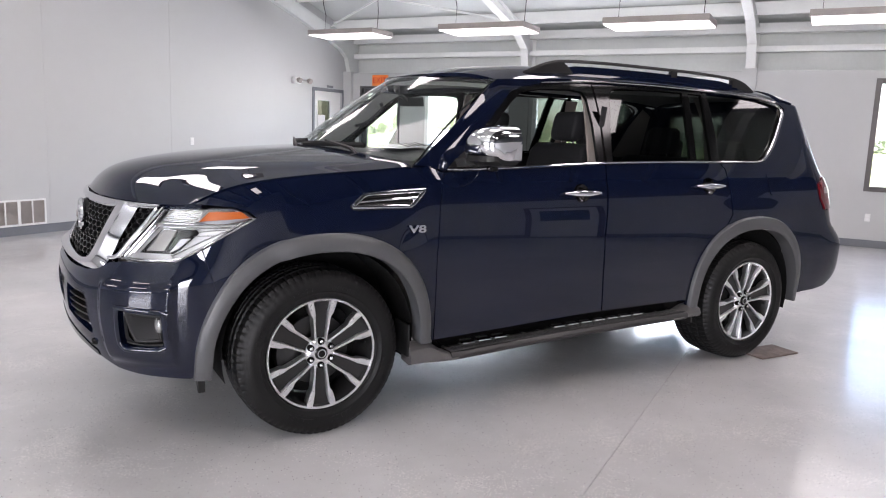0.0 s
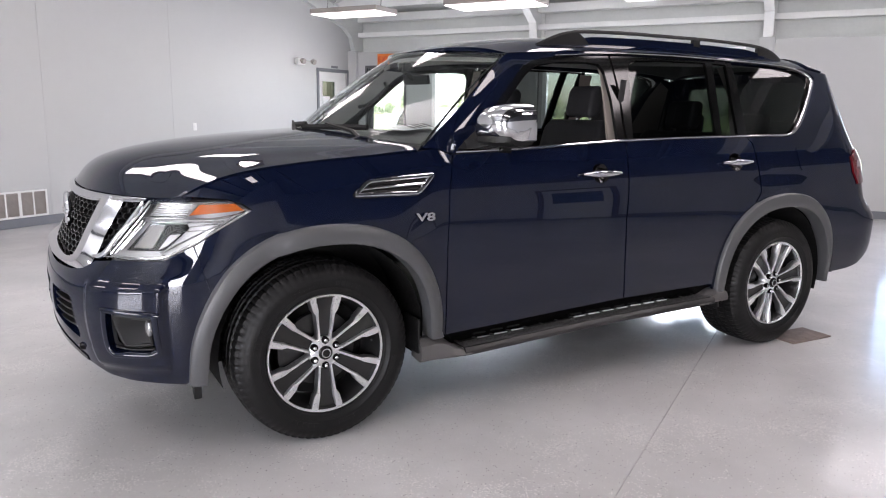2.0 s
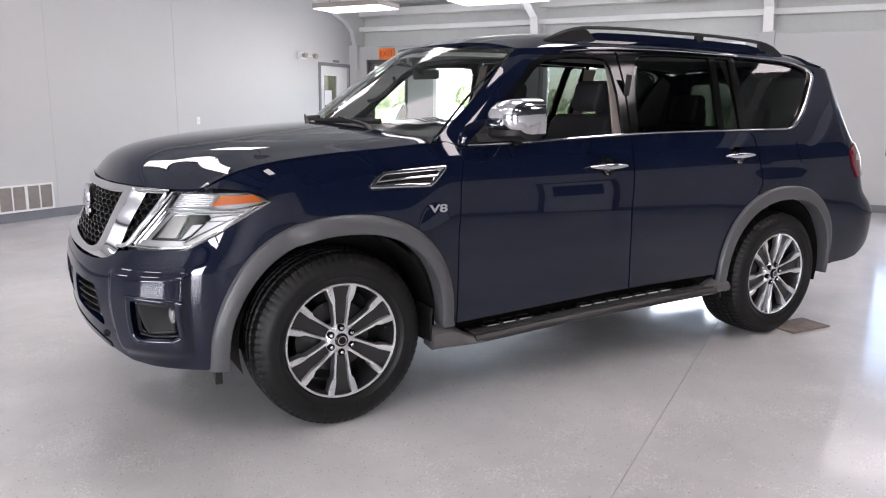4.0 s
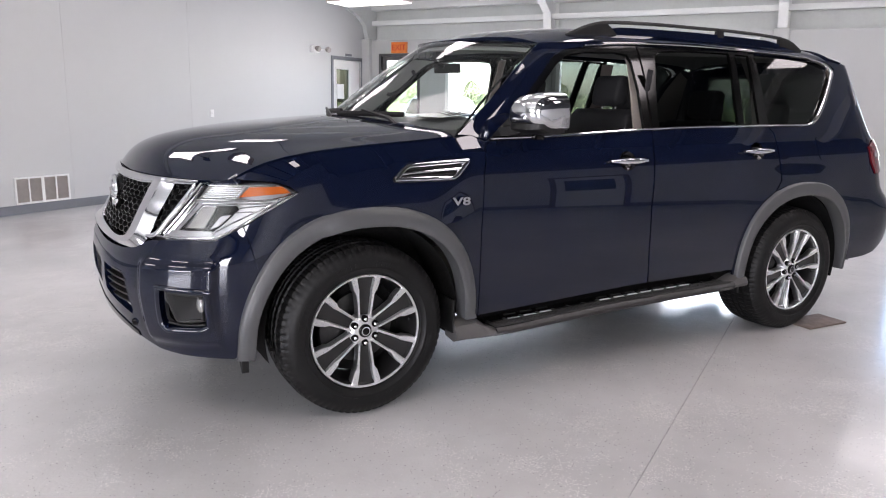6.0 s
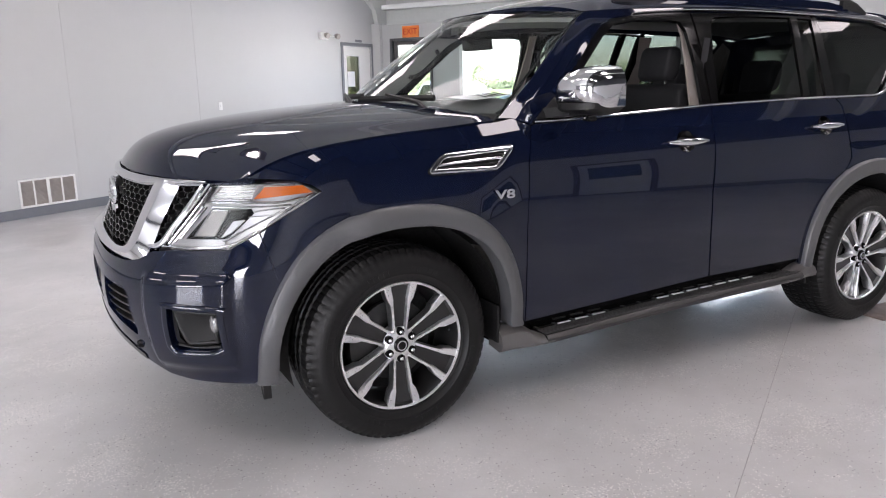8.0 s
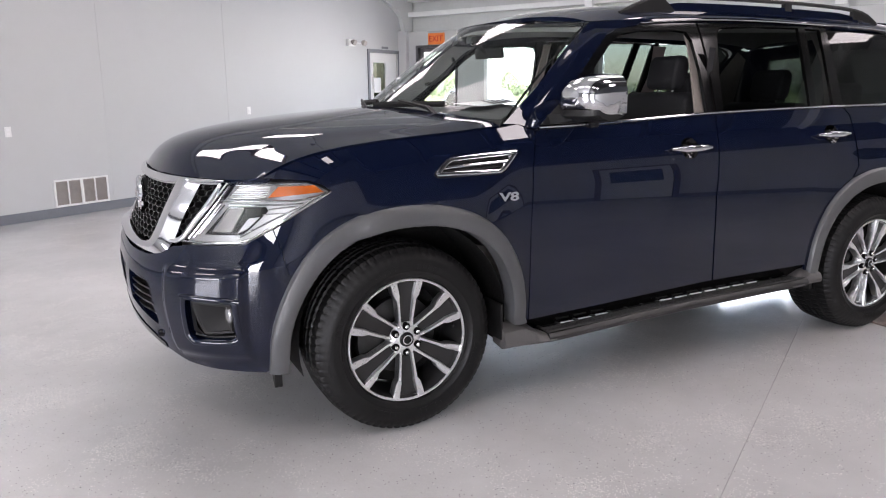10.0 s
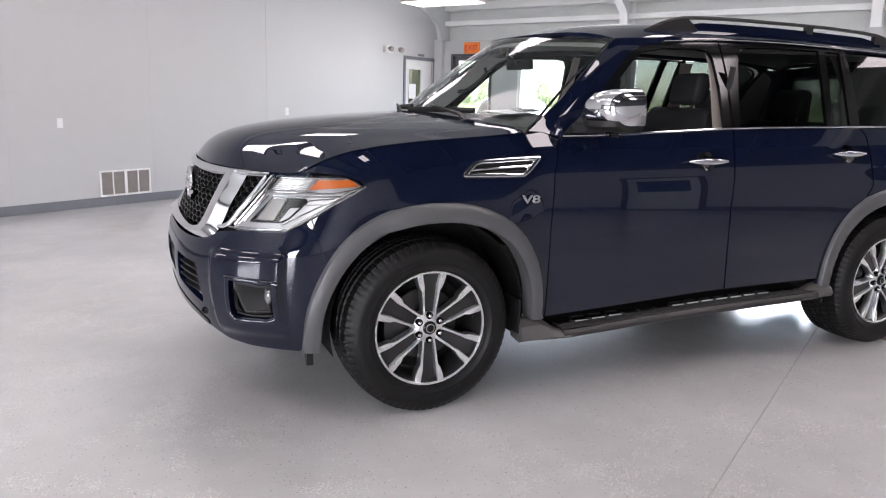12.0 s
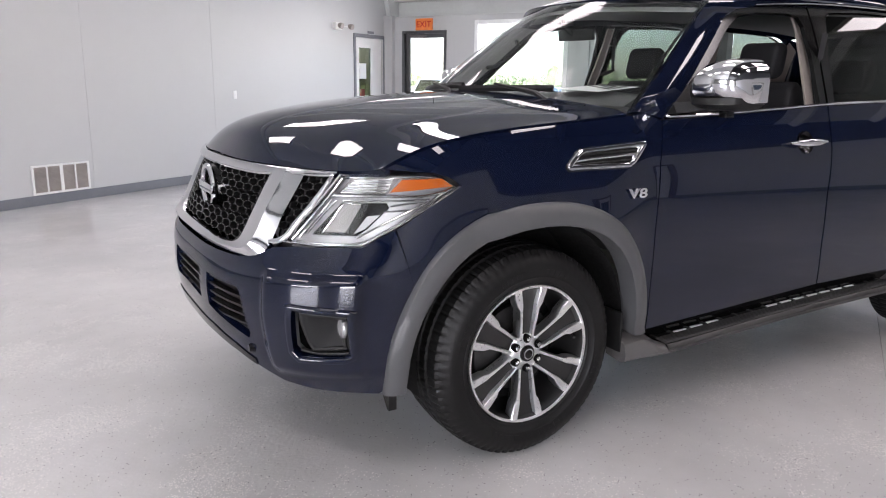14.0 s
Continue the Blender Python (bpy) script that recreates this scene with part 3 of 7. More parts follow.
def left_door():
    a, b, lo, hi = LEFT_DOOR
    root = structure(new("door_1"), "white door with a narrow glazed panel in a grey steel frame", "door")
    y = WY
    for nm, x0, x1, z0, z1 in (("frame", a - 0.06, a, 0, hi + 0.06), ("frame", b, b + 0.06, 0, hi + 0.06), ("frame", a, b, hi, hi + 0.06)):
        box(nm, x0, x1, y - 0.02, y + 0.14, z0, z1, M_BASE, root, bevel=0.004)
    # leaf, with a glazed opening
    gx0, gx1, gz0, gz1 = a + 0.16, a + 0.56, 0.35, 2.02
    bm = bmesh.new()
    for x0, x1, z0, z1 in ((a + 0.004, gx0, 0.01, hi - 0.005), (gx1, b - 0.004, 0.01, hi - 0.005), (gx0, gx1, 0.01, gz0), (gx0, gx1, gz1, hi - 0.005)):
        add_box(bm, x0, x1, y + 0.04, y + 0.085, z0, z1)
    leaf = part("leaf", bm, M_DOOR, root, "white painted leaf")
    box("glazing", gx0, gx1, y + 0.06, y + 0.066, gz0, gz1, M_DOORGLASS, root).visible_shadow = False
    for x0, x1, z0, z1 in ((gx0 - 0.03, gx0, gz0, gz1), (gx1, gx1 + 0.03, gz0, gz1), (gx0 - 0.03, gx1 + 0.03, gz1, gz1 + 0.03), (gx0 - 0.03, gx1 + 0.03, gz0 - 0.03, gz0)):
        box("glazing_bead", x0, x1, y + 0.034, y + 0.045, z0, z1, M_DOOR, root)
    box("notice", a + 0.2, a + 0.42, y + 0.052, y + 0.058, 1.46, 1.74, M_PAPER, root, "white paper notice on the glass")
    box("notice", a + 0.22, a + 0.36, y + 0.052, y + 0.058, 1.1, 1.28, M_RED, root, "small red notice on the glass")
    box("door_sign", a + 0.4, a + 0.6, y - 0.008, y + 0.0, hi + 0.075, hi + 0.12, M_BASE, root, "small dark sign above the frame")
    tube("lever", [(b - 0.08, y + 0.03, 1.02), (b - 0.08, y - 0.02, 1.02), (b - 0.19, y - 0.02, 1.02)], 0.011, M_SATIN, root)


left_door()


def exit_door():
    a, b, lo, hi = EXIT_DOOR
    root = structure(new("door_2"), "full glass exit door in a grey frame with a closer", "door")
    x = WX
    for y0, y1, z0, z1 in ((a - 0.05, a, 0, hi + 0.05), (b, b + 0.05, 0, hi + 0.05), (a, b, hi, hi + 0.05)):
        box("frame", x - 0.03, x + 0.12, y0, y1, z0, z1, M_FLARE, root, bevel=0.004)
    bm = bmesh.new()
    for y0, y1, z0, z1 in ((a + 0.005, a + 0.03, 0.01, hi), (b - 0.09, b - 0.005, 0.01, hi), (a + 0.03, b - 0.09, hi - 0.08, hi), (a + 0.03, b - 0.09, 0.01, 0.25)):
        add_box(bm, x + 0.03, x + 0.075, y0, y1, z0, z1)
    part("leaf", bm, M_FLARE, root)
    box("glazing", x + 0.05, x + 0.056, a + 0.03, b - 0.09, 0.25, hi - 0.08, M_PANE, root).visible_shadow = False
    box("closer", x - 0.03, x + 0.028, b - 0.45, b - 0.12, hi - 0.07, hi - 0.02, M_FRAME, root, bevel=0.005)
    box("push_bar", x - 0.02, x + 0.01, a + 0.08, b - 0.08, 0.98, 1.03, M_SATIN, root, bevel=0.008)


exit_door()
a, b, lo, hi = NEAR_WIN[0]
door = structure(new("door_3"), "dark framed door with a glazed upper panel", "door")
for x0, x1, z0, z1 in ((a, a + 0.1, 0, hi), (b - 0.1, b, 0, hi), (a + 0.1, b - 0.1, hi - 0.1, hi)):
    box("frame", x0, x1, Y0 - 0.15, Y0 + 0.03, z0, z1, M_FRAME, door, bevel=0.004)
bm = bmesh.new()
for x0, x1, z0, z1 in ((a + 0.1, a + 0.25, 0.01, hi - 0.1), (b - 0.25, b - 0.1, 0.01, hi - 0.1), (a + 0.25, b - 0.25, 0.01, 0.85), (a + 0.25, b - 0.25, 1.75, hi - 0.1)):
    add_box(bm, x0, x1, Y0 - 0.09, Y0 - 0.04, z0, z1)
part("leaf", bm, M_LINERWALL, door)
box("threshold", a, b, Y0 - 0.19, Y0 + 0.0, 0.0, 0.03, M_BASE, door, bevel=0.004)
# opaque panel added to give the window's blue in the car's reflections
box("glazing", a + 0.25, b - 0.25, Y0 - 0.07, Y0 - 0.062, 0.85, 1.75, M_CARBLUE, door, "opaque dark blue panel in place of the glass")


# ---- lamps ----
def troffer(drop, diffuser):
    """A hung strip light: a painted tray with a diffuser below."""
    root = tagged(new("ceiling_light"), "hung flat white strip light with a bright diffuser", "light", "rows of hung strip lights")
    bm = bmesh.new()
    add_box(bm, -0.3, 0.3, -0.61, 0.61, 0.012, 0.085, 0.006)
    part("housing", bm, M_GRILLE, root, "grey brown steel housing", smooth=True)
    box("diffuser", -0.285, 0.285, -0.595, 0.595, 0.0, 0.013, diffuser, root, "glowing white diffuser")
    for s in (-1, 1):
        tube("cord", [(0, s * 0.5, 0.08), (0.03, s * 0.5, 0.35), (-0.02, s * 0.52, drop * 0.6), (0, s * 0.5, drop)], 0.006, M_WIRE, root, "thin black hanging cord", n=5)
    return root


for x, y, step, z, size, n in ((7.47, 4.66, 2.6, 3.04, 1.08, 5), (4.95, -3.625, 2.375, 4.3, 1.0, 2), (2.6, 3.5, 2.375, 4.3, 1.0, 5), (0.6, 3.5, 2.375, 4.3, 1.0, 5), (-3.6, 3.5, 2.375, 4.3, 1.0, 5)):
    first = troffer((roof_z(x) - z) / size + 0.01, M_LAMPEAVE if x > DARK_X + 1 else M_LAMP)
    hung = Matrix.Scale(size, 4)
    first.matrix_basis = pose(x, y, z) @ hung
    for k in range(1, n):
        copy_thing(first, pose(x, y - step * k, z) @ hung)


def exit_sign():
    root = tagged(new("exit_sign"), "orange exit sign with dark red letters on the wall", "sign")
    root.matrix_basis = pose(WX - 0.03, 5.27, 2.46) @ Matrix.Scale(0.88, 4)
    box("plate", -0.02, 0.03, -0.2, 0.2, -0.12, 0.12, M_EXIT, root, bevel=0.006)
    text_mesh("letters", "EXIT", 0.175, 0.004, M_EXITLIT, root, pose(-0.024, 0, -0.005, 90, 0, -90), "dark red letters")


exit_sign()


def emergency_lamp():
    root = tagged(new("emergency_light"), "small white twin-head emergency light on the wall", "light")
    root.matrix_basis = pose(7.86, WY, 2.34)
    box("body", -0.16, 0.04, -0.07, 0.0, -0.06, 0.06, M_DOOR, root, bevel=0.012)
    for x in (-0.1, 0.2):
        tube("lamp_head", [(x, -0.09, 0.02), (x, -0.12, 0.01), (x, -0.17, -0.01)], [0.025, 0.046, 0.05], M_GRILLE, root, n=14, up=(1, 0, 0))
    tube("arm", [(0.04, -0.04, 0), (0.2, -0.09, 0.0)], 0.012, M_DOOR, root)


emergency_lamp()


def return_vent():
    root = tagged(new("wall_vent"), "white framed return air vent with brown grilles", "vent")
    root.matrix_basis = pose(2.05, WY, 0.12)
    w, h = 0.72, 0.33
    for a, b in ((0, 0.022), (w / 2 - 0.018, w / 2 + 0.018), (w - 0.022, w)):
        box("frame", a, b, -0.022, 0, 0, h, M_DOOR, root, bevel=0.003)
    for a, b in ((0, 0.022), (h - 0.02, h)):
        box("frame", 0.022, w - 0.022, -0.021, 0, a, b, M_DOOR, root)
    for k in (0, 1):
        x0, x1 = 0.022 + k * (w / 2 - 0.004), w / 2 - 0.018 + k * (w / 2 - 0.004)
        xm = (x0 + x1) / 2
        box("divider", xm - 0.008, xm + 0.008, -0.02, 0, 0.022, h - 0.02, M_DOOR, root)
        box("backing", x0, x1, -0.006, -0.001, 0.022, h - 0.02, M_GRILLE, root)
        n = 20
        for i in range(n):
            z = 0.028 + (h - 0.055) * i / n
            bm = bmesh.new()
            add_prism(bm, [(0, 0), (0.009, 0.008), (0.008, 0.01), (-0.001, 0.002)], lambda u, v, q: (x0 + q, -0.016 + u, z + v), x1 - x0)
            part("slat", bm, M_GRILLE, root)


return_vent()


def plate(x, z, name, label, slots):
    root = tagged(new(name), label, "outlet" if slots else "switch")
    root.matrix_basis = pose(x, WY, z)
    box("cover", -0.036, 0.036, -0.007, 0, -0.058, 0.058, M_DOOR, root, bevel=0.003)
    if slots:
        for s in (-1, 1):
            box("socket", -0.017, 0.017, -0.010, -0.006, s * 0.024 - 0.014, s * 0.024 + 0.014, M_PAPER, root, bevel=0.003)
    else:
        box("toggle", -0.006, 0.006, -0.018, -0.006, -0.012, 0.012, M_PAPER, root)
    return root


plate(1.6, 1.05, "wall_outlet", "white wall outlet on the painted wall", True)
plate(5.28, 1.2, "light_switch", "white light switch on the painted wall", False)
socket = plate(0, 0, "wall_outlet", "white wall outlet low on the lining", True)
socket.matrix_basis = pose(WX, -3.41, 0.45, 0, 0, -90)


def floor_pad():
    bm = bmesh.new()
    add_box(bm, -0.19, 0.19, -0.11, 0.11, 0.0, 0.012, 0.004)
    return tagged(part("floor_pad", bm, M_MAT, smooth=True), "flat brown stony pad on the floor behind the tyre", "pad")


floor_pad().matrix_basis = pose(2.36, -2.6, 0.0, 0, 0, -34)

# ---- outside the windows ----
M_GRASS = varied(material("mown_grass", (0.09, 0.13, 0.03), 0.9), (0.22, 0.26, 0.1), 0.3, 0.25)
M_ASPHALT = varied(material("pale_lot", grey(0.2), 0.9), (0.38, 0.37, 0.35), 0.15, 0.8)
M_LEAF = varied(material("spring_leaves", (0.2, 0.24, 0.1), 0.8), (0.3, 0.33, 0.21), 0.25, 0.8)
M_BARK = varied(material("bark", (0.1, 0.08, 0.06), 0.9), (0.1, 0.08, 0.06), 0.3, 6)
M_CARWHITE = material("white_car_paint", grey(0.75), 0.3, 0, 1.0)
bm = bmesh.new()
outer, inner = (-600.0, 600.0, -600.0, 600.0), (X0 - T, WX + 0.5, Y0 - T, WY + T)
for x0, x1, y0, y1 in ((outer[0], inner[0], outer[2], outer[3]), (inner[1], outer[1], outer[2], outer[3]), (inner[0], inner[1], outer[2], inner[2]), (inner[0], inner[1], inner[3], outer[3])):
    bm.faces.new([bm.verts.new(p) for p in ((x0, y0, -0.16), (x1, y0, -0.16), (x1, y1, -0.16), (x0, y1, -0.16))])
structure(part("ground", bm, M_GRASS), "mown grass field to the horizon", "ground")
bm = bmesh.new()
add_box(bm, WX + 0.52, 34, -26, 24, -0.155, -0.14)
add_box(bm, X0 - 22, WX + 0.5, Y0 - 24, Y0 - T - 0.02, -0.155, -0.14)
structure(part("car_park", bm, M_ASPHALT), "pale gravelled car park beside the hall", "pavement")


def tree(name, h, seed):
    rnd = random.Random(seed)
    root = tagged(new(name), "far leafy spring tree at the field's edge", "tree", "trees along the field")
    bm = bmesh.new()
    add_tube(bm, [(0, 0, -0.2), (0.05, 0, h * 0.3), (-0.05, 0.05, h * 0.75)], [0.16, 0.12, 0.04], 7)
    for q in range(5):
        a = rnd.uniform(0, 6.28)
        z = h * rnd.uniform(0.25, 0.6)
        add_tube(bm, [(0, 0, z), (math.cos(a) * h * 0.14, math.sin(a) * h * 0.14, z + h * 0.12), (math.cos(a) * h * 0.24, math.sin(a) * h * 0.24, z + h * 0.26)], [0.06, 0.04, 0.015], 5)
    part("trunk", bm, M_BARK, root, "grey brown trunk", True)
    verts, faces = [], []
    for q in range(900):
        a, t = rnd.uniform(0, 6.28), rnd.random()
        lump = 1 + 0.3 * math.sin(3 * a + seed) * math.sin(5 * t + seed)
        z = h * (0.2 + 0.8 * t)
        rr = h * 0.34 * lump * math.sin(math.pi * (0.12 + 0.86 * t)) ** 0.7 * rnd.uniform(0.3, 1) ** 0.4
        c = Vector((rr * math.cos(a), rr * math.sin(a), z))
        u = Vector((rnd.gauss(0, 1), rnd.gauss(0, 1), rnd.gauss(0, 1))).normalized()
        v = u.orthogonal().normalized()
        s = h * rnd.uniform(0.02, 0.045)
        k = len(verts)
        verts += [c + u * s, c + v * s * 0.6, c - u * s, c - v * s * 0.6]
        faces.append((k, k + 1, k + 2, k + 3))
    put("crown", mesh_of("crown", verts, faces, M_LEAF), root, "loose light green leaves")
    return root


kinds = [tree("tree", 6.0, 1), tree("tree", 7.5, 2), tree("tree", 5.0, 3)]
rnd = random.Random(5)
spots = [(rnd.uniform(210, 290), -190 + i * 9.5 + rnd.uniform(-2, 2)) for i in range(44)]
for i, (x, y) in enumerate(spots):
    m = pose(x, y, -0.16, 0, 0, rnd.uniform(0, 360)) @ Matrix.Scale(rnd.uniform(0.8, 1.25), 4)
    if i < 3:
        kinds[i].matrix_basis = m
    else:
        copy_thing(kinds[i % 3], m)
    
bm = bmesh.new()
rndv = random.Random(8)
verts, faces = [], []
for q in range(26000):
    c = Vector((rndv.uniform(300, 315), rndv.uniform(-330, 330), rndv.random() ** 1.5 * 5))
    u = Vector((rndv.gauss(0, 1), rndv.gauss(0, 1), rndv.gauss(0, 1))).normalized()
    v = u.orthogonal()
    k = len(verts)
    verts += [c + u * 0.7, c + v * 0.5, c - u * 0.7, c - v * 0.5]
    faces.append((k, k + 1, k + 2, k + 3))
bm.free()
tagged(put("far_wood", mesh_of("far_wood", verts, faces, M_LEAF)), "far band of pale green woodland", "woods", kind="stuff")


def parked_car(name, label, paint, tall):
    root = tagged(new(name), label, "car", "cars parked outside")
    prof = [(-2.2, 0.35), (-2.25, 0.75), (-1.9, 0.98), (-0.95, 1.05), (-0.35, 1.38 + tall), (1.2, 1.42 + tall), (1.95, 1.1 + tall * 0.6), (2.2, 0.95), (2.2, 0.35)]
    rings = []
    for y in (-0.86, -0.8, -0.6, 0, 0.6, 0.8, 0.86):
        f = 1 - (abs(y) / 0.86) ** 4 * 0.05
        tuck = 0.0 if abs(y) < 0.75 else 1.0
        rings.append([(x * f, y, z - (0.1 * tuck if z > 1.15 else 0)) for x, z in prof])
    loft("body", rings, paint, root)
    for s in (-1, 1):
        bm = bmesh.new()
        add_prism(bm, [(-0.8, 1.06), (-0.33, 1.28 + tall), (1.1, 1.3 + tall), (1.7, 1.08)], lambda u, v, d: (u, s * (0.845 + d), v), 0.02)
        part("side_window", bm, M_GLOSSBLACK, root)
        for x in (-1.4, 1.4):
            tube("wheel", [(x, s * 0.68, 0.33), (x, s * 0.87, 0.33)], 0.33, M_RUBBER, root, n=20, up=(1, 0, 0))
    bm = bmesh.new()
    add_prism(bm, [(-0.7, 0), (0.7, 0), (0.62, 0.42 + tall), (-0.62, 0.42 + tall)], lambda u, v, d: (-0.98 + v * 1.25 - d, u, 1.06 + v * 0.78), 0.02)
    part("windscreen", bm, M_GLOSSBLACK, root)
    return root


cars = [("parked_car", "white van parked on the gravel lot", M_CARWHITE, 0.35, 21, 10.5, 60), ("parked_car", "blue grey car parked on the gravel lot", M_CARBLUE, 0.05, 20, 6.3, 95),
        ("parked_car", "white car parked on the gravel lot", M_CARWHITE, 0.1, 24, 3.0, 80), ("parked_car", "white car parked on the gravel lot", M_CARWHITE, 0.15, 22, -9.5, 100), ("parked_car", "blue grey car parked by the exit", M_CARBLUE, 0.1, 17, 13.6, 40)]
for nm, label, paint, tall, x, y, rz in cars:
    parked_car(nm, label, paint, tall).matrix_basis = pose(x, y, -0.14, 0, 0, rz)
structure(tube("utility_pole", [(48, 7, -0.2), (48, 7, 9)], 0.13, M_BARK, n=8), "far wooden utility pole", "pole")


# ---- the car's surfaces, in the car's own frame: x to the rear from the front axle, y across, z up ----
def soft_curve(pts, width, n=240):
    """smooth_curve() with its bends eased over a width."""
    f = smooth_curve(pts)
    a, b = pts[0][0], pts[-1][0]
    sa, sb = (f(a + 1e-3) - f(a)) / 1e-3, (f(b) - f(b - 1e-3)) / 1e-3

    def on(t):
        return f(t) + sa * min(t - a, 0) + sb * max(t - b, 0)
    ks = np.linspace(-2.5, 2.5, 41)
    ws = np.exp(-ks * ks / 2)
    ws /= ws.sum()
    step = (b - a) / n
    v = [sum(w * on(a + step * i + k * width) for w, k in zip(ws, ks)) for i in range(-1, n + 2)]

    def g(t):
        s = min(max((t - a) / step, 0.0), n - 1e-9)
        i = int(s)
        s -= i
        p0, p1, p2, p3 = v[i], v[i + 1], v[i + 2], v[i + 3] if i + 3 < len(v) else 2 * v[i + 2] - v[i + 1]
        return p1 + 0.5 * s * (p2 - p0 + s * (2 * p0 - 5 * p1 + 4 * p2 - p3 + s * (3 * (p1 - p2) + p3 - p0)))
    return g


def smooth_curve(pts):
    """A monotone cubic through (u, v) points."""
    u = np.array([p[0] for p in pts], float)
    v = np.array([p[1] for p in pts], float)
    h = np.diff(u)
    d = np.diff(v) / h
    m = np.zeros(len(u))
    m[0], m[-1] = d[0], d[-1]
    for i in range(1, len(u) - 1):
        if d[i - 1] * d[i] > 0:
            w1, w2 = 2 * h[i] + h[i - 1], h[i] + 2 * h[i - 1]
            m[i] = (w1 + w2) / (w1 / d[i - 1] + w2 / d[i])

    def f(t):
        t = min(max(t, u[0]), u[-1])
        i = min(max(int(np.searchsorted(u, t)) - 1, 0), len(u) - 2)
        s = (t - u[i]) / h[i]
        return ((1 + 2 * s) * (1 - s) ** 2 * v[i] + s * (1 - s) ** 2 * h[i] * m[i]
                + s * s * (3 - 2 * s) * v[i + 1] + s * s * (s - 1) * h[i] * m[i + 1])
    return f


side_w = soft_curve([(0.2, 0.86), (0.34, 0.925), (0.45, 0.944), (0.6, 0.952), (0.8, 0.957), (1.0, 0.954), (1.12, 0.941),
                       (1.2, 0.921), (1.28, 0.892), (1.36, 0.862), (1.6, 0.775), (1.78, 0.706), (1.86, 0.66)], 0.04)
nose_x = smooth_curve([(0.2, -0.9), (0.36, -0.98), (0.5, -1.035), (0.65, -1.055), (0.76, -1.045), (0.84, -1.005), (1.0, -0.945), (1.12, -0.9), (1.3, -0.85)])
nose_n = smooth_curve([(0.3, 2.9), (0.75, 2.9), (0.9, 2.6), (1.1, 2.35), (1.3, 2.3)])
tail_x = smooth_curve([(0.3, 4.22), (0.45, 4.3), (0.6, 4.35), (0.74, 4.35), (0.84, 4.28), (0.92, 4.2), (1.0, 4.18), (1.2, 4.16), (1.3, 4.1), (1.6, 3.97), (1.8, 3.87), (1.9, 3.8)])
tail_n = smooth_curve([(0.3, 4.5), (0.75, 5.0), (0.92, 4.0), (1.2, 3.2), (1.8, 2.6)])
FRONT_C, REAR_C = -0.2, 3.7


def side_y(x, z):
    """Half width of the body at a place."""
    w = side_w(z)
    if x < FRONT_C:
        u, n = (FRONT_C - x) / (FRONT_C - nose_x(z)), nose_n(z)
        return w * max(1 - min(u, 1) ** n, 0) ** (1 / n)
    if x > REAR_C:
        u, n = (x - REAR_C) / (tail_x(z) - REAR_C), tail_n(z)
        return w * max(1 - min(u, 1) ** n, 0) ** (1 / n)
    # the wings swell out a little over the wheels
    swell = rise(-0.45, -0.05, x) * (1 - rise(0.3, 0.62, x)) + rise(2.5, 2.95, x) * (1 - rise(3.2, 3.65, x))
    if x < 1.5:
        return w + 0.037 * swell * (1 - rise(0.86, 1.22, z))
    return w + 0.02 * swell * (1 - rise(0.97, 1.13, z))


def rise(a, b, t):
    t = min(max((t - a) / (b - a), 0.0), 1.0)
    return t * t * (3 - 2 * t)


def front_at(a, z):
    """A place on the nose: a from 0 at the middle to 90 at the flank. The bumper's corners stand proud."""
    n, r = nose_n(z), math.radians(abs(a))
    c, s = max(math.cos(r), 0) ** (2 / n), max(math.sin(r), 0) ** (2 / n)
    corner = 0.024 * rise(35.5, 38.5, abs(a)) * (1 - rise(64.0, 67.0, abs(a))) * (1 - rise(0.752, 0.79, z)) * rise(0.39, 0.44, z)
    k = 1 + corner
    return Vector((FRONT_C - (FRONT_C - nose_x(z)) * c * k, -math.copysign(side_w(z) * s * k, a), z))


def rear_at(a, z):
    n, r = tail_n(z), math.radians(abs(a))
    c, s = max(math.cos(r), 0) ** (2 / n), max(math.sin(r), 0) ** (2 / n)
    return Vector((REAR_C + (tail_x(z) - REAR_C) * c, -math.copysign(side_w(z) * s, a), z))


def side_at(x, z):
    return Vector((x, -side_y(x, z), z))

car = tagged(new("car"), "dark blue full-size SUV with chrome trim and grey wheel arches", "car")
car.matrix_basis = pose(0, 0, 0, 0, 0, -32)

hood_edge = soft_curve([(-0.95, 1.112), (-0.6, 1.114), (-0.52, 1.15), (-0.46, 1.182), (-0.32, 1.222), (-0.03, 1.258), (0.28, 1.279), (0.45, 1.294), (0.6, 1.303)], 0.03)
hood_mid = soft_curve([(-0.95, 1.1), (-0.9, 1.116), (-0.86, 1.18), (-0.78, 1.241), (-0.64, 1.284), (-0.45, 1.315), (-0.25, 1.338), (-0.03, 1.358), (0.2, 1.375), (0.5, 1.39)], 0.016)
roof_edge = smooth_curve([(0.8, 1.74), (1.1, 1.777), (1.38, 1.798), (1.82, 1.82), (2.29, 1.825), (2.76, 1.817), (3.27, 1.80), (3.585, 1.775), (3.9, 1.73)])
roof_mid = smooth_curve([(0.8, 1.79), (0.86, 1.807), (1.1, 1.866), (1.5, 1.896), (2.2, 1.907), (3.0, 1.898), (3.6, 1.86), (3.9, 1.80)])


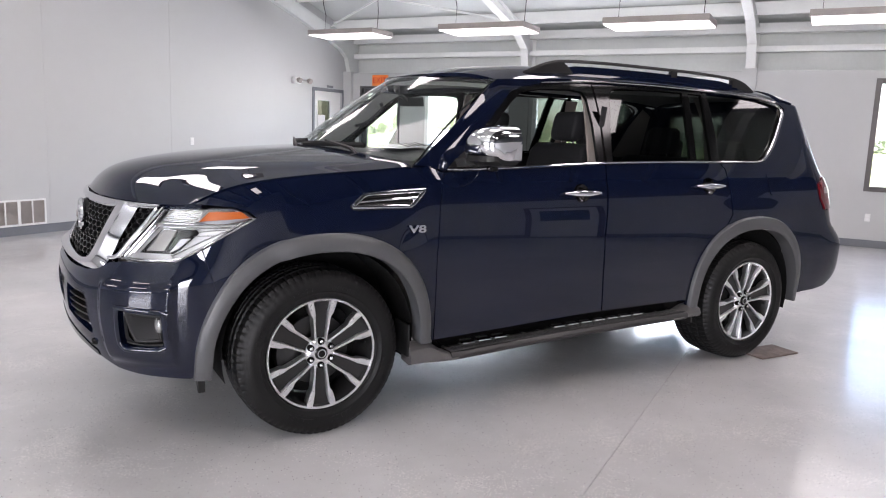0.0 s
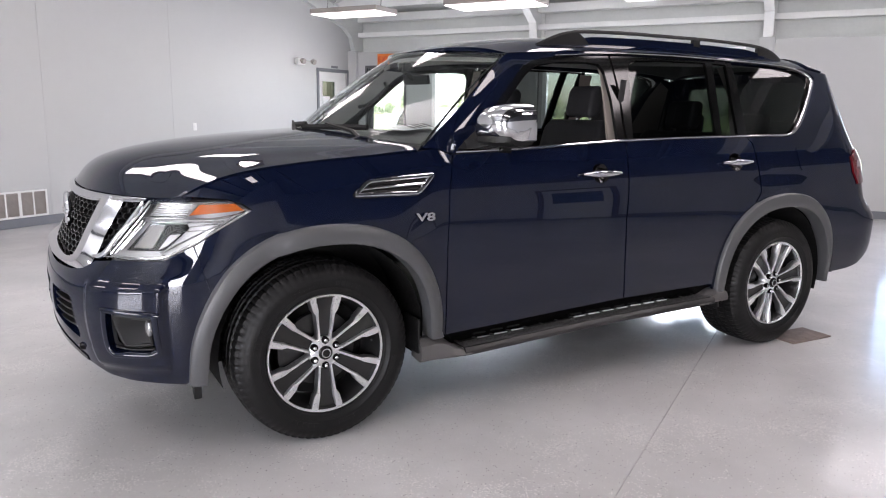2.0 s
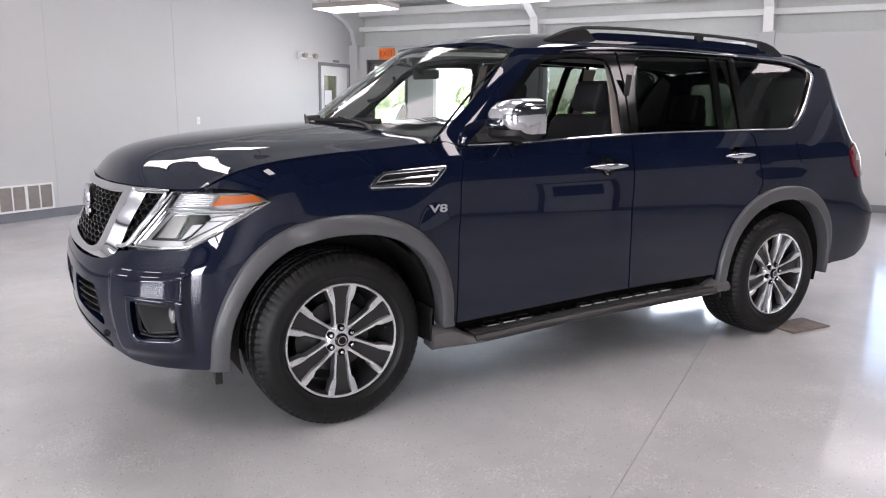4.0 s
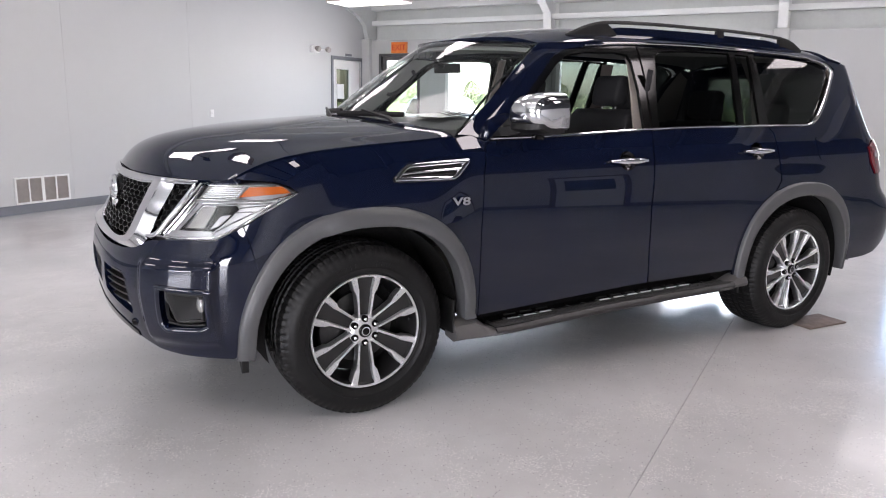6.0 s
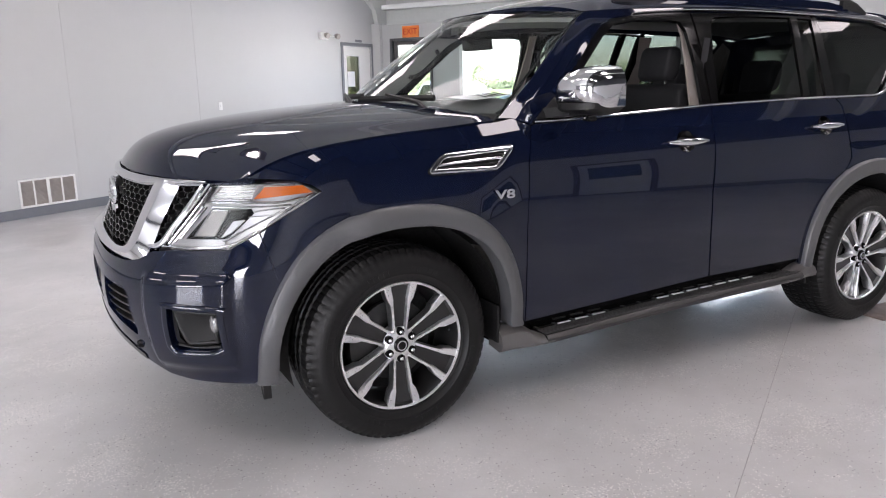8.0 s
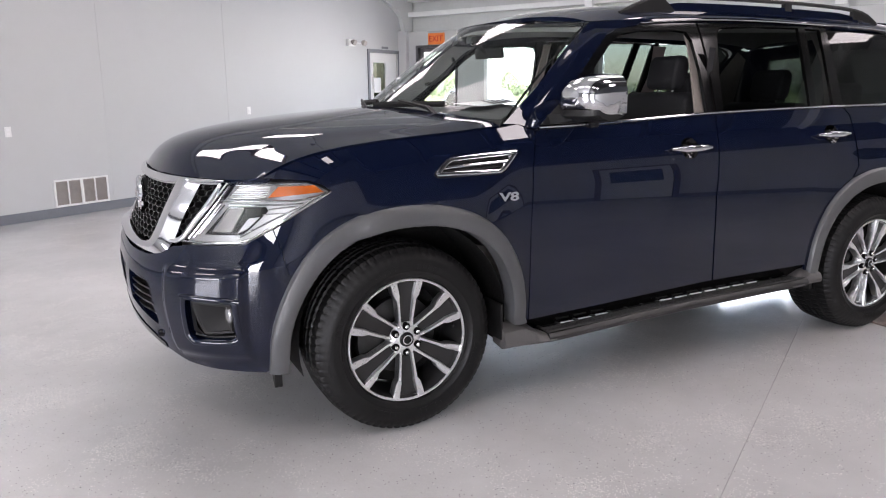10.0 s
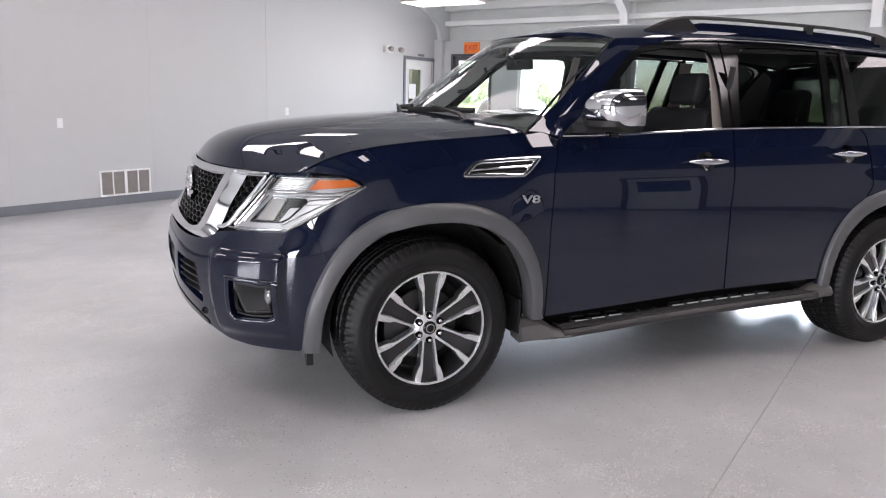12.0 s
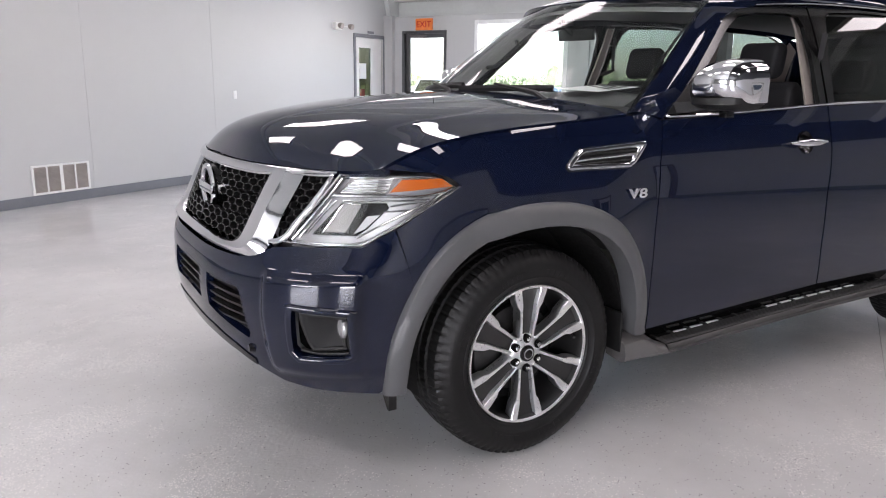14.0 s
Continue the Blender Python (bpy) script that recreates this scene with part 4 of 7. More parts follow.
def hood_at(x, y):
    e, c = hood_edge(x), hood_mid(x)
    ye = max(side_y(x, e), 0.02)
    v = min(abs(y) / ye, 1.0)
    # a raised middle, whose edge runs from the screen's corner inwards to the nose
    edge = 0.72 + 0.215 * min((x + 0.6) / 0.8, 1.0)
    high = 0.009 * rise(-0.85, -0.45, x)
    step = high / (1 + math.exp(-(edge - v) / 0.036))
    return Vector((x, y, e + (c - high - e) * (1 - v ** 2.2) + step))


def roof_at(x, v):
    e, c = roof_edge(x), roof_mid(x)
    return Vector((x, -v * 0.688, e + (c - e) * (1 - abs(v) ** (2.6 + 4.4 * rise(0.9, 1.6, x)))))


def screen_at(v, h):
    """The windscreen: v across, h from the cowl to the roof."""
    q = abs(v) ** 1.6
    b = Vector((0.19 + 0.332 * q, -0.878 * v, 1.33 - 0.02 * v * v))
    t = Vector((0.86 + 0.24 * q, -0.706 * v, 1.808 - 0.03 * v * v))
    return b.lerp(t, h) + Vector((-0.014, 0, 0.014)) * (1 - (2 * h - 1) ** 2)


def both(name, poly, at, mat, du, dv, thick=0.012, lift=0.0, label="", parents=None, holes=()):
    """The same sheet on the driver's side and, mirrored, on the other."""
    out = []
    for k in (0, 1):
        me = panel_mesh(name, poly, at, mat, du, dv, thick, lift, bool(k), holes=holes)
        out.append(put(name, me, parents[k] if parents else car, label))
    return out


def sheet(name, poly, at, mat, du, dv, thick=0.012, lift=0.0, label="", parent=None):
    return put(name, panel_mesh(name, poly, at, mat, du, dv, thick, lift), parent or car, label)


def ribbon(name, pairs, profile, at, mat, label, parents, steps=5):
    """A moulding between two edges, pairs of ((u, v), (u, v)), whose section is profile, (place from edge to edge, height)."""
    out, rows = [], []
    for i in range(len(pairs) - 1):
        p0, p1, p2, p3 = (np.array(pairs[min(max(i + j, 0), len(pairs) - 1)], float) for j in (-1, 0, 1, 2))
        for q in range(steps + (i == len(pairs) - 2)):
            t = q / steps
            rows.append(0.5 * (2 * p1 + (p2 - p0) * t + (2 * p0 - 5 * p1 + 4 * p2 - p3) * t * t + (3 * p1 - p0 - 3 * p2 + p3) * t ** 3))
    for k in (0, 1):
        rings = []
        for (ua, va), (ub, vb) in rows:
            ring = []
            for f, h in profile:
                u, v = ua + (ub - ua) * f, va + (vb - va) * f
                n = (at(u + 0.02, v) - at(u - 0.02, v)).cross(at(u, v + 0.001) - at(u, v - 0.001)).normalized()
                p = at(u, v)
                if n.dot(p - Vector((1.6, 0, 0.8))) < 0:
                    n = -n
                p = p + n * h
                ring.append((p.x, p.y if k == 0 else -p.y, p.z))
            rings.append(ring)
        out.append(loft(name, rings, mat, parents[k], label))
    return out


def bead(name, line, at, wide, high, mat, label, parents, lift=0.0):
    """A thin rounded strip along a line on a surface."""
    pairs = []
    for i, (u, v) in enumerate(line):
        a, b = line[max(i - 1, 0)], line[min(i + 1, len(line) - 1)]
        A, B = at(*a), at(*b)
        t = (B - A).normalized()
        n = (at(u + 0.02, v) - at(u - 0.02, v)).cross(at(u, v + 0.001) - at(u, v - 0.001)).normalized()
        s = t.cross(n)
        # step across the strip, turned back into the surface's own measures
        eu, ev = (at(u + 0.05, v) - at(u - 0.05, v)) / 0.1, (at(u, v + 0.001) - at(u, v - 0.001)) / 0.002
        w = wide[i] if isinstance(wide, (list, tuple)) else wide
        m = np.linalg.lstsq(np.array([list(eu), list(ev)]).T, np.array(list(s)) * w / 2, rcond=None)[0]
        pairs.append(((u - m[0], v - m[1]), (u + m[0], v + m[1])))
    prof = [(0.0, -0.004 + lift), (0.03, high * 0.45 + lift), (0.2, high * 0.85 + lift), (0.5, high + lift), (0.8, high * 0.85 + lift), (0.97, high * 0.45 + lift), (1.0, -0.004 + lift)]
    return ribbon(name, pairs, prof, at, mat, label, parents, 3)


def arch_line(cx, outer, legs):
    """The edge of a wheel arch in the side view, from its front foot to its rear foot."""
    rx, top = (0.576, 0.992) if outer else (0.502, 0.905)
    lean = 0.024 if cx < 1 else 0.0
    z0, pts = 0.42, []
    for k in range(0, 37):
        a = math.pi * (1 - k / 36)
        ca, sa = math.cos(a), math.sin(a)
        e = 0.88
        pts.append((cx + math.copysign(abs(ca) ** e, ca) * rx, z0 + (sa ** e) * (top - z0)))
    return [(cx - rx - 0.002 - lean, legs[0])] + [(x - lean * (1 - rise(0.42, 0.75, z)) * (x < cx), z) for x, z in pts] + [(cx + rx + 0.012, legs[1])]


ARCH_F, ARCH_R = arch_line(0.02, True, (0.345, 0.38)), arch_line(3.09, True, (0.38, 0.40))
DOOR_GAP = [(0.668, 1.27), (0.629, 1.103), (0.614, 0.834), (0.615, 0.552), (0.618, 0.40)]
MID_GAP = [(1.79, 1.32), (1.776, 1.23), (1.752, 0.9), (1.76, 0.65), (1.775, 0.455)]
REAR_GAP = [(2.795, 1.338), (2.832, 1.30), (2.85, 1.1), (2.846, 1.01), (2.80, 0.945)]

# ---- painted panels ----
nose_top = [(FRONT_C - (FRONT_C - nose_x(1.114)) * max(math.cos(radians(a)), 0) ** (2 / nose_n(1.114)) + 0.004,
             -math.copysign(side_w(1.114) * max(math.sin(radians(abs(a))), 0) ** (2 / nose_n(1.114)), a)) for a in range(-62, 63, 4)]
flank = [(x, side_y(x, hood_edge(x)) - 0.007) for x in (-0.52, -0.46, -0.4, -0.3, -0.15, 0, 0.15, 0.3, 0.4, 0.45, 0.49)]
# outline runs from one flank over the nose to the other
hood_poly = [(x, -y) for x, y in nose_top[::1]] + flank + [(0.488, 0.83), (0.425, 0.72), (0.33, 0.5), (0.26, 0.25), (0.24, 0), (0.26, -0.25), (0.33, -0.5), (0.425, -0.72), (0.488, -0.83)] + [(x, -y) for x, y in flank[::-1]]
hood = put("hood", panel_mesh("hood", hood_poly, hood_at, M_PAINT, 0.024, 0.024, 0.036, 0.0, False, (0.0, 0, 0.6)), car)

rim_line = [(x, hood_edge(x) - 0.007) for x in (-0.555, -0.52, -0.48, -0.44, -0.38, -0.32, -0.2, -0.05, 0.1, 0.25, 0.4, 0.5)]
foot = [p for p in ARCH_F if p[0] < 0 and p[1] < 0.76]
SEAM = foot[-1]
fender_poly = ([(-0.306, 1.066), (-0.342, 1.094), (-0.40, 1.113)] + rim_line + [(0.58, 1.302)]
               + DOOR_GAP + [p for p in ARCH_F[::-1][1:] if p[0] > 0 or p[1] >= SEAM[1]] + [(-0.537, 0.926), (-0.426, 0.996)])
both("front_fender", fender_poly, side_at, M_PAINT, 0.035, 0.035)

door_f = [(0.674, 1.272), (1.0, 1.284), (1.55, 1.31), (1.786, 1.321)] + [(x - 0.005, z) for x, z in MID_GAP[1:]] + [(0.624, 0.40)] + [(x + 0.006, z) for x, z in DOOR_GAP[::-1][1:-1]]
door_r = [(1.796, 1.321), (2.3, 1.335), (2.788, 1.338)] + [(x - 0.005, z) for x, z in REAR_GAP[1:]] + [p for p in ARCH_R if p[0] < 2.80 and p[1] < 0.94][::-1] + [(2.49, 0.46)] + [(x + 0.005, z) for x, z in MID_GAP[::-1][:-1]]
front_doors = [put("front_door", None, car), put("front_door", None, car)]
rear_doors = [put("rear_door", None, car), put("rear_door", None, car)]
for d in front_doors:
    d["label"] = "dark blue front door"


def cup_line(x, z):
    return [(x + 0.058 * math.cos(a), z + 0.052 * math.sin(a)) for a in np.linspace(0, 2 * math.pi, 25)[:-1]]


both("outer_panel", door_f, side_at, M_PAINT, 0.035, 0.035, parents=front_doors, holes=[cup_line(1.571, 1.16)])
both("outer_panel", door_r, side_at, M_PAINT, 0.035, 0.035, parents=rear_doors, holes=[cup_line(2.645, 1.196)])

quarter = ([(2.80, 1.338), (3.2, 1.345), (3.3, 1.40), (3.42, 1.53), (3.55, 1.66), (3.60, 1.73), (3.56, 1.755), (3.45, 1.785), (3.6, 1.775), (3.75, 1.75), (3.76, 1.6), (3.79, 1.45), (3.80, 1.32), (3.80, 0.866), (3.66, 0.86)]
           + [p for p in ARCH_R if p[0] > 2.81 and p[1] > 0.72][::-1] + [(x + 0.006, z) for x, z in REAR_GAP[::-1][:-1]])
both("quarter_panel", quarter, side_at, M_PAINT, 0.035, 0.035)

a_pillar = [(0.512, 1.306), (0.722, 1.467), (0.929, 1.644), (1.052, 1.744), (1.104, 1.777), (1.38, 1.795), (1.82, 1.818), (2.29, 1.823), (2.76, 1.815), (3.27, 1.798), (3.5, 1.778), (3.44, 1.787),
            (3.3, 1.788), (2.76, 1.802), (2.29, 1.81), (1.82, 1.80), (1.4, 1.77), (1.26, 1.748), (1.18, 1.715), (0.913, 1.462), (0.73, 1.307), (0.674, 1.278), (0.58, 1.304)]


def pillar_at(x, z):
    """The windscreen pillar is rounded across its width."""
    p = side_at(x, z)
    along = (x - 0.6) * 0.766 + (z - 1.3) * 0.643
    d = ((x - 0.6) * 0.643 - (z - 1.3) * 0.766 - 0.012) / 0.075
    return Vector((p.x, p.y - 0.005 * max(1 - d * d, 0.0) ** 2 * rise(0.0, 0.14, along) * (1 - rise(0.5, 0.68, along)), p.z))


both("pillar", a_pillar, pillar_at, M_PAINT, 0.011, 0.011, 0.03)

roof_poly = [(0.865 + 0.225 * v * v + 0.008, v) for v in np.linspace(-1, 1, 21)] + [(3.62, 1.0), (3.8, 0.85), (3.86, 0.5), (3.88, 0), (3.86, -0.5), (3.8, -0.85), (3.62, -1.0)]
put("roof", panel_mesh("roof", roof_poly, roof_at, M_PAINT, 0.06, 0.06, 0.02, 0.0, False, (1.6, 0, 0.8)), car)
roof_in = [(0.93 + 0.22 * v * v, v) for v in np.linspace(-0.94, 0.94, 15)] + [(3.7, 0.9), (3.7, -0.9)]
put("headliner", panel_mesh("headliner", roof_in, roof_at, M_HEADLINER, 0.15, 0.12, 0.0, -0.05), car, "pale grey cloth headliner")

# ---- glass and window frames ----
put("windscreen", panel_mesh("windscreen", [(-1.0, 0.0), (1.0, 0.0), (1.0, 0.99), (-1.0, 0.99)], screen_at, M_CLEAR, 0.06, 0.1, 0.0, 0.0, False, (1.6, 0, 0.8)), car, "clear sloping windscreen").visible_shadow = False
band = [(-1.0, 0.99), (1.0, 0.99), (1.0, 0.0), (0.984, 0.0), (0.982, 0.93), (0.94, 0.96), (-0.94, 0.96), (-0.965, 0.93), (-0.97, 0.0), (-1.0, 0.0)]
put("screen_border", panel_mesh("screen_border", band, screen_at, M_GLOSSBLACK, 0.06, 0.1, 0.0, -0.003), car, "black printed border of the windscreen")
put("cowl", panel_mesh("cowl", [(-0.98, -0.16), (0.98, -0.16), (0.98, 0.03), (-0.98, 0.03)], screen_at, M_BLACK, 0.08, 0.05, 0.0, -0.004), car, "black plastic cowl below the windscreen")

f_frame = ([(0.705, 1.29), (0.73, 1.308), (0.913, 1.462), (1.18, 1.714), (1.26, 1.746), (1.4, 1.768), (1.6, 1.782), (1.786, 1.79), (1.80, 1.6), (1.784, 1.33)]
           + [(1.735, 1.33), (1.745, 1.55), (1.73, 1.70), (1.70, 1.742), (1.62, 1.75), (1.4, 1.742), (1.265, 1.718), (1.18, 1.66), (1.01, 1.50), (0.90, 1.385), (0.90, 1.298)])
both("window_frame", f_frame, side_at, M_GLOSSBLACK, 0.04, 0.04, 0.02, 0.0, "black window frame and sail", front_doors)
r_frame = ([(1.80, 1.33), (1.815, 1.6), (1.80, 1.79), (2.2, 1.80), (2.6, 1.797), (2.76, 1.79), (2.775, 1.6), (2.765, 1.35)]
           + [(2.715, 1.36), (2.742, 1.782), (2.62, 1.785), (2.575, 1.36), (2.52, 1.352), (2.565, 1.787), (2.2, 1.785), (1.96, 1.772), (1.92, 1.74), (1.88, 1.55), (1.85, 1.335)])
both("window_frame", r_frame, side_at, M_GLOSSBLACK, 0.04, 0.04, 0.02, 0.0, "black window frame", rear_doors)
for nm, poly in (("window_glass", [(1.84, 1.322), (1.88, 1.6), (1.92, 1.745), (2.0, 1.775), (2.57, 1.79), (2.525, 1.345)]), ("corner_glass", [(2.565, 1.35), (2.615, 1.79), (2.75, 1.79), (2.725, 1.35)])):
    for o in both(nm, poly, side_at, M_TINT, 0.06, 0.06, 0.0, -0.008, "dark tinted glass", rear_doors):
        o.visible_shadow = False
qg = [(2.79, 1.345), (2.79, 1.6), (2.785, 1.79), (3.0, 1.795), (3.32, 1.785), (3.46, 1.757), (3.53, 1.71), (3.525, 1.64), (3.405, 1.49), (3.27, 1.38), (3.18, 1.347)]
for o in both("quarter_glass", qg, side_at, M_TINT, 0.06, 0.06, 0.0, -0.014, "dark tinted quarter glass"):
    o.visible_shadow = False
both("pillar_cover", [(2.765, 1.342), (2.778, 1.6), (2.765, 1.80), (2.80, 1.80), (2.805, 1.6), (2.80, 1.342)], side_at, M_GLOSSBLACK, 0.05, 0.05, 0.01, -0.002)
# driver's window is down; the other side has its pane
pane = panel_mesh("window_glass", [(0.76, 1.3), (1.18, 1.69), (1.27, 1.725), (1.62, 1.755), (1.72, 1.74), (1.745, 1.32)], side_at, M_CLEAR, 0.06, 0.06, 0.0, -0.012, True)
put("window_glass", pane, front_doors[1], "clear front window").visible_shadow = False

belt = [(0.69, 1.284), (1.0, 1.292), (1.55, 1.318), (1.79, 1.329), (2.3, 1.342), (2.8, 1.347)]
bead("belt_moulding", belt, side_at, 0.015, 0.011, M_CHROME, "chrome strip along the window sills", (car, car))
dloop = [(2.8, 1.346), (3.0, 1.348), (3.17, 1.351), (3.26, 1.377), (3.36, 1.455), (3.45, 1.555), (3.53, 1.66), (3.555, 1.70), (3.535, 1.735), (3.46, 1.762), (3.31, 1.788), (3.0, 1.802), (2.76, 1.806), (2.29, 1.812), (1.82, 1.803), (1.4, 1.773)]
wl = [0.018, 0.018, 0.022, 0.034, 0.04, 0.042, 0.04, 0.036, 0.024, 0.018, 0.015, 0.013, 0.012, 0.011, 0.011, 0.008]
bead("window_moulding", dloop, side_at, [w * 0.8 for w in wl], 0.014, M_DARKCHROME, "chrome moulding round the side windows", (car, car))


# ---- wheel arches, bumper and lights ----
def flare(cx, k, legs):
    outer, inner = arch_line(cx, True, legs), arch_line(cx, False, legs)
    rings = []
    for (xo, zo), (xi, zi) in zip(outer, inner):
        if cx > 1 and xo > cx:
            xo = xi + (xo - xi) * (1 - 0.5 * (1 - rise(0.4, 0.8, zo)))
        ys = [side_y(min(max(x, -0.62), 3.75), max(z, 0.34)) for x, z in ((xo, zo), (xi, zi))]
        prof = []
        for f, off in ((0.0, -0.004), (0.0, 0.012), (0.1, 0.024), (0.45, 0.031), (0.85, 0.03), (0.97, 0.024), (1.0, 0.012), (1.0, -0.03), (0.98, -0.07), (0.9, -0.07)):
            x, z = xo + (xi - xo) * f, zo + (zi - zo) * f
            y = ys[0] + (ys[1] - ys[0]) * f + off
            prof.append((x, -y if k == 0 else y, z))
        rings.append(prof)
    return loft("wheel_arch_flare", rings, M_FLARE, car, "satin grey wheel arch moulding")


def wheel_liner(cx, k):
    bm = bmesh.new()
    s = -1 if k == 0 else 1
    rings = []
    for a in range(-15, 196, 7):
        r = radians(a)
        rr = 0.485
        rings.append([(cx + rr * math.cos(r), s * y, 0.43 + rr * math.sin(r)) for y in (0.915, 0.6)] + [(cx + 0.02 * math.cos(r), s * 0.58, 0.43 + 0.02 * math.sin(r))])
    add_loft(bm, rings, closed=False)
    return part("wheel_liner", bm, M_LINER, car, "black wheel well liner", True)


for k in (0, 1):
    flare(0.02, k, (0.335, 0.395))
    flare(3.09, k, (0.385, 0.36))
    wheel_liner(0.02, k)
    wheel_liner(3.09, k)

# lower rear edge of the front bumper runs down the arch


def angle_of(x, z):
    n = nose_n(z)
    u = max((FRONT_C - x) / (FRONT_C - nose_x(z)), 0) ** (n / 2)
    v = (side_y(x, z) / side_w(z)) ** (n / 2)
    return math.degrees(math.atan2(v, u))


bump_edge = [(angle_of(x, z), z) for x, z in foot]
low_edge = [(68, 0.338), (60, 0.345), (48, 0.352), (38, 0.365), (30, 0.40), (22, 0.43), (12, 0.455), (0, 0.465)]
top_edge = [(0, 0.80), (14, 0.80), (25, 0.803), (31, 0.815), (36, 0.85), (44, 0.862), (62, 0.868), (66, 0.90), (69.3, 0.926)]
seam = [(angle_of(-0.541 + (SEAM[0] + 0.541) * f, 0.926 + (SEAM[1] - 0.926) * f), 0.926 + (SEAM[1] - 0.926) * f) for f in (0.2, 0.4, 0.6, 0.8)]
half = top_edge + seam + bump_edge[::-1] + low_edge
fog_hole = [(47.2, 0.662), (62.3, 0.648), (62.7, 0.60), (62.3, 0.512), (60.5, 0.498), (48.5, 0.496), (46.5, 0.52)]
low_hole = [(11.5, 0.706), (26.5, 0.70), (28, 0.68), (30.5, 0.535), (29.5, 0.515), (11.5, 0.578)]
mid_hole = [(-0.01, 0.715), (7.2, 0.71), (7.2, 0.588), (-0.01, 0.60)]


bumper = put("front_bumper", None, car, "dark blue front bumper")
both("shell", half, front_at, M_PAINT, 1.0, 0.015, 0.03, parents=(bumper, bumper), holes=[fog_hole, low_hole, mid_hole])
both("intake_backing", [(10, 0.72), (27.5, 0.715), (30, 0.69), (33, 0.53), (31, 0.50), (10, 0.555)], front_at, M_LINER, 3, 0.04, 0.0, -0.05, parents=(bumper, bumper))
both("intake_backing", [(0, 0.73), (9, 0.722), (9, 0.57), (0, 0.585)], front_at, M_LINER, 3, 0.04, 0.0, -0.05, parents=(bumper, bumper))
for i in range(5):
    z = 0.694 - i * 0.033
    both("intake_bar", [(11.6, z - 0.001), (30, z - 0.006), (30, z + 0.002), (11.6, z + 0.007)], front_at, M_BLACK, 3, 0.02, 0.03, -0.012, parents=(bumper, bumper))
    if i < 4:
        both("intake_bar", [(0, z + 0.002), (7.1, z - 0.001), (7.1, z + 0.007), (0, z + 0.01)], front_at, M_BLACK, 3, 0.02, 0.03, -0.012, parents=(bumper, bumper))
fog_frame = round_poly([(46.3, 0.672, 1), (63.2, 0.657, 1), (63.4, 0.50, 1), (60.8, 0.484, 1), (47.6, 0.482, 1), (45.6, 0.515, 1)], 0.01)
bead("fog_surround", fog_frame + fog_frame[:2], front_at, 0.024, 0.011, M_PAINT, "raised dark blue frame round the fog lamp", (bumper, bumper))
both("fog_recess", fog_hole, front_at, M_GLOSSBLACK, 2, 0.03, 0.0, -0.05, parents=(bumper, bumper))


lamp_poly = [(39, 0.872), (44.5, 0.868), (62, 0.874), (65.5, 0.905), (69.3, 0.933), (76.6, 1.0), (83.8, 1.064), (81.2, 1.088), (76.8, 1.108), (60, 1.108), (51.4, 1.106), (47.8, 1.035), (43.8, 0.958)]
headlights = [put("headlight", None, car, "clear headlight with chrome bezels and an amber corner"), put("headlight", None, car, "clear headlight with chrome bezels and an amber corner")]
both("housing", lamp_poly, front_at, M_REFLECTOR, 2, 0.025, 0.06, -0.05, parents=headlights)
for o in both("lens", lamp_poly, front_at, M_LENS, 2, 0.025, 0.012, 0.004, parents=headlights):
    o.visible_shadow = False
both("turn_signal", [(65.5, 1.05), (68.2, 1.092), (79.0, 1.094), (81.8, 1.066)], front_at, M_AMBER, 1.5, 0.02, 0.02, -0.006, "amber turn signal", headlights)

# ---- grille ----
grille = put("grille", None, car, "chrome framed grille with a black hexagon mesh")
# near-black sheet: the shade behind the mesh is put into its colour
both("mesh_backing", [(0, 0.85), (16, 0.84), (22, 0.85), (24.5, 0.957), (28, 1.09), (0, 1.105)], front_at, M_DEPTHSHADE, 3, 0.04, 0.0, -0.07, parents=(grille, grille))
GR = (grille, grille)
bead("top_bar", [(0, 1.098), (8, 1.098), (16, 1.097), (24, 1.096), (30, 1.098), (36, 1.101), (44, 1.105), (50.5, 1.107)], front_at, [0.04, 0.04, 0.04, 0.04, 0.034, 0.026, 0.015, 0.008], 0.014, M_CHROME, "chrome bar", GR, 0.004)
ribbon("side_bar", [((0, 0.848), (0, 0.803)), ((8, 0.846), (8, 0.803)), ((15, 0.842), (16, 0.803)), ((19.5, 0.845), (26, 0.804)), ((22, 0.858), (31.5, 0.812)), ((23.4, 0.90), (34.6, 0.862)), ((24.8, 0.957), (36.2, 0.957)), ((26.5, 1.03), (38.2, 1.03)), ((28, 1.09), (39.8, 1.09)), ((28.3, 1.103), (40.0, 1.106))],
       [(0.0, -0.03), (0.0, -0.002), (0.05, 0.008), (0.3, 0.02), (0.55, 0.025), (0.62, 0.024), (0.62, 0.024), (0.7, 0.017), (0.9, -0.002), (0.97, -0.008), (1.0, -0.03)], front_at, M_CHROME, "chrome V shaped bar", GR)
# the side opening's shade, painted as a near-black sheet
both("side_intake", [(35.5, 0.880), (40.2, 0.882), (45.6, 1.024), (47.5, 1.09), (39.8, 1.088), (36.2, 0.957)], front_at, M_DEPTHSHADE, 2, 0.03, 0.0, -0.045, parents=GR)
bead("side_frame", [(34.8, 0.866), (37.5, 0.872), (39.9, 0.892), (42.0, 0.94), (44.6, 0.99), (47.0, 1.045), (49.0, 1.095)], front_at, [0.02, 0.024, 0.026, 0.026, 0.024, 0.022, 0.018], 0.014, M_CHROME, "chrome frame beside the headlight", GR)
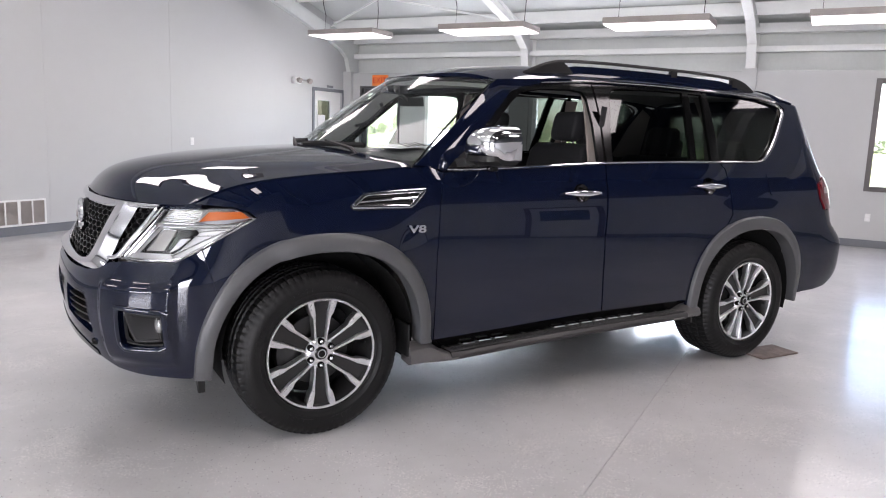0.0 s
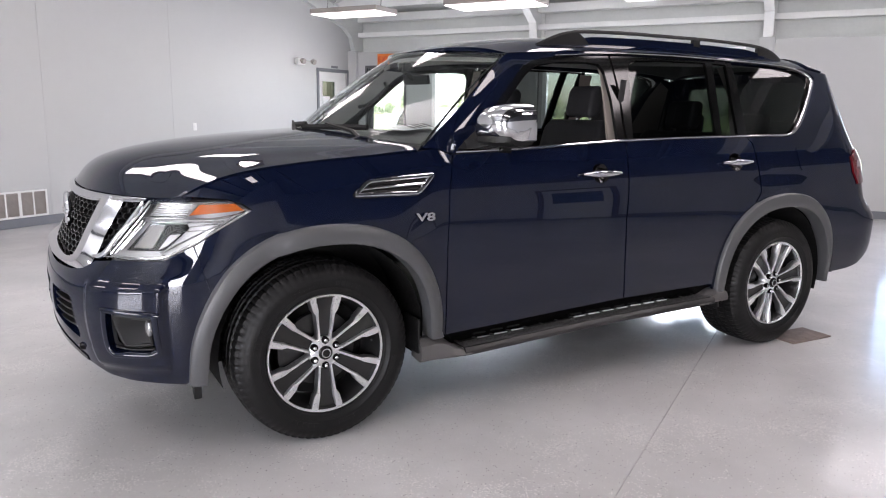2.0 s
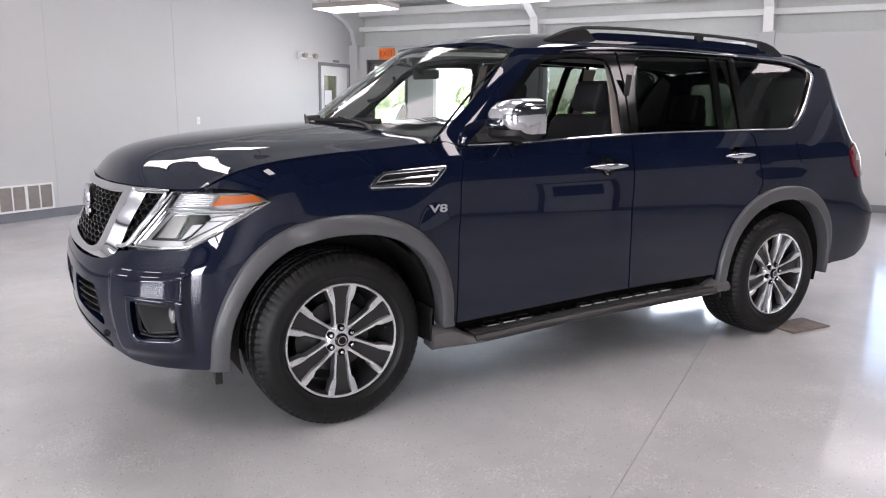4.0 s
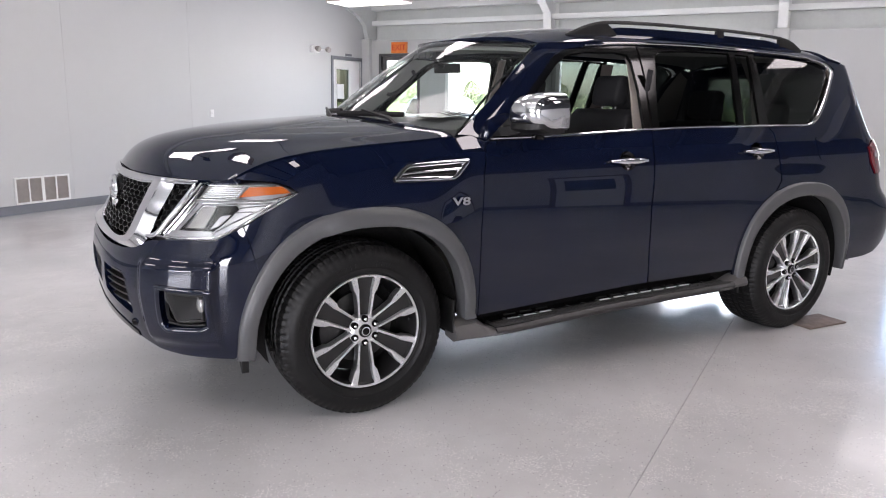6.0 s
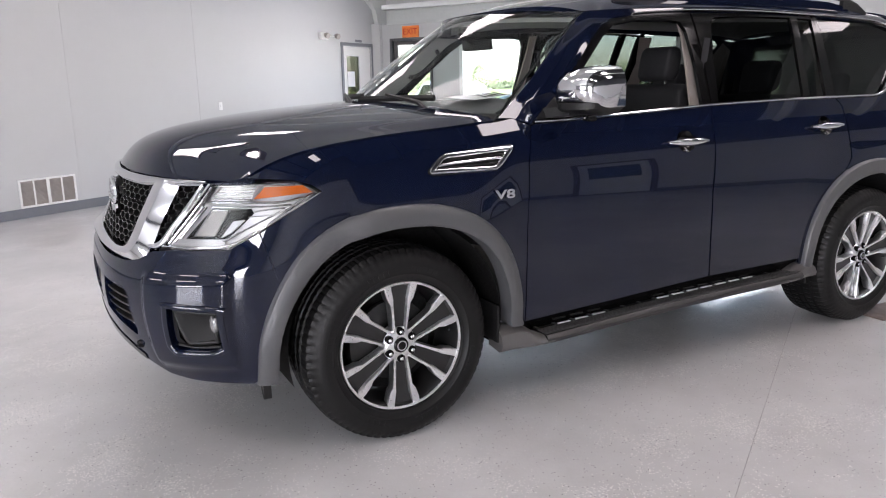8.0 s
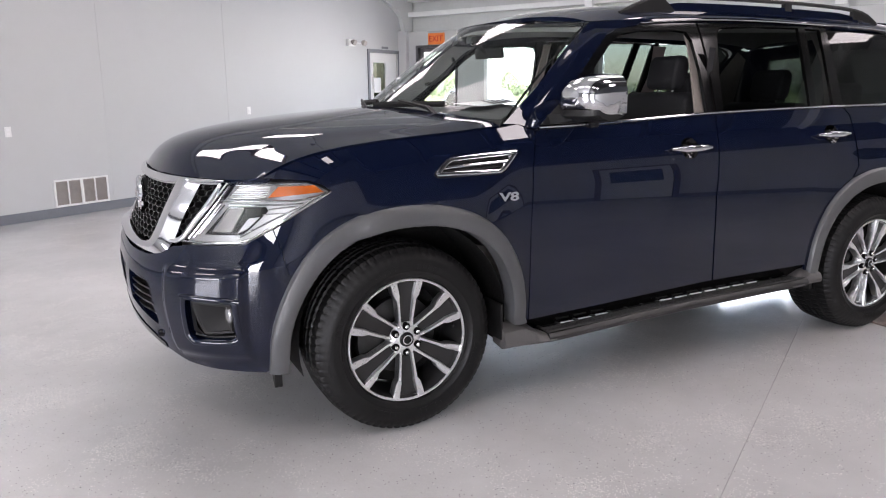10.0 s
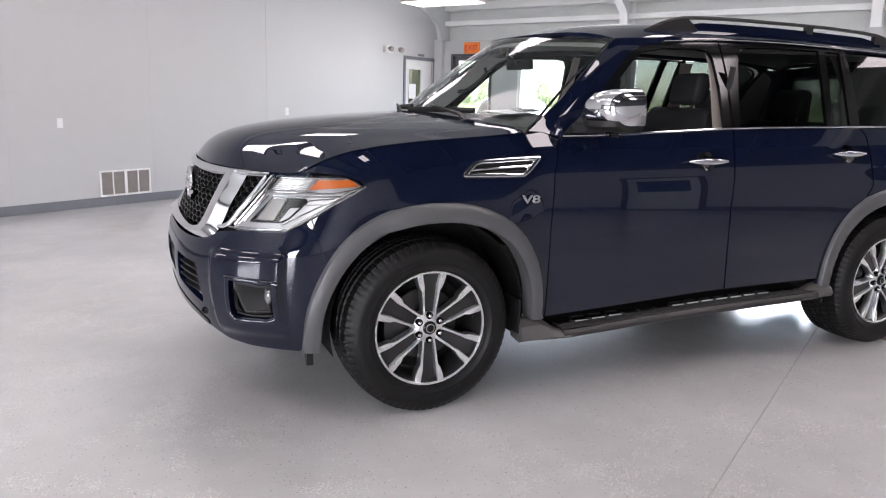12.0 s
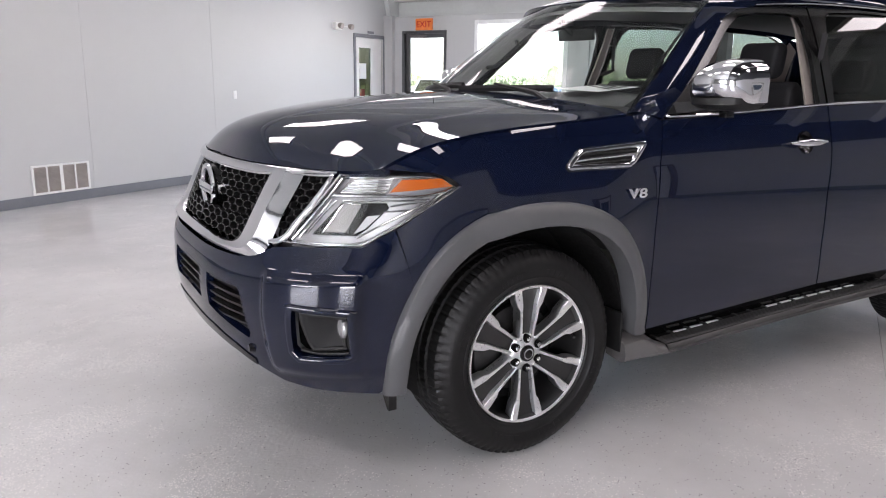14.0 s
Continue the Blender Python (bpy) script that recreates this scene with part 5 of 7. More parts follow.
bead("side_frame_top", [(39.8, 1.097), (43, 1.096), (47, 1.097), (49.5, 1.1)], front_at, 0.016, 0.012, M_CHROME, "chrome frame beside the headlight", GR)


def hexes(rows, edges, w, rz, rings):
    """A net of hexagons on the nose in (a, z), one row after another; rings: (share of the cell, depth) from the outside in."""
    bm = bmesh.new()
    for j, z in enumerate(rows):
        lo, hi = edges(z)
        a = (w / 2 if j % 2 else 0.0) + w * math.floor(lo / w)
        while a < hi + w:
            pts = [(a + w * 0.5 * math.cos(radians(q)) / math.cos(radians(30)), z + rz * math.sin(radians(q))) for q in range(30, 390, 60)]
            if lo - 0.6 < a < hi:
                for s in (-1, 1):
                    def at(p, q, d):
                        v = front_at(min(max(p, 0.0), 80), q)
                        return (v.x + d, -s * v.y, v.z)
                    loops = [[bm.verts.new(at(a + (p - a) * k, z + (q - z) * k, d)) for p, q in pts] for k, d in rings]
                    for A, B in zip(loops, loops[1:]):
                        for k in range(6):
                            bm.faces.new((A[k], A[(k + 1) % 6], B[(k + 1) % 6], B[k]))
            a += w
    return bm


LIP, WALL = ((1.01, 0.012), (0.975, 0.009), (0.935, 0.009), (0.915, 0.012)), ((0.92, 0.0115), (0.88, 0.034))
def one_side(bm, sign):
    bmesh.ops.delete(bm, geom=[v for v in bm.verts if v.co.y * sign < 0], context="VERTS")
    return bm


def mesh_edges(z):
    hi = 22.8 + (z - 0.85) * 24
    return (7.5 + max(0, 5.5 - abs(z - 0.968) * 200), hi) if 0.93 < z < 1.01 else (0.0, hi)


MESH_ROWS = [0.866, 0.8885, 0.911, 0.946, 0.9685, 0.991, 1.026, 1.0485, 1.071]
for nm, rows in (("lower_mesh", MESH_ROWS[:3]), ("middle_mesh", MESH_ROWS[3:6]), ("upper_mesh", MESH_ROWS[6:])):
    for sg in (-1, 1):
        net = part(nm, one_side(hexes(rows, mesh_edges, 3.9, 0.0155, LIP), sg), M_MESH, grille, "black hexagon mesh")
        # cell walls coloured near-black for shade; the lip keeps the mesh's own colour
        part("mesh_depth_shade", one_side(hexes(rows, mesh_edges, 3.9, 0.0155, WALL), sg), M_DEPTHSHADE, net)
for sg in (-1, 1):
    span = ([0.9 + 0.0225 * j for j in range(9)], lambda z: (36.3 + (z - 0.89) * 20, 40.0 + (z - 0.89) * 36), 3.9, 0.0155)
    net = part("side_mesh", one_side(hexes(*span, LIP), sg), M_MESH, grille, "black hexagon mesh")
    # shade inside the side cells, again painted on their walls
    part("mesh_depth_shade", one_side(hexes(*span, WALL), sg), M_DEPTHSHADE, net)
bm = bmesh.new()
ring = []
for k in range(32):
    a = 2 * math.pi * k / 32
    c = Vector((-0.944, 0.092 * math.cos(a), 0.985 + 0.082 * math.sin(a)))
    e = Vector((0, math.cos(a), math.sin(a)))
    ring.append([c + e * 0.013 * math.cos(b) + Vector((-0.013 * math.sin(b), 0, 0)) for b in (2 * math.pi * j / 8 for j in range(8))])
add_loft(bm, ring + [ring[0]], caps=False)
add_box(bm, -0.962, -0.936, -0.105, 0.105, 0.965, 1.003, 0.006)
part("badge", bm, M_CHROME, grille, "plain chrome ring badge with a bar", True)
tube("badge_backing", [(-0.936, 0, 0.985), (-0.88, 0, 0.985)], [0.088, 0.11], M_GLOSSBLACK, grille, n=28)


# ---- wheels ----
def wheel():
    """A wheel about the y axis, its face towards -y, its middle at the origin."""
    root = new("wheel")
    n = 72
    prof = [(0.262, 0.02), (0.272, -0.008), (0.278, -0.016), (0.281, -0.0215), (0.286, -0.0215), (0.289, -0.0225), (0.303, -0.029), (0.306, -0.0315), (0.31, -0.0315), (0.313, -0.031), (0.335, -0.036), (0.362, -0.031), (0.384, -0.016), (0.394, -0.004)]
    tread = [(0.405, 0.006, 1), (0.4115, 0.05, 1), (0.4115, 0.054, 0), (0.4115, 0.063, 0), (0.4135, 0.067, 2), (0.414, 0.104, 2), (0.414, 0.107, 0), (0.414, 0.116, 0),
             (0.414, 0.119, 3), (0.414, 0.145, 3), (0.414, 0.148, 0), (0.414, 0.157, 0), (0.414, 0.16, 2), (0.4135, 0.195, 2), (0.4115, 0.199, 0), (0.4115, 0.208, 0), (0.4115, 0.212, 1), (0.405, 0.268, 1)]
    back = [(0.39, 0.282), (0.362, 0.293), (0.335, 0.296), (0.272, 0.25)]
    bm = bmesh.new()
    rings, m4 = [], 288
    for k in range(m4 + 1):
        a, q = 2 * math.pi * k / m4, k % 4
        row = []
        for r, y in prof:
            lug = 0.0022 if r > 0.38 and q == 0 else 0.0
            row.append(((r - lug) * math.cos(a), y + lug, (r - lug) * math.sin(a)))
        for r, y, kind in tread:
            cut = {0: 0.009, 1: 0.0045 if q < 1 else 0.0, 2: 0.0035 if (k + 2) % 4 < 1 else 0.0, 3: 0.004 if k % 8 < 1 else 0.0}[kind]
            row.append(((r - cut) * math.cos(a), y, (r - cut) * math.sin(a)))
        row += [(r * math.cos(a), y, r * math.sin(a)) for r, y in back]
        rings.append(row)
    add_loft(bm, rings, closed=False)
    bmesh.ops.remove_doubles(bm, verts=bm.verts, dist=1e-5)
    tyre = part("tyre", bm, M_RUBBER, root, "black road tyre with a blocky tread", True)
    for f in tyre.data.polygons:
        if math.hypot(f.center.x, f.center.z) > 0.392:
            f.use_smooth = False
    for a0, a1 in ((62, 84), (98, 118), (238, 262), (278, 300), (150, 172), (330, 352)):
        bm = bmesh.new()
        for k in range(5):
            b0, b1 = radians(a0 + (a1 - a0) * k / 5), radians(a0 + (a1 - a0) * (k + 0.7) / 5)
            add_loft(bm, [[(r * math.cos(b), y, r * math.sin(b)) for r, y in ((0.318, -0.0315), (0.318, -0.0345), (0.338, -0.037), (0.338, -0.033))] for b in (b0, (b0 + b1) / 2, b1)])
        part("sidewall_mark", bm, M_RUBBER, tyre)
    prof = [(0.275, -0.006), (0.271, -0.014), (0.262, -0.012), (0.255, 0.0), (0.25, 0.05), (0.235, 0.1), (0.235, 0.2), (0.262, 0.25), (0.275, 0.25)]
    bm = bmesh.new()
    add_loft(bm, [[(r * math.cos(a), y, r * math.sin(a)) for r, y in prof] for a in (2 * math.pi * k / n for k in range(n + 1))], closed=False)
    bmesh.ops.remove_doubles(bm, verts=bm.verts, dist=1e-5)
    part("rim", bm, M_DARKALLOY, root, "dark alloy rim", True)
    bm = bmesh.new()
    lip = [(0.2745, -0.008), (0.2715, -0.0165), (0.263, -0.0155), (0.259, -0.004)]
    add_loft(bm, [[(r * math.cos(a), y, r * math.sin(a)) for r, y in lip] for a in (2 * math.pi * k / n for k in range(n + 1))], closed=False)
    bmesh.ops.remove_doubles(bm, verts=bm.verts, dist=1e-5)
    part("rim_edge", bm, M_ALLOY, root, "bright machined rim edge", True)
    for k in range(6):
        t = radians(90 + 60 * k)
        c, s = math.cos(t), math.sin(t)

        def at(r, w, y):
            return (r * c - w * s, y, r * s + w * c)
        # dark web between the two bright ribs of a spoke
        bm = bmesh.new()
        for (r0, w0, y0), (r1, w1, y1) in (((0.06, 0.024, 0.022), (0.17, 0.036, 0.016)), ((0.17, 0.036, 0.016), (0.262, 0.054, 0.008))):
            v = [bm.verts.new(at(*p)) for p in ((r0, -w0, y0), (r0, w0, y0), (r1, w1, y1), (r1, -w1, y1), (r0, -w0, y0 + 0.05), (r0, w0, y0 + 0.05), (r1, w1, y1 + 0.05), (r1, -w1, y1 + 0.05))]
            for f in ((0, 1, 2, 3), (4, 5, 6, 7), (0, 3, 7, 4), (1, 2, 6, 5)):
                bm.faces.new([v[i] for i in f])
        part("spoke", bm, M_DARKALLOY, root, "dark grey spoke pocket")
        for sg in (-1, 1):
            bm = bmesh.new()
            line = [(0.062, 0.026, 0.0062, 0.008), (0.12, 0.0325, 0.0062, 0.000), (0.178, 0.0385, 0.0075, -0.006), (0.196, 0.045, 0.0145, -0.008), (0.235, 0.055, 0.0162, -0.0115), (0.2625, 0.060, 0.0165, -0.0135)]
            rings = [[at(r, sg * (w - hw), y + 0.004), at(r, sg * (w - hw * 0.8), y), at(r, sg * (w + hw * 0.8), y), at(r, sg * (w + hw), y + 0.004), at(r, sg * (w + hw), y + 0.045), at(r, sg * (w - hw), y + 0.045)] for r, w, hw, y in line]
            add_loft(bm, rings)
            part("spoke_rib", bm, M_ALLOY, root, "bright machined spoke rib", True)
    bm = bmesh.new()
    prof = [(0.0, 0.004), (0.04, 0.004), (0.066, 0.01), (0.075, 0.02), (0.078, 0.06)]
    add_loft(bm, [[(r * math.cos(a), y, r * math.sin(a)) for r, y in prof] for a in (2 * math.pi * k / 36 for k in range(37))], closed=False)
    bmesh.ops.remove_doubles(bm, verts=bm.verts, dist=1e-5)
    part("hub", bm, M_ALLOY, root, smooth=True)
    for k in range(6):
        a = radians(90 + 60 * k)
        c = Vector((0.058 * math.cos(a), 0, 0.058 * math.sin(a)))
        # black plug whose colour stands in for the shade around the nut
        tube("lug_well", [c + Vector((0, 0.03, 0)), c + Vector((0, 0.001, 0))], 0.0165, M_DEPTHSHADE, root, n=14, up=(1, 0, 0))
    bm = bmesh.new()
    prof = [(0.0, -0.006), (0.026, -0.006), (0.031, -0.003), (0.033, 0.006)]
    add_loft(bm, [[(r * math.cos(a), y, r * math.sin(a)) for r, y in prof] for a in (2 * math.pi * k / 30 for k in range(31))], closed=False)
    bmesh.ops.remove_doubles(bm, verts=bm.verts, dist=1e-5)
    cap = part("hub_cap", bm, M_GLOSSBLACK, root, "black hub cap with a plain ring", True)
    bm = bmesh.new()
    prof = [(0.017, -0.0062), (0.017, -0.009), (0.022, -0.009), (0.022, -0.0062)]
    add_loft(bm, [[(r * math.cos(a), y, r * math.sin(a)) for r, y in prof] for a in (2 * math.pi * k / 30 for k in range(31))], closed=False)
    part("ring_mark", bm, M_CHROME, cap, smooth=True)
    for k in range(6):
        a = radians(90 + 60 * k)
        c = Vector((0.058 * math.cos(a), 0, 0.058 * math.sin(a)))
        tube("lug_nut", [c + Vector((0, y, 0)) for y in (0.012, -0.007, -0.011)], [0.0095, 0.009, 0.005], M_SATIN, root, n=10, up=(1, 0, 0))
    bm = bmesh.new()
    prof = [(0.07, 0.085), (0.17, 0.085), (0.17, 0.11), (0.07, 0.11)]
    add_loft(bm, [[(r * math.cos(a), y, r * math.sin(a)) for r, y in prof] for a in (2 * math.pi * k / 40 for k in range(41))], closed=False)
    part("brake_disc", bm, M_DISC, root, "worn steel brake disc", True)
    bm = bmesh.new()
    rings = [[((r) * math.cos(a), y, r * math.sin(a)) for r, y in ((0.1, 0.065), (0.2, 0.065), (0.2, 0.14), (0.1, 0.14))] for a in (radians(d) for d in range(150, 215, 8))]
    add_loft(bm, rings)
    part("brake_caliper", bm, M_DISC, root, smooth=True)
    tube("valve", [(0.228, 0.02, 0.03), (0.222, -0.005, 0.03)], 0.005, M_BLACK, root, n=8, up=(1, 0, 0))
    bm = bmesh.new()
    prof = [(0.0, 0.14), (0.23, 0.14)]
    add_loft(bm, [[(r * math.cos(a), y, r * math.sin(a)) for r, y in prof] for a in (2 * math.pi * k / 36 for k in range(37))], closed=False)
    part("brake_shield", bm, M_LINER, root)
    return root


w0 = wheel()
w0.parent = car
w0.matrix_basis = pose(0, -0.945, 0.405)
WHEEL_Z = 0.405
for m in (pose(3.075, -0.945, WHEEL_Z, 0, 17, 0), pose(0, 0.945, WHEEL_Z, 0, 0, 180), pose(3.075, 0.945, WHEEL_Z, 0, 25, 180)):
    copy_thing(w0, m)

# ---- tail ----
def rear_angle(x, z):
    n = tail_n(z)
    u = max((x - REAR_C) / (tail_x(z) - REAR_C), 0) ** (n / 2)
    return math.degrees(math.atan2((side_y(x, z) / side_w(z)) ** (n / 2), u))


def rear_side(x, z):
    return (rear_angle(x, z), z)


rear_bumper = [(0, 0.86), (40, 0.87), (60, 0.885), rear_side(3.66, 0.862)] + [(90 - (x > 3.7) * 0.5, z) for x, z in [(3.7, 0.8), (3.7, 0.6), (3.7, 0.42)]] + [(80, 0.45), (72, 0.50), (62, 0.56), (48, 0.60), (30, 0.60), (0, 0.60)]
both("rear_bumper", rear_bumper, rear_at, M_PAINT, 2.5, 0.03, 0.03, 0.0)
both("bumper_end", [(3.615, 0.42), (3.622, 0.55), (3.62, 0.66), (3.60, 0.76), (3.6, 0.80), (3.66, 0.858), (3.702, 0.862), (3.702, 0.415)], side_at, M_PAINT, 0.03, 0.03, 0.02)
tail_lamp = [rear_side(3.80, 1.205), rear_side(3.88, 1.25), (62, 1.255), (55, 1.2), (55, 1.08), (62, 1.03), rear_side(3.87, 1.02), rear_side(3.815, 1.1)]
gate = [(0, 0.885), (50, 0.885), (66, 0.905), (66, 1.02), (57, 1.03), (53, 1.1), (53, 1.2), (60, 1.27), (66, 1.29), (62, 1.6), (52, 1.77), (0, 1.80)]
both("tailgate", gate, rear_at, M_PAINT, 3, 0.04, 0.02, 0.0, holes=[[(2, 1.32), (50, 1.32), (46, 1.68), (2, 1.70)]])
both("rear_corner", [rear_side(3.80, 0.862), (66, 0.868), (66, 1.02), rear_side(3.87, 1.015), rear_side(3.81, 1.1), rear_side(3.796, 1.206), rear_side(3.88, 1.255), (62, 1.26), (66, 1.29), (62, 1.6), (52, 1.77), (60, 1.775), rear_side(3.75, 1.75), rear_side(3.76, 1.6), rear_side(3.79, 1.45), rear_side(3.80, 1.32)], rear_at, M_PAINT, 2, 0.03, 0.02)
for o in both("tail_light", tail_lamp, rear_at, M_RED, 2, 0.02, 0.03, 0.01, "red and clear tail light"):
    pass
both("tail_light_strip", [rear_side(3.86, 1.18), (62, 1.175), (56, 1.165), (56, 1.13), (62, 1.13), rear_side(3.85, 1.135)], rear_at, M_CHROME, 2, 0.02, 0.005, 0.014)
for o in both("rear_glass", [(0, 1.31), (52, 1.31), (48, 1.70), (0, 1.72)], rear_at, M_TINT, 4, 0.06, 0.0, -0.01, "dark tinted rear window"):
    o.visible_shadow = False
both("spoiler", [(3.55, 0.0), (3.92, 0.0), (3.9, 0.45), (3.84, 0.8), (3.75, 0.97), (3.6, 0.97)], roof_at, M_PAINT, 0.05, 0.06, 0.035, 0.012)
both("fuel_door", round_poly([(3.235, 1.275), (3.405, 1.28), (3.40, 1.135), (3.255, 1.13)], 0.025), side_at, M_PAINT, 0.03, 0.03, 0.006, 0.0035)

# ---- sills, steps and the underside ----
both("sill", [(0.60, 0.41), (2.53, 0.468), (2.5, 0.33), (0.60, 0.29)], side_at, M_GLOSSBLACK, 0.06, 0.03, 0.02, -0.035)


def running_board(k):
    s = -1 if k == 0 else 1
    root = put("running_board", None, car, "black ribbed running board with grey ends")

    def P(x, y, z):
        return (x, s * y, z)
    rise_z = lambda x: 0.028 * (x - 0.75) / 0.57 * (1 - 0.35 * rise(1.0, 2.6, x)) if x > 0.75 else 0.0
    prof = [(0.88, 0.340), (0.985, 0.338), (0.995, 0.333), (1.003, 0.318), (0.998, 0.300), (0.985, 0.294), (0.88, 0.305)]
    bm = bmesh.new()
    add_loft(bm, [[P(x, y, z + rise_z(x)) for y, z in prof] for x in np.linspace(0.7, 2.46, 24)])
    part("board", bm, M_LINER, root, smooth=True)
    prof2 = [(0.992, 0.336), (1.001, 0.331), (1.0075, 0.318), (1.003, 0.300), (0.985, 0.2905), (0.975, 0.2905), (0.995, 0.301), (1.0, 0.317)]
    bm = bmesh.new()
    add_loft(bm, [[P(x, y, z + rise_z(x)) for y, z in prof2] for x in np.linspace(0.70, 2.46, 24)])
    part("edge_trim", bm, M_STEP, root, "dark grey outer edge", True)
    for i in range(6):
        y = 0.924 + i * 0.0112
        bm = bmesh.new()
        add_loft(bm, [[P(x, y, 0.338 + rise_z(x)), P(x, y + 0.0015, 0.345 + rise_z(x)), P(x, y + 0.0055, 0.345 + rise_z(x)), P(x, y + 0.007, 0.338 + rise_z(x))] for x in (0.70, 1.0, 1.3, 1.7, 2.1, 2.46)])
        part("tread_rib", bm, M_RIB, root)
    # short bars that tie the board to the sill, with gaps between them
    for i in range(18):
        x = 0.70 + i * 0.104
        bm = bmesh.new()
        z = rise_z(x)
        add_box(bm, x, x + 0.016, *sorted((s * 0.86, s * 0.922)), 0.318 + z, 0.346 + z, 0.003)
        part("step_bracket", bm, M_BLACK, root)
        # white strips in some gaps imitate bright floor glare showing through
        if i in (1, 2, 3, 7, 8, 9, 10, 11, 12, 13):
            bm = bmesh.new()
            add_box(bm, x + 0.022, x + 0.098, *sorted((s * 0.905, s * 0.916)), 0.338 + z, 0.3475 + z, 0.002)
            part("step_glare", bm, M_METAL, root, "pale strip standing in for floor glare in the gap")
    # moulded ends that flow out of the wheel arches
    for d, xa in ((1, 0.47), (-1, 2.60)):
        rings = []
        for f in np.linspace(0, 1, 12):
            x = xa + d * 0.27 * f
            rz = rise_z(x)
            top = (0.398 if d > 0 else 0.372) - (0.064 if d > 0 else 0.036) * rise(0.36, 0.85, f) + rz * (d < 0 or f > 0.8)
            low = 0.286 + 0.006 * f + rz
            out = 0.988 + 0.0215 * rise(0.2, 0.75, f)
            tin = 0.93 + 0.05 * rise(0.35, 0.85, f)
            rings.append([P(x, 0.87, low + 0.012), P(x, 0.87, top - 0.006), P(x, tin - 0.02, top), P(x, tin, top - 0.001), P(x, out - 0.012, top - 0.012 - 0.02 * (1 - f)), P(x, out, (top + 2 * low) / 3), P(x, out - 0.006, low + 0.010), P(x, out - 0.03, low)])
        bm = bmesh.new()
        add_loft(bm, rings)
        part("end_cap", bm, M_ENDCAP, root, "satin grey moulded end", True)
    return root


running_board(0)
running_board(1)
under = put("underbody", None, car, "black underbody")
for nm, b in (("floor_pan", (0.55, 4.1, -0.80, 0.80, 0.40, 0.5)), ("frame_rail", (-0.7, 4.1, -0.55, -0.42, 0.30, 0.42)), ("frame_rail", (-0.7, 4.1, 0.42, 0.55, 0.30, 0.42)), ("engine_block", (-0.72, 0.5, -0.55, 0.55, 0.36, 1.0)),
              ("front_axle", (-0.08, 0.08, -0.72, 0.72, 0.34, 0.46)), ("rear_axle", (3.0, 3.15, -0.72, 0.72, 0.32, 0.48)), ("fuel_tank", (1.9, 2.6, 0.0, 0.4, 0.31, 0.42)), ("skid_plate", (-0.85, -0.35, -0.42, 0.42, 0.31, 0.34)), ("spare_wheel", (3.45, 4.05, -0.33, 0.33, 0.34, 0.46))):
    box(nm, *b, M_UNDER, under, bevel=0.02)
for sg in (-1, 1):
    box("mud_flap", 0.462, 0.474, *sorted((sg * 0.80, sg * 0.955)), 0.33, 0.50, M_BLACK, under, bevel=0.006)
    bm = bmesh.new()
    add_loft(bm, [[(x, sg * y, z) for x, y in ((-0.565, 0.78 + q), (-0.565, 0.90), (-0.535, 0.90), (-0.535, 0.78 + q))] for z, q in ((0.40, 0.02), (0.34, 0.05), (0.30, 0.085), (0.275, 0.105))])
    part("air_deflector", bm, M_BLACK, under)
    box("mud_flap", 2.56, 2.58, *sorted((sg * 0.76, sg * 0.94)), 0.30, 0.5, M_BLACK, under, bevel=0.006)


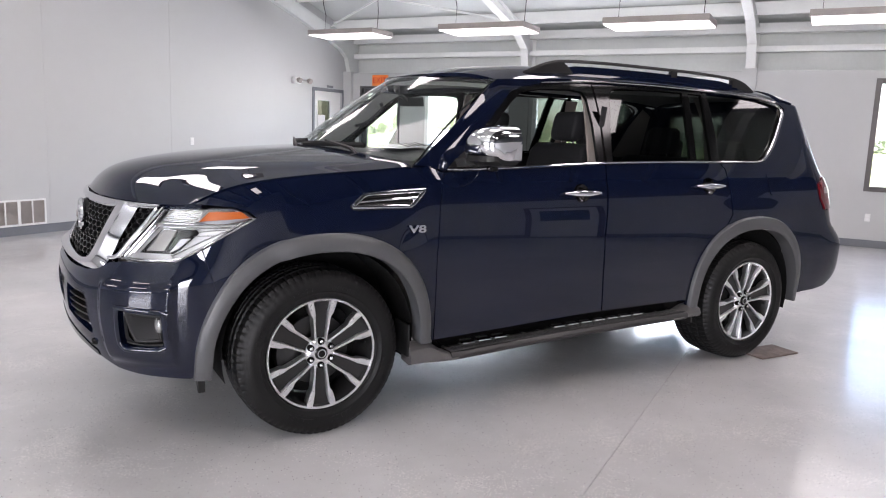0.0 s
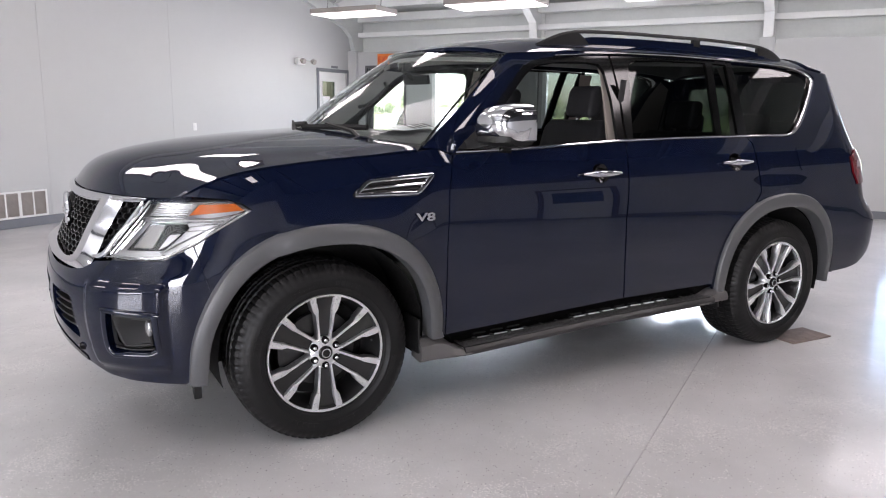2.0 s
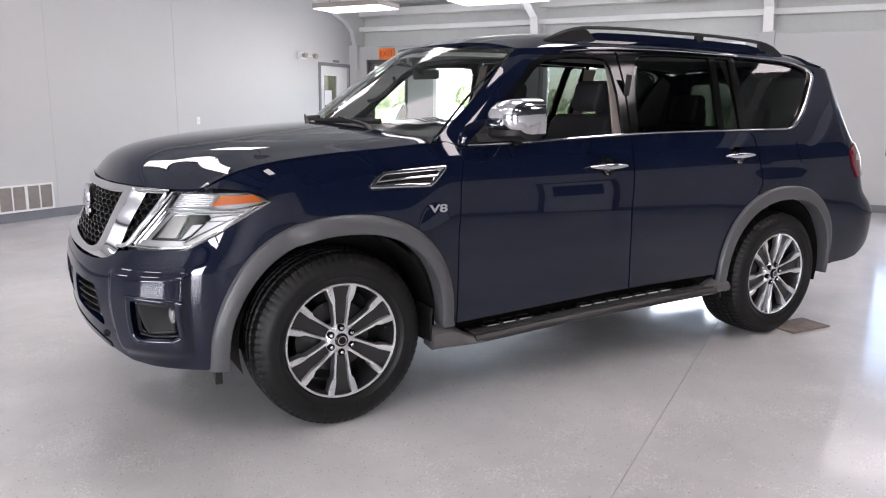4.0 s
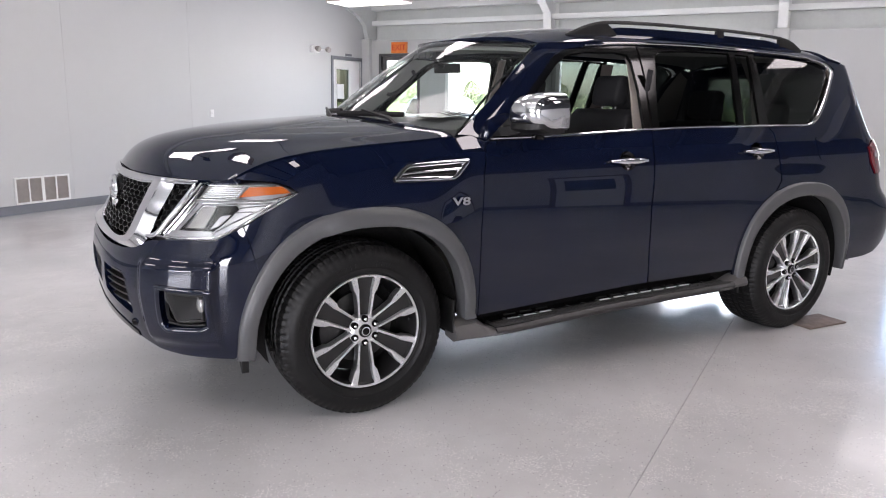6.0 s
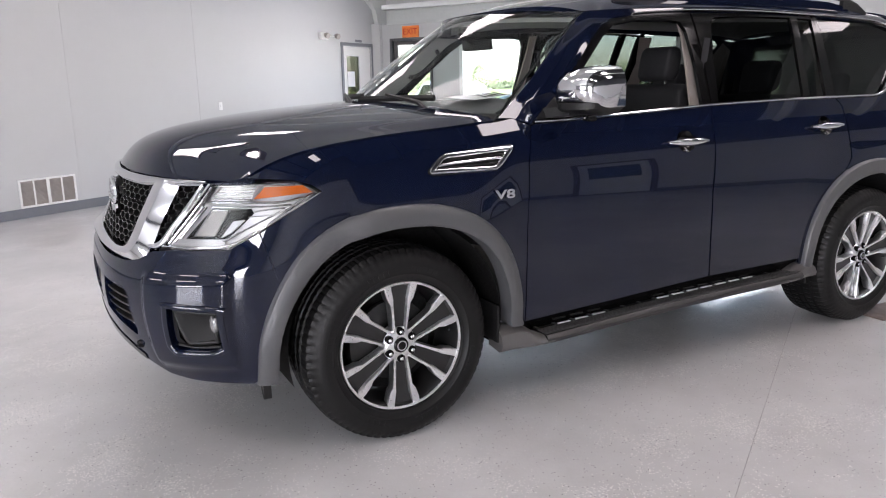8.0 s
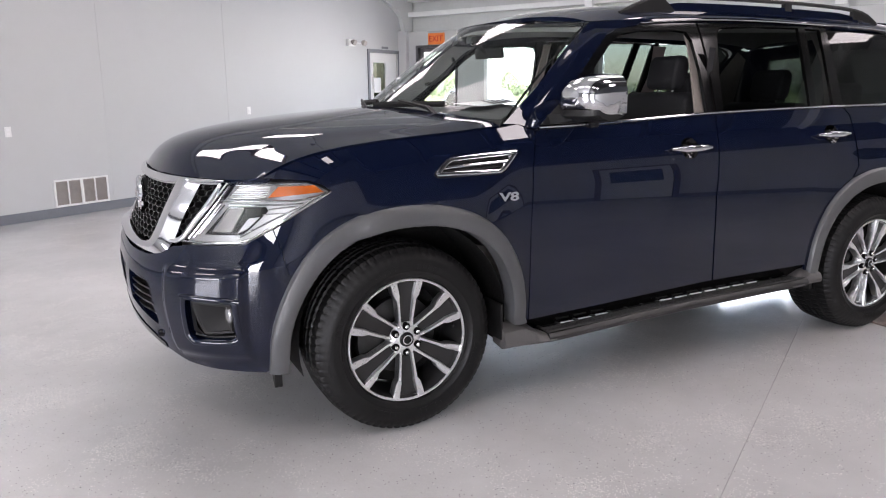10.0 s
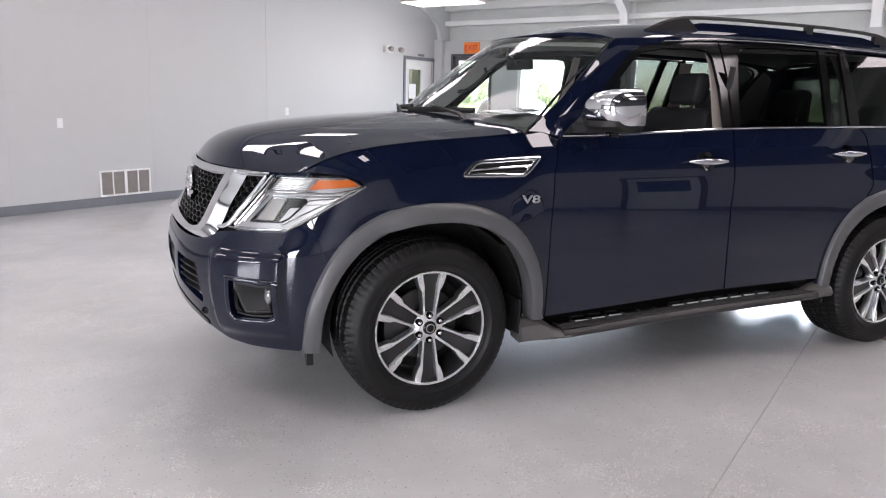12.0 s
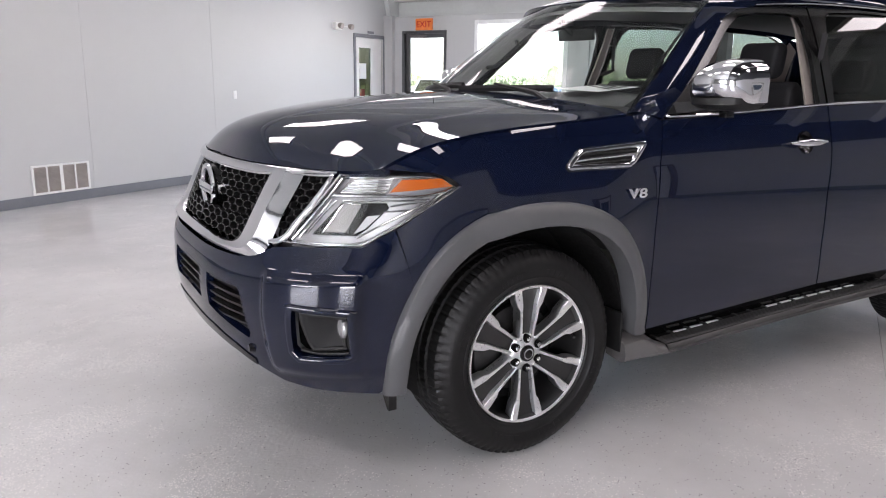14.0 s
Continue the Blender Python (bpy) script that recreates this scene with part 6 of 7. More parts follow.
# ---- mirrors, handles, vents ----
def mirror(k):
    s = -1 if k == 0 else 1
    root = put("wing_mirror", None, car, "chrome capped wing mirror")
    rows = [(0.925, 1.345, 1.415, 0.80, 0.93), (0.94, 1.336, 1.445, 0.77, 0.945), (0.97, 1.334, 1.483, 0.752, 0.955), (1.01, 1.334, 1.508, 0.748, 0.96), (1.07, 1.334, 1.519, 0.755, 0.965), (1.12, 1.334, 1.516, 0.772, 0.97), (1.155, 1.336, 1.505, 0.795, 0.972), (1.175, 1.34, 1.485, 0.825, 0.974), (1.187, 1.35, 1.45, 0.87, 0.976)]
    rows = [(0.925 + (y - 0.925) * 0.86, a, b, c, d) for y, a, b, c, d in rows]
    rings = []
    for y, z0, z1, xf, xb in rows:
        ring = []
        for q in range(0, 181, 15):
            a = radians(q)
            cz, hz = (z0 + z1) / 2, (z1 - z0) / 2
            ring.append((xb - (xb - xf) * abs(math.sin(a)) ** 0.62, s * y, cz - hz * math.copysign(abs(math.cos(a)) ** 0.7, math.cos(a))))
        rings.append(ring)
    loft("cap", rings[2:], M_CHROME, root, "bright chrome cap")
    loft("inner_shell", rings[:3], M_BLACK, root, "black plastic inner shell")
    rings = []
    for y, z0, z1, xf, xb in rows[:-1]:
        ring = [(xf + 0.012 + (xb - xf - 0.01) * f, s * (y - 0.002), z0 + 0.012 - 0.035 * math.sin(math.pi * min(max(f, 0.02), 0.98)) ** 0.5 * (1 if y > 0.935 else 0.5)) for f in np.linspace(0, 1, 7)]
        ring += [(xb - 0.002, s * (y - 0.002), z0 + 0.03), (xf + 0.014, s * (y - 0.002), z0 + 0.03)]
        rings.append(ring)
    loft("base", rings, M_BLACK, root, "black plastic underside")
    box("signal", 0.852, 0.9, *sorted((s * 1.02, s * 1.06)), 1.285, 1.32, M_GLOSSBLACK, root, bevel=0.008)
    bm = bmesh.new()
    add_loft(bm, [[(x + dx, s * y, z + dz) for dx, dz in ((-0.055, -0.022), (0.055, -0.022), (0.055, 0.018), (-0.055, 0.022))] for x, y, z in ((0.80, 0.86, 1.318), (0.82, 0.91, 1.322), (0.84, 0.96, 1.33), (0.85, 1.0, 1.338))])
    part("arm", bm, M_BLACK, root, "black plastic arm", True)
    bm = bmesh.new()
    ring = [(0.9785, s * y, z) for y, z in round_poly([(0.945, 1.36), (1.135, 1.36), (1.135, 1.48), (1.08, 1.505), (0.98, 1.48)], 0.03)]
    bm.faces.new([bm.verts.new(p) for p in ring])
    part("mirror_glass", bm, material("mirror", grey(0.9), 0.0, 1.0), root)
    both_poly = [(0.70, 1.296), (0.905, 1.30), (0.915, 1.40), (0.90, 1.44)]
    me = panel_mesh("sail", both_poly, side_at, M_BLACK, 0.04, 0.04, 0.01, 0.004, bool(k))
    put("sail", me, root, "black mirror sail")


mirror(0)
mirror(1)


def handle(k, x0, x1, z, parent):
    s = -1 if k == 0 else 1
    xm = (x0 + x1) / 2 + 0.005
    root = put("door_handle", None, parent, "chrome door handle")
    y = side_y(xm, z)
    cup = cup_line(xm, z)

    def cup_at(u, v):
        d = min(((u - xm) / 0.058) ** 2 + ((v - z) / 0.052) ** 2, 1.0)
        p = side_at(u, v)
        return Vector((p.x, p.y - 0.0035 + 0.03 * (1 - d ** 1.5), p.z))
    put("cup", panel_mesh("cup", cup, cup_at, M_GLOSSBLACK, 0.02, 0.02, 0.0, 0.0, bool(k)), root, "dark recessed cup")
    rings = []
    for f in np.linspace(0, 1, 13):
        x = x0 + (x1 - x0) * f
        hz = 0.0165 * (math.sin(math.pi * min(max(f, 0.03), 0.97)) ** 0.35) * (0.75 + 0.25 * rise(0, 0.4, f))
        yo = side_y(x, z) + 0.012 + 0.03 * math.sin(math.pi * min(max(f, 0.04), 0.96)) ** 0.6
        rings.append([(x, s * (yo + 0.009 * math.cos(a)), z + hz * math.sin(a)) for a in np.linspace(0, 2 * math.pi, 13)[:-1]])
    loft("grip", rings, M_CHROME, root, "bright chrome grip")
    box("key_cylinder" if k == 0 else "button", xm - 0.008, xm + 0.008, *sorted((s * (y + 0.0), s * (y + 0.008))), z - 0.05, z - 0.04, M_CHROME, root, bevel=0.003)
    return root


for k in (0, 1):
    handle(k, 1.432, 1.70, 1.16, front_doors[k])
    handle(k, 2.505, 2.775, 1.196, rear_doors[k])

vent_out = round_poly([(0.130, 1.108, 0.02), (0.205, 1.172, 0.03), (0.562, 1.190, 0.02), (0.468, 1.096, 0.03), (0.15, 1.09, 0.02)], 0.02)
fender_vents = [put("fender_vent", None, car, "chrome framed fender vent with black slots") for _ in (0, 1)]
vent_line = round_poly([(0.146, 1.106, 0.02), (0.213, 1.163, 0.03), (0.545, 1.181, 0.02), (0.463, 1.104, 0.03)], 0.022)
bead("frame", vent_line + vent_line[:2], side_at, 0.026, 0.016, M_CHROME, "chrome frame", fender_vents)
both("backing", vent_out, side_at, M_LINER, 0.04, 0.03, 0.0, 0.003, "", fender_vents)
bead("bar", [(0.172, 1.128), (0.25, 1.134), (0.36, 1.139), (0.505, 1.146)], side_at, 0.017, 0.012, M_CHROME, "chrome bar", fender_vents)
for dz in (0.018, -0.017):
    bead("slat", [(0.20 + dz, 1.133 + dz), (0.34 + dz, 1.138 + dz), (0.49 + dz * 1.2, 1.142 + dz)], side_at, 0.006, 0.006, M_BLACK, "", fender_vents)
for k, s in ((0, -1), (1, 1)):
    text_mesh("engine_badge", "V8", 0.072, 0.003, M_CHROME, car, pose(0.49, s * (side_y(0.46, 0.99) + 0.006), 0.992, 90, 0, 0 if k == 0 else 180) @ Matrix.Diagonal((1.22, 0.72, 1, 1)), "chrome engine letters on the fender", 0.0022)


# ---- roof rails and wipers ----
def roof_rail(k):
    s = -1 if k == 0 else 1
    root = put("roof_rail", None, car, "black roof rail on three feet")

    def base(x):
        return roof_at(x, 0.9).z - 0.006
    top = smooth_curve([(1.34, 1.842), (1.42, 1.876), (1.50, 1.905), (1.60, 1.926), (1.75, 1.936), (2.1, 1.943), (2.6, 1.943), (3.0, 1.934), (3.15, 1.924), (3.26, 1.902), (3.38, 1.845)])
    wide = smooth_curve([(1.34, 0.01), (1.5, 0.022), (1.7, 0.017), (2.2, 0.014), (3.1, 0.014), (3.38, 0.008)])
    xs = [1.345, 1.38, 1.42, 1.46, 1.5, 1.55, 1.6, 1.66, 1.72, 1.8, 1.95, 2.1, 2.3, 2.5, 2.7, 2.9, 3.05, 3.15, 3.22, 3.28, 3.33, 3.37]
    y0 = s * 0.62

    def ring(x, lo):
        w, t = wide(x), top(x)
        return [(x, y0 - w, lo), (x, y0 - w, t - 0.012), (x, y0 - w * 0.6, t - 0.002), (x, y0, t), (x, y0 + w * 0.6, t - 0.002), (x, y0 + w, t - 0.012), (x, y0 + w, lo)]
    loft("bar", [ring(x, max(base(x), top(x) - 0.019)) for x in xs], M_BLACK, root)
    low = [(x, base(x) - 0.01, min(base(x) + 0.042 * rise(1.4, 1.75, x) * (1 - rise(3.0, 3.3, x)), top(x) - 0.012)) for x in np.linspace(1.4, 3.32, 25)]
    loft("base_strip", [[(x, y0 - 0.016, a), (x, y0 - 0.012, b), (x, y0 + 0.012, b), (x, y0 + 0.016, a)] for x, a, b in low], M_PAINT, root, "dark blue strip below the rail")
    for a, b in ((1.36, 1.695), (2.53, 2.585), (3.13, 3.36)):
        seg = [x for x in np.linspace(a, b, 9)]
        rings = []
        for i, x in enumerate(seg):
            hi = top(x) - 0.01
            if a < 1.4:
                hi = min(hi, base(x) + (top(x) - base(x)) * 1.0 * (1 - rise(1.60, 1.70, x)) + 0.004)
            if a > 3:
                hi = min(hi, base(x) + (top(x) - base(x)) * rise(3.07, 3.15, x) + 0.004)
            w = wide(x) * 0.95
            rings.append([(x, y0 - w, base(x) - 0.01), (x, y0 - w, hi), (x, y0 + w, hi), (x, y0 + w, base(x) - 0.01)])
        loft("foot", rings, M_BLACK, root, smooth=False)


roof_rail(0)
roof_rail(1)


def wiper(y0, y1):
    root = put("wiper", None, car, "black windscreen wiper")

    def on(v, h, lift=0.02):
        p = screen_at(v, h)
        return p + Vector((-0.55, 0, 0.83)) * lift
    pts = [on(y0 + (y1 - y0) * f, 0.07 + 0.03 * f, 0.02) for f in np.linspace(0, 1, 8)]
    tube("blade", pts, 0.010, M_BLACK, root, n=6, flat=1.6)
    tube("arm", [on(y0 + (y1 - y0) * 1.05, -0.01, 0.02), on(y0 + (y1 - y0) * 0.9, 0.04, 0.035), on(y0 + (y1 - y0) * 0.45, 0.09, 0.04)], [0.014, 0.012, 0.007], M_BLACK, root, n=7)
    tube("pivot", [on(y0 + (y1 - y0) * 1.05, -0.06, -0.01), on(y0 + (y1 - y0) * 1.05, -0.02, 0.022)], 0.014, M_BLACK, root, n=12)


wiper(-0.75, 0.05)
wiper(0.05, 0.62)

# ---- headlight inside ----
both("inner_bezel", [(40.6, 0.88), (59, 0.882), (62.5, 0.898), (66, 0.915), (78, 1.022), (80.5, 1.052), (66, 1.040), (50.5, 1.04), (44.3, 0.955)], front_at, M_SILVER, 2, 0.02, 0.0, -0.026, "silver bezel", headlights)
both("lower_bezel", [(41.0, 0.879), (58.5, 0.881), (60.5, 0.892), (58.0, 0.904), (43.2, 0.902)], front_at, M_SILVER, 2, 0.02, 0.01, -0.01, "", headlights)
for line, w in (([(41.4, 0.885), (45.0, 0.955), (48.6, 1.028), (51.5, 1.092)], 0.011), ([(43.3, 0.893), (46.6, 0.955), (50.0, 1.024)], 0.008), ([(44.9, 0.905), (48.0, 0.965), (51.3, 1.022)], 0.005),
                ([(50.2, 1.036), (58, 1.038), (66, 1.037), (74, 1.036), (79.8, 1.049)], 0.009), ([(52.0, 1.047), (58, 1.048), (64.5, 1.046)], 0.005), ([(53.2, 1.021), (60, 1.023), (68, 1.022), (76.5, 1.025)], 0.007),
                ([(42.5, 0.880), (52, 0.878), (61.5, 0.884), (66.0, 0.914), (72, 0.964), (79, 1.04), (82.5, 1.062)], 0.010), ([(59.6, 0.9), (62.0, 0.918), (69, 0.968), (76, 1.016)], 0.007),
                ([(66.5, 1.004), (70, 1.010), (75.0, 1.014)], 0.006), ([(65.0, 0.986), (68, 0.988), (72.0, 0.99)], 0.005), ([(53.6, 1.096), (60, 1.098), (68.0, 1.099), (77, 1.099)], 0.006)):
    bead("bezel_bar", line, front_at, w, w * 0.8, M_DARKCHROME, "", headlights, -0.010)
both("projector_box", [(46.4, 0.908), (59.5, 0.908), (61.8, 0.93), (66.3, 1.0), (65.2, 1.016), (52.6, 1.016)], front_at, M_GLOSSBLACK, 2, 0.02, 0.006, -0.018, "dark glossy projector housing", headlights)
for poly, mat, nm in ((round_poly([(50.0, 0.918, 0.3), (56.4, 0.918, 0.3), (58.6, 1.008, 0.3), (53.8, 1.008, 0.3)], 0.004), M_LAMPGREY, "low_beam_lens"), (round_poly([(58.6, 0.914), (61.2, 0.930), (64.3, 0.976), (61.0, 0.972)], 0.004), M_SILVER, "high_beam_reflector")):
    both(nm, poly, front_at, mat, 1, 0.01, 0.01, -0.006, "glossy grey projector lens", headlights)
bead("lens_frame", [(50.0, 0.917), (51.9, 0.963), (53.8, 1.009), (58.6, 1.009)], front_at, 0.005, 0.004, M_CHROME, "", headlights, -0.006)
for j in range(6):
    z = 1.052 + j * 0.0085
    a0, a1 = 52.0 + j * 0.7, 64.5 + j * 0.25
    both("reflector_rib", [(a0, z), (a1, z), (a1 + 0.2, z + 0.0045), (a0 + 0.3, z + 0.0045)], front_at, M_CHROME, 3, 0.02, 0.008, -0.012, "", headlights)
both("reflector", [(51.0, 1.046), (64.8, 1.046), (67.5, 1.098), (53.8, 1.098)], front_at, M_LAMPGREY, 3, 0.02, 0.0, -0.02, "", headlights)
for k, s in ((0, 1), (1, -1)):
    both_line = [front_at(a, z) for a, z in ((39.2, 0.874), (50, 0.871), (62, 0.876), (65.6, 0.907), (69.4, 0.935), (76.6, 1.002), (83.6, 1.064))]
    pts = [Vector((p.x - 0.002, s * p.y, p.z)) for p in both_line]
    tube("lens_edge", pts, 0.004, M_CHROME, headlights[k], n=6)
    pts = [front_at(a, z) for a, z in ((39.4, 0.874), (43.9, 0.958), (47.9, 1.035), (51.3, 1.103))]
    tube("lens_edge", [Vector((p.x - 0.002, s * p.y, p.z)) for p in pts], 0.005, M_CHROME, headlights[k], n=6)

# ---- fog lamps ----
fogs = [put("fog_lamp", None, car, "round fog lamp in a black recess") for _ in (0, 1)]
fog_rim = round_poly([(49.2, 0.652, 1), (61.4, 0.640, 1), (61.2, 0.530, 1), (52.0, 0.522, 1)], 0.008)


def fog_at(u, v):
    """The cone of the lamp: the deeper, the nearer to its lens."""
    p = front_at(u, v)
    d = min(math.hypot((u - 59.6) / 9.0, (v - 0.598) / 0.1), 1.0)
    return p + Vector((0.055 * (1 - d) + 0.006, 0, 0))


both("reflector", fog_rim, fog_at, M_FOGCONE, 1.0, 0.01, 0.0, 0.0, "dark cone", fogs)
bead("bezel", fog_rim + fog_rim[:2], front_at, 0.014, 0.006, M_BLACK, "black bezel", fogs, -0.008)
bead("bezel_lip", [(48.6, 0.516), (54, 0.506), (61.8, 0.51)], front_at, 0.012, 0.008, M_BLACK, "", fogs, -0.012)
for k, s in ((0, 1), (1, -1)):
    c = front_at(60.2, 0.6)
    bm = bmesh.new()
    bmesh.ops.create_uvsphere(bm, u_segments=20, v_segments=12, radius=0.036)
    for v in bm.verts:
        v.co = Vector((c.x + 0.018 + v.co.x * 0.5, s * (c.y + 0.02) + v.co.y, c.z + v.co.z * 1.15))
    part("bulb_lens", bm, material("fog_glass", grey(0.3), 0.05, 0.5, 1.0), fogs[k], "clear round lens", True)
both("skid_trim", [(0, 0.47), (12, 0.462), (22, 0.437), (29, 0.405), (29.5, 0.43), (22, 0.47), (12, 0.50), (0, 0.51)], front_at, M_GLOSSBLACK, 2, 0.02, 0.01, 0.004, "", (bumper, bumper))
for s in (1, -1):
    c = front_at(29.5, 0.475)
    tube("tow_cap", [Vector((c.x + 0.01, s * c.y, c.z)), Vector((c.x - 0.012, s * c.y, c.z))], [0.018, 0.014], M_GLOSSBLACK, bumper, n=12)

# ---- inside of the cabin ----
def seat(x, y, wide, back_top, bench=False):
    root = put("seat", None, car, "dark cloth seat with a headrest")
    w = wide / 2

    def ring(pts, y1, inset):
        cx, cz = sum(p[0] for p in pts) / len(pts), sum(p[1] for p in pts) / len(pts)
        return [(cx + (px - cx) * inset, y1, cz + (pz - cz) * inset) for px, pz in pts]
    back = round_poly([(x + 0.42, 0.72), (x + 0.52, 0.70), (x + 0.74, back_top), (x + 0.62, back_top + 0.01)], 0.06)
    cushion = round_poly([(x - 0.05, 0.74), (x + 0.5, 0.68), (x + 0.52, 0.82), (x - 0.03, 0.9)], 0.06)
    for nm, prof in (("backrest", back), ("cushion", cushion)):
        loft(nm, [ring(prof, y + q * w, i) for q, i in ((-1, 0.8), (-0.96, 0.93), (-0.85, 1.0), (0, 1.0), (0.85, 1.0), (0.96, 0.93), (1, 0.8))], M_CLOTH, root)
    for yy in ((-0.5 * w, 0.5 * w) if bench else (0.0,)):
        head = round_poly([(x + 0.64, back_top + 0.02), (x + 0.75, back_top + 0.02), (x + 0.78, back_top + 0.2), (x + 0.68, back_top + 0.21)], 0.05)
        loft("headrest", [ring(head, y + yy + q * 0.115, i) for q, i in ((-1, 0.7), (-0.93, 0.9), (-0.8, 1.0), (0, 1.0), (0.8, 1.0), (0.93, 0.9), (1, 0.7))], M_CLOTH, root)
        for q in (-0.06, 0.06):
            tube("post", [(x + 0.70, y + yy + q, back_top - 0.02), (x + 0.71, y + yy + q, back_top + 0.06)], 0.007, M_SATIN, root, n=6)


seat(1.16, -0.42, 0.54, 1.43)
seat(1.16, 0.43, 0.54, 1.43)
seat(2.05, -0.38, 0.62, 1.36)
seat(2.05, 0.38, 0.62, 1.36)
seat(2.85, 0.0, 1.2, 1.28, True)

dash_prof = [(0.24, 1.27), (0.36, 1.345), (0.55, 1.372), (0.74, 1.368), (0.84, 1.325), (0.87, 1.12), (0.80, 0.98), (0.74, 0.72), (0.45, 0.7), (0.22, 0.9)]
rings = []
for q in np.linspace(-1, 1, 15):
    fwd = 0.20 * (q * q)
    rings.append([(px + (fwd if px < 0.5 else fwd * 0.3), q * 0.80, pz - (0.015 if abs(q) > 0.95 else 0) + (0.02 * math.exp(-((q + 0.5) / 0.2) ** 2) if 0.6 < px < 0.9 and pz > 1.2 else 0)) for px, pz in dash_prof])
loft("dashboard", rings, M_DASH, car, "dark moulded dashboard")


def steering_wheel():
    root = put("steering_wheel", None, car, "black leather steering wheel")
    m = pose(1.04, -0.42, 1.12, 0, 62, 0)
    bm = bmesh.new()
    pts = [m @ Vector((0.185 * math.cos(a), 0.185 * math.sin(a), 0)) for a in np.linspace(0, 2 * math.pi, 37)]
    rings = []
    for i, p in enumerate(pts):
        e = (p - m.translation).normalized()
        nz = m.to_3x3() @ Vector((0, 0, 1))
        rings.append([p + e * 0.015 * math.cos(b) + nz * 0.015 * math.sin(b) for b in np.linspace(0, 2 * math.pi, 9)[:-1]])
    add_loft(bm, rings, caps=False)
    part("rim", bm, M_BLACK, root, smooth=True)
    for e in ((0.17, 0), (-0.05, 0.175), (-0.05, -0.175)):
        tube("spoke", [m @ Vector((0, 0, -0.02)), m @ Vector((e[0], e[1], 0))], 0.018, M_BLACK, root)
    tube("boss", [m @ Vector((0, 0, -0.08)), m @ Vector((0, 0, 0.0))], [0.06, 0.075], M_BLACK, root, n=16)


steering_wheel()
for s in (-1, 1):
    for nm, pts in (("a_pillar_handle", [(0.90, 0.76, 1.50), (0.92, 0.71, 1.505), (0.96, 0.68, 1.53), (1.01, 0.665, 1.575), (1.06, 0.66, 1.63), (1.06, 0.69, 1.66)]),
                    ("b_pillar_handle", [(1.82, 0.79, 1.475), (1.85, 0.75, 1.485), (1.873, 0.72, 1.505), (1.868, 0.72, 1.58), (1.861, 0.71, 1.66), (1.82, 0.72, 1.665), (1.80, 0.75, 1.655)])):
        if s == 1:
            tube("grab_handle", [(x, s * y, z) for x, y, z in pts], 0.013, M_CLOTH, car, "dark grab handle on the pillar", n=8)
both("a_pillar_trim", [(0.56, 1.33), (0.75, 1.475), (0.95, 1.64), (1.07, 1.745), (1.25, 1.74), (1.16, 1.70), (0.9, 1.455), (0.73, 1.32)], side_at, M_PILLAR, 0.06, 0.06, 0.0, -0.014, "grey pillar trim")
sheet("a_pillar_trim", [(-0.97, 0.02), (-0.965, 0.95), (-0.89, 0.95), (-0.87, 0.9), (-0.91, 0.3), (-0.92, 0.02)], screen_at, M_PILLAR, 0.05, 0.08, 0.0, -0.006, "grey pillar trim")
sheet("roof_header", [(-0.9, 0.985), (0.95, 0.985), (0.95, 0.93), (-0.86, 0.93)], screen_at, M_PILLAR, 0.1, 0.05, 0.0, -0.03, "grey roof header trim")
both("b_pillar_trim", [(1.70, 1.30), (1.76, 1.32), (1.80, 1.55), (1.80, 1.79), (1.745, 1.78), (1.75, 1.70), (1.735, 1.55)], side_at, M_TRIM, 0.06, 0.06, 0.012, -0.05, "beige pillar trim")
both("c_pillar_trim", [(2.70, 1.33), (2.84, 1.34), (2.86, 1.6), (2.84, 1.79), (2.72, 1.79), (2.76, 1.6)], side_at, M_TRIM, 0.06, 0.06, 0.0, -0.05, "beige pillar trim")
both("d_pillar_trim", [(3.40, 1.33), (3.75, 1.33), (3.72, 1.7), (3.60, 1.76), (3.5, 1.6)], side_at, M_TRIM, 0.06, 0.06, 0.0, -0.05, "beige pillar trim")
both("door_card", [(0.68, 1.30), (1.76, 1.325), (1.74, 0.5), (0.64, 0.46)], side_at, M_CLOTH, 0.08, 0.08, 0.0, -0.085, "dark door lining", front_doors)
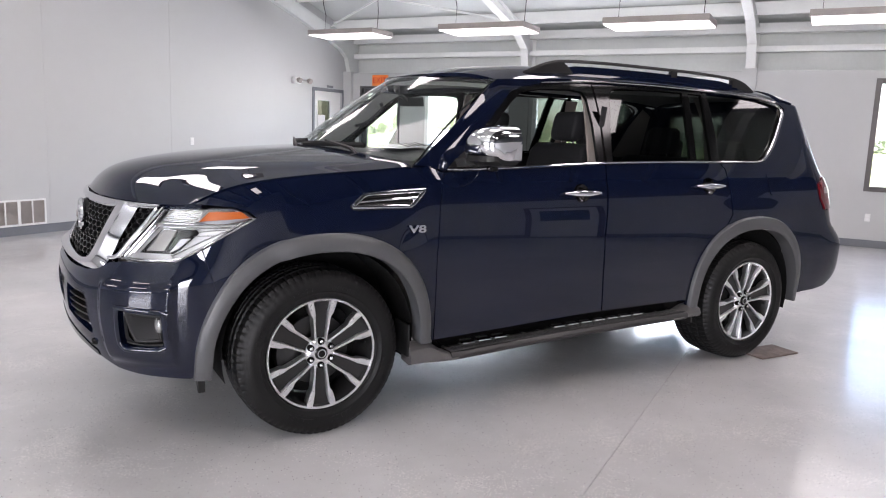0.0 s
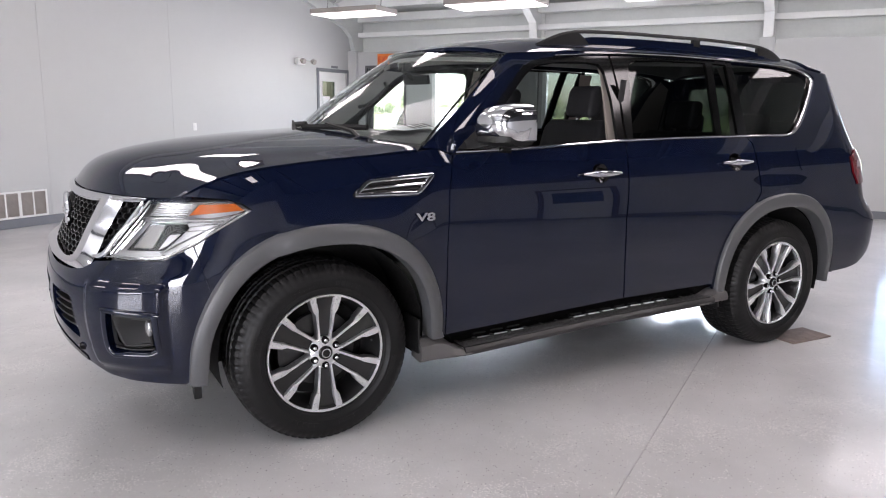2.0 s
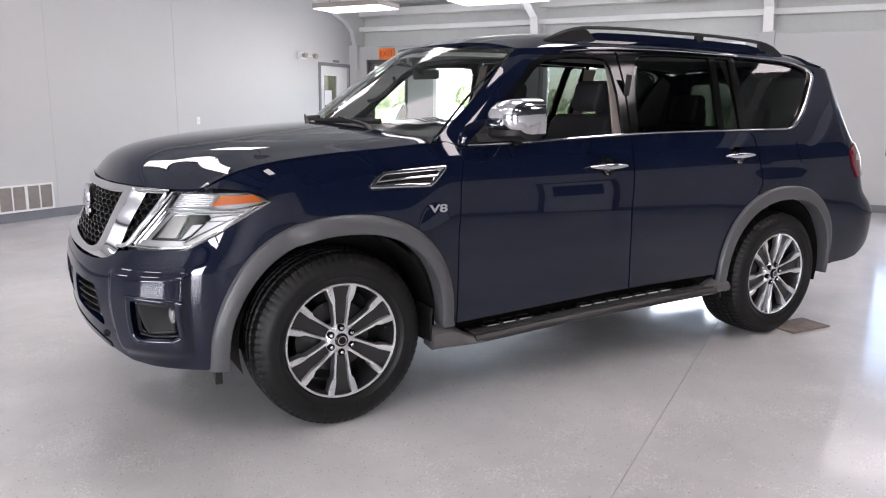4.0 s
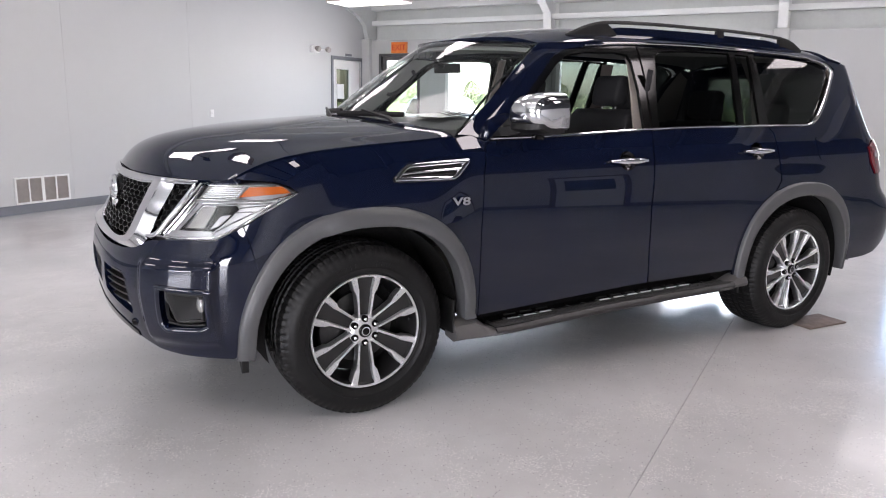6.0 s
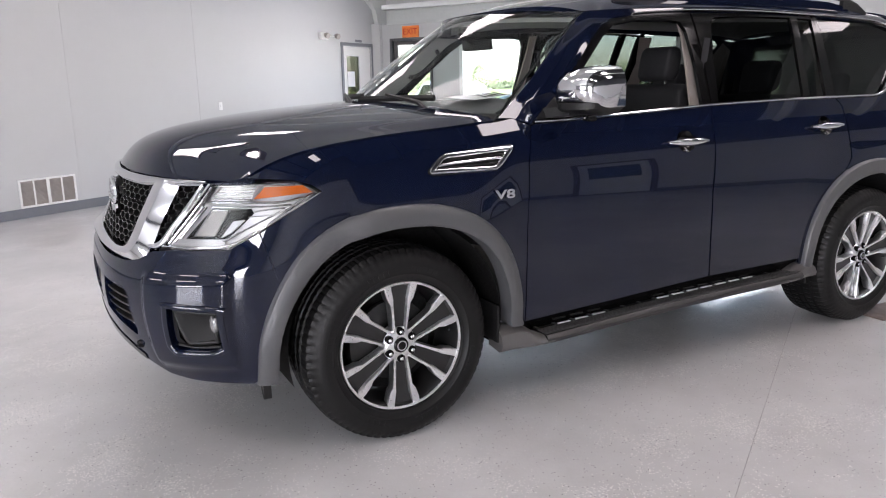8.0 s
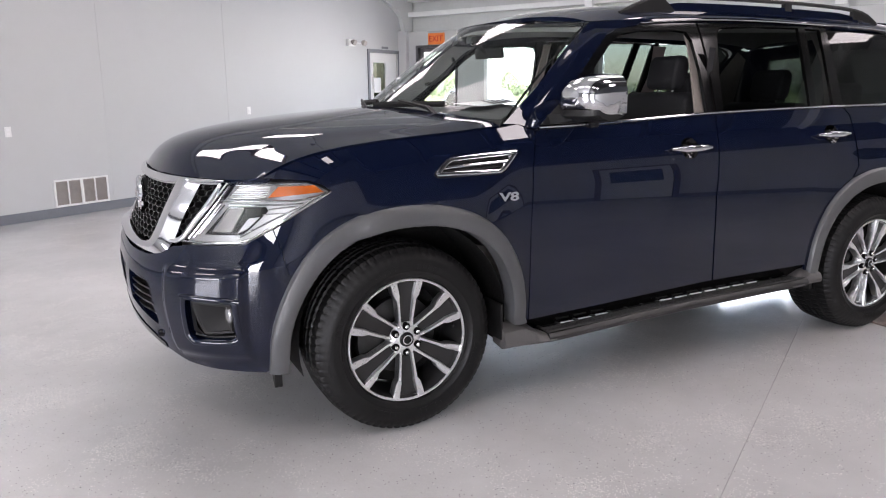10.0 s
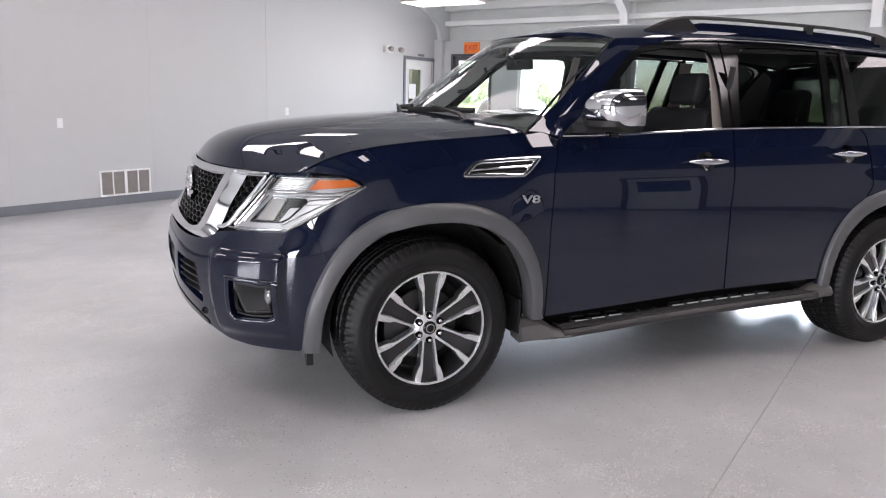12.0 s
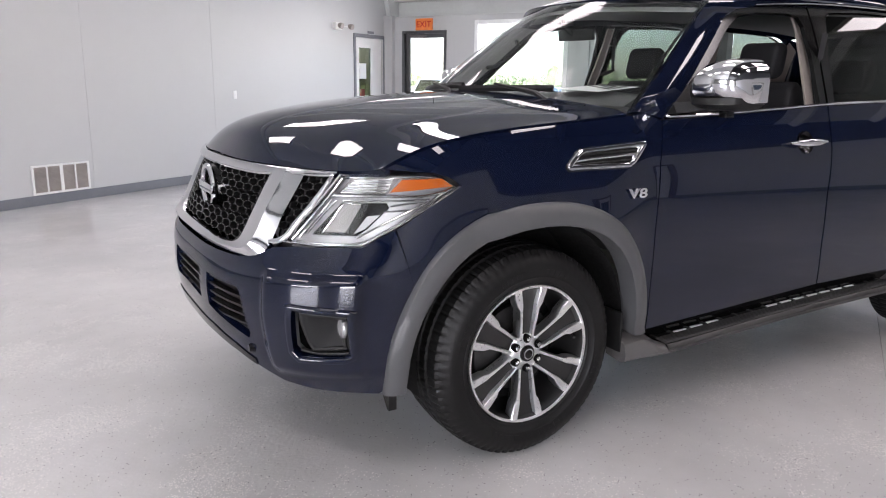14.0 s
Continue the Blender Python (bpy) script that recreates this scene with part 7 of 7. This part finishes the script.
both("door_card", [(1.80, 1.325), (2.78, 1.34), (2.8, 0.98), (2.6, 0.85), (2.48, 0.52), (1.79, 0.5)], side_at, M_CLOTH, 0.08, 0.08, 0.0, -0.085, "dark door lining", rear_doors)
both("cargo_trim", [(2.82, 1.34), (3.75, 1.34), (3.75, 0.95), (2.9, 1.0)], side_at, M_CLOTH, 0.08, 0.08, 0.0, -0.085, "dark cargo lining")
for k, s in ((0, -1), (1, 1)):
    pts = [(1.82, s * 0.80, 1.66), (1.8, s * 0.79, 1.45), (1.78, s * 0.83, 1.2), (1.75, s * 0.85, 0.9)]
    tube("seat_belt", pts, 0.022, M_CLOTH, car, "dark seat belt", n=6, flat=0.15, up=(0, 1, 0))
rvm = put("rear_view_mirror", None, car, "black rear-view mirror on the windscreen")
box("housing", -0.012, 0.012, -0.11, 0.11, -0.028, 0.028, M_BLACK, rvm, bevel=0.01, m=pose(0.93, -0.02, 1.655, 0, -8, 12))
tube("stem", [(0.92, 0, 1.66), (0.83, 0, 1.72)], 0.012, M_BLACK, rvm)
box("sensor_cover", 0.84, 0.90, -0.035, 0.035, 1.70, 1.75, M_BLACK, rvm, bevel=0.015)
sheet_ob = put("dash_paper", None, car, "white printed sheet lying on the dashboard")
bm = bmesh.new()
add_prism(bm, [(0.52, -0.68), (0.50, -0.42), (0.72, -0.40), (0.74, -0.68)], lambda u, v, d: (u, v, 1.377 + d + 0.10 * max(u - 0.53, 0) + 0.02 * math.sin(9 * v)), 0.001)
part("sheet", bm, M_PAPER, sheet_ob)
for i in range(4):
    bm = bmesh.new()
    add_prism(bm, [(0.585 + 0.03 * i, -0.665), (0.585 + 0.03 * i, -0.53 - 0.02 * (i % 2)), (0.602 + 0.03 * i, -0.53 - 0.02 * (i % 2)), (0.602 + 0.03 * i, -0.665)], lambda u, v, d: (u, v, 1.3785 + d + 0.10 * max(u - 0.53, 0) + 0.02 * math.sin(9 * v)), 0.001)
    part("printed_bar", bm, M_INK, sheet_ob)
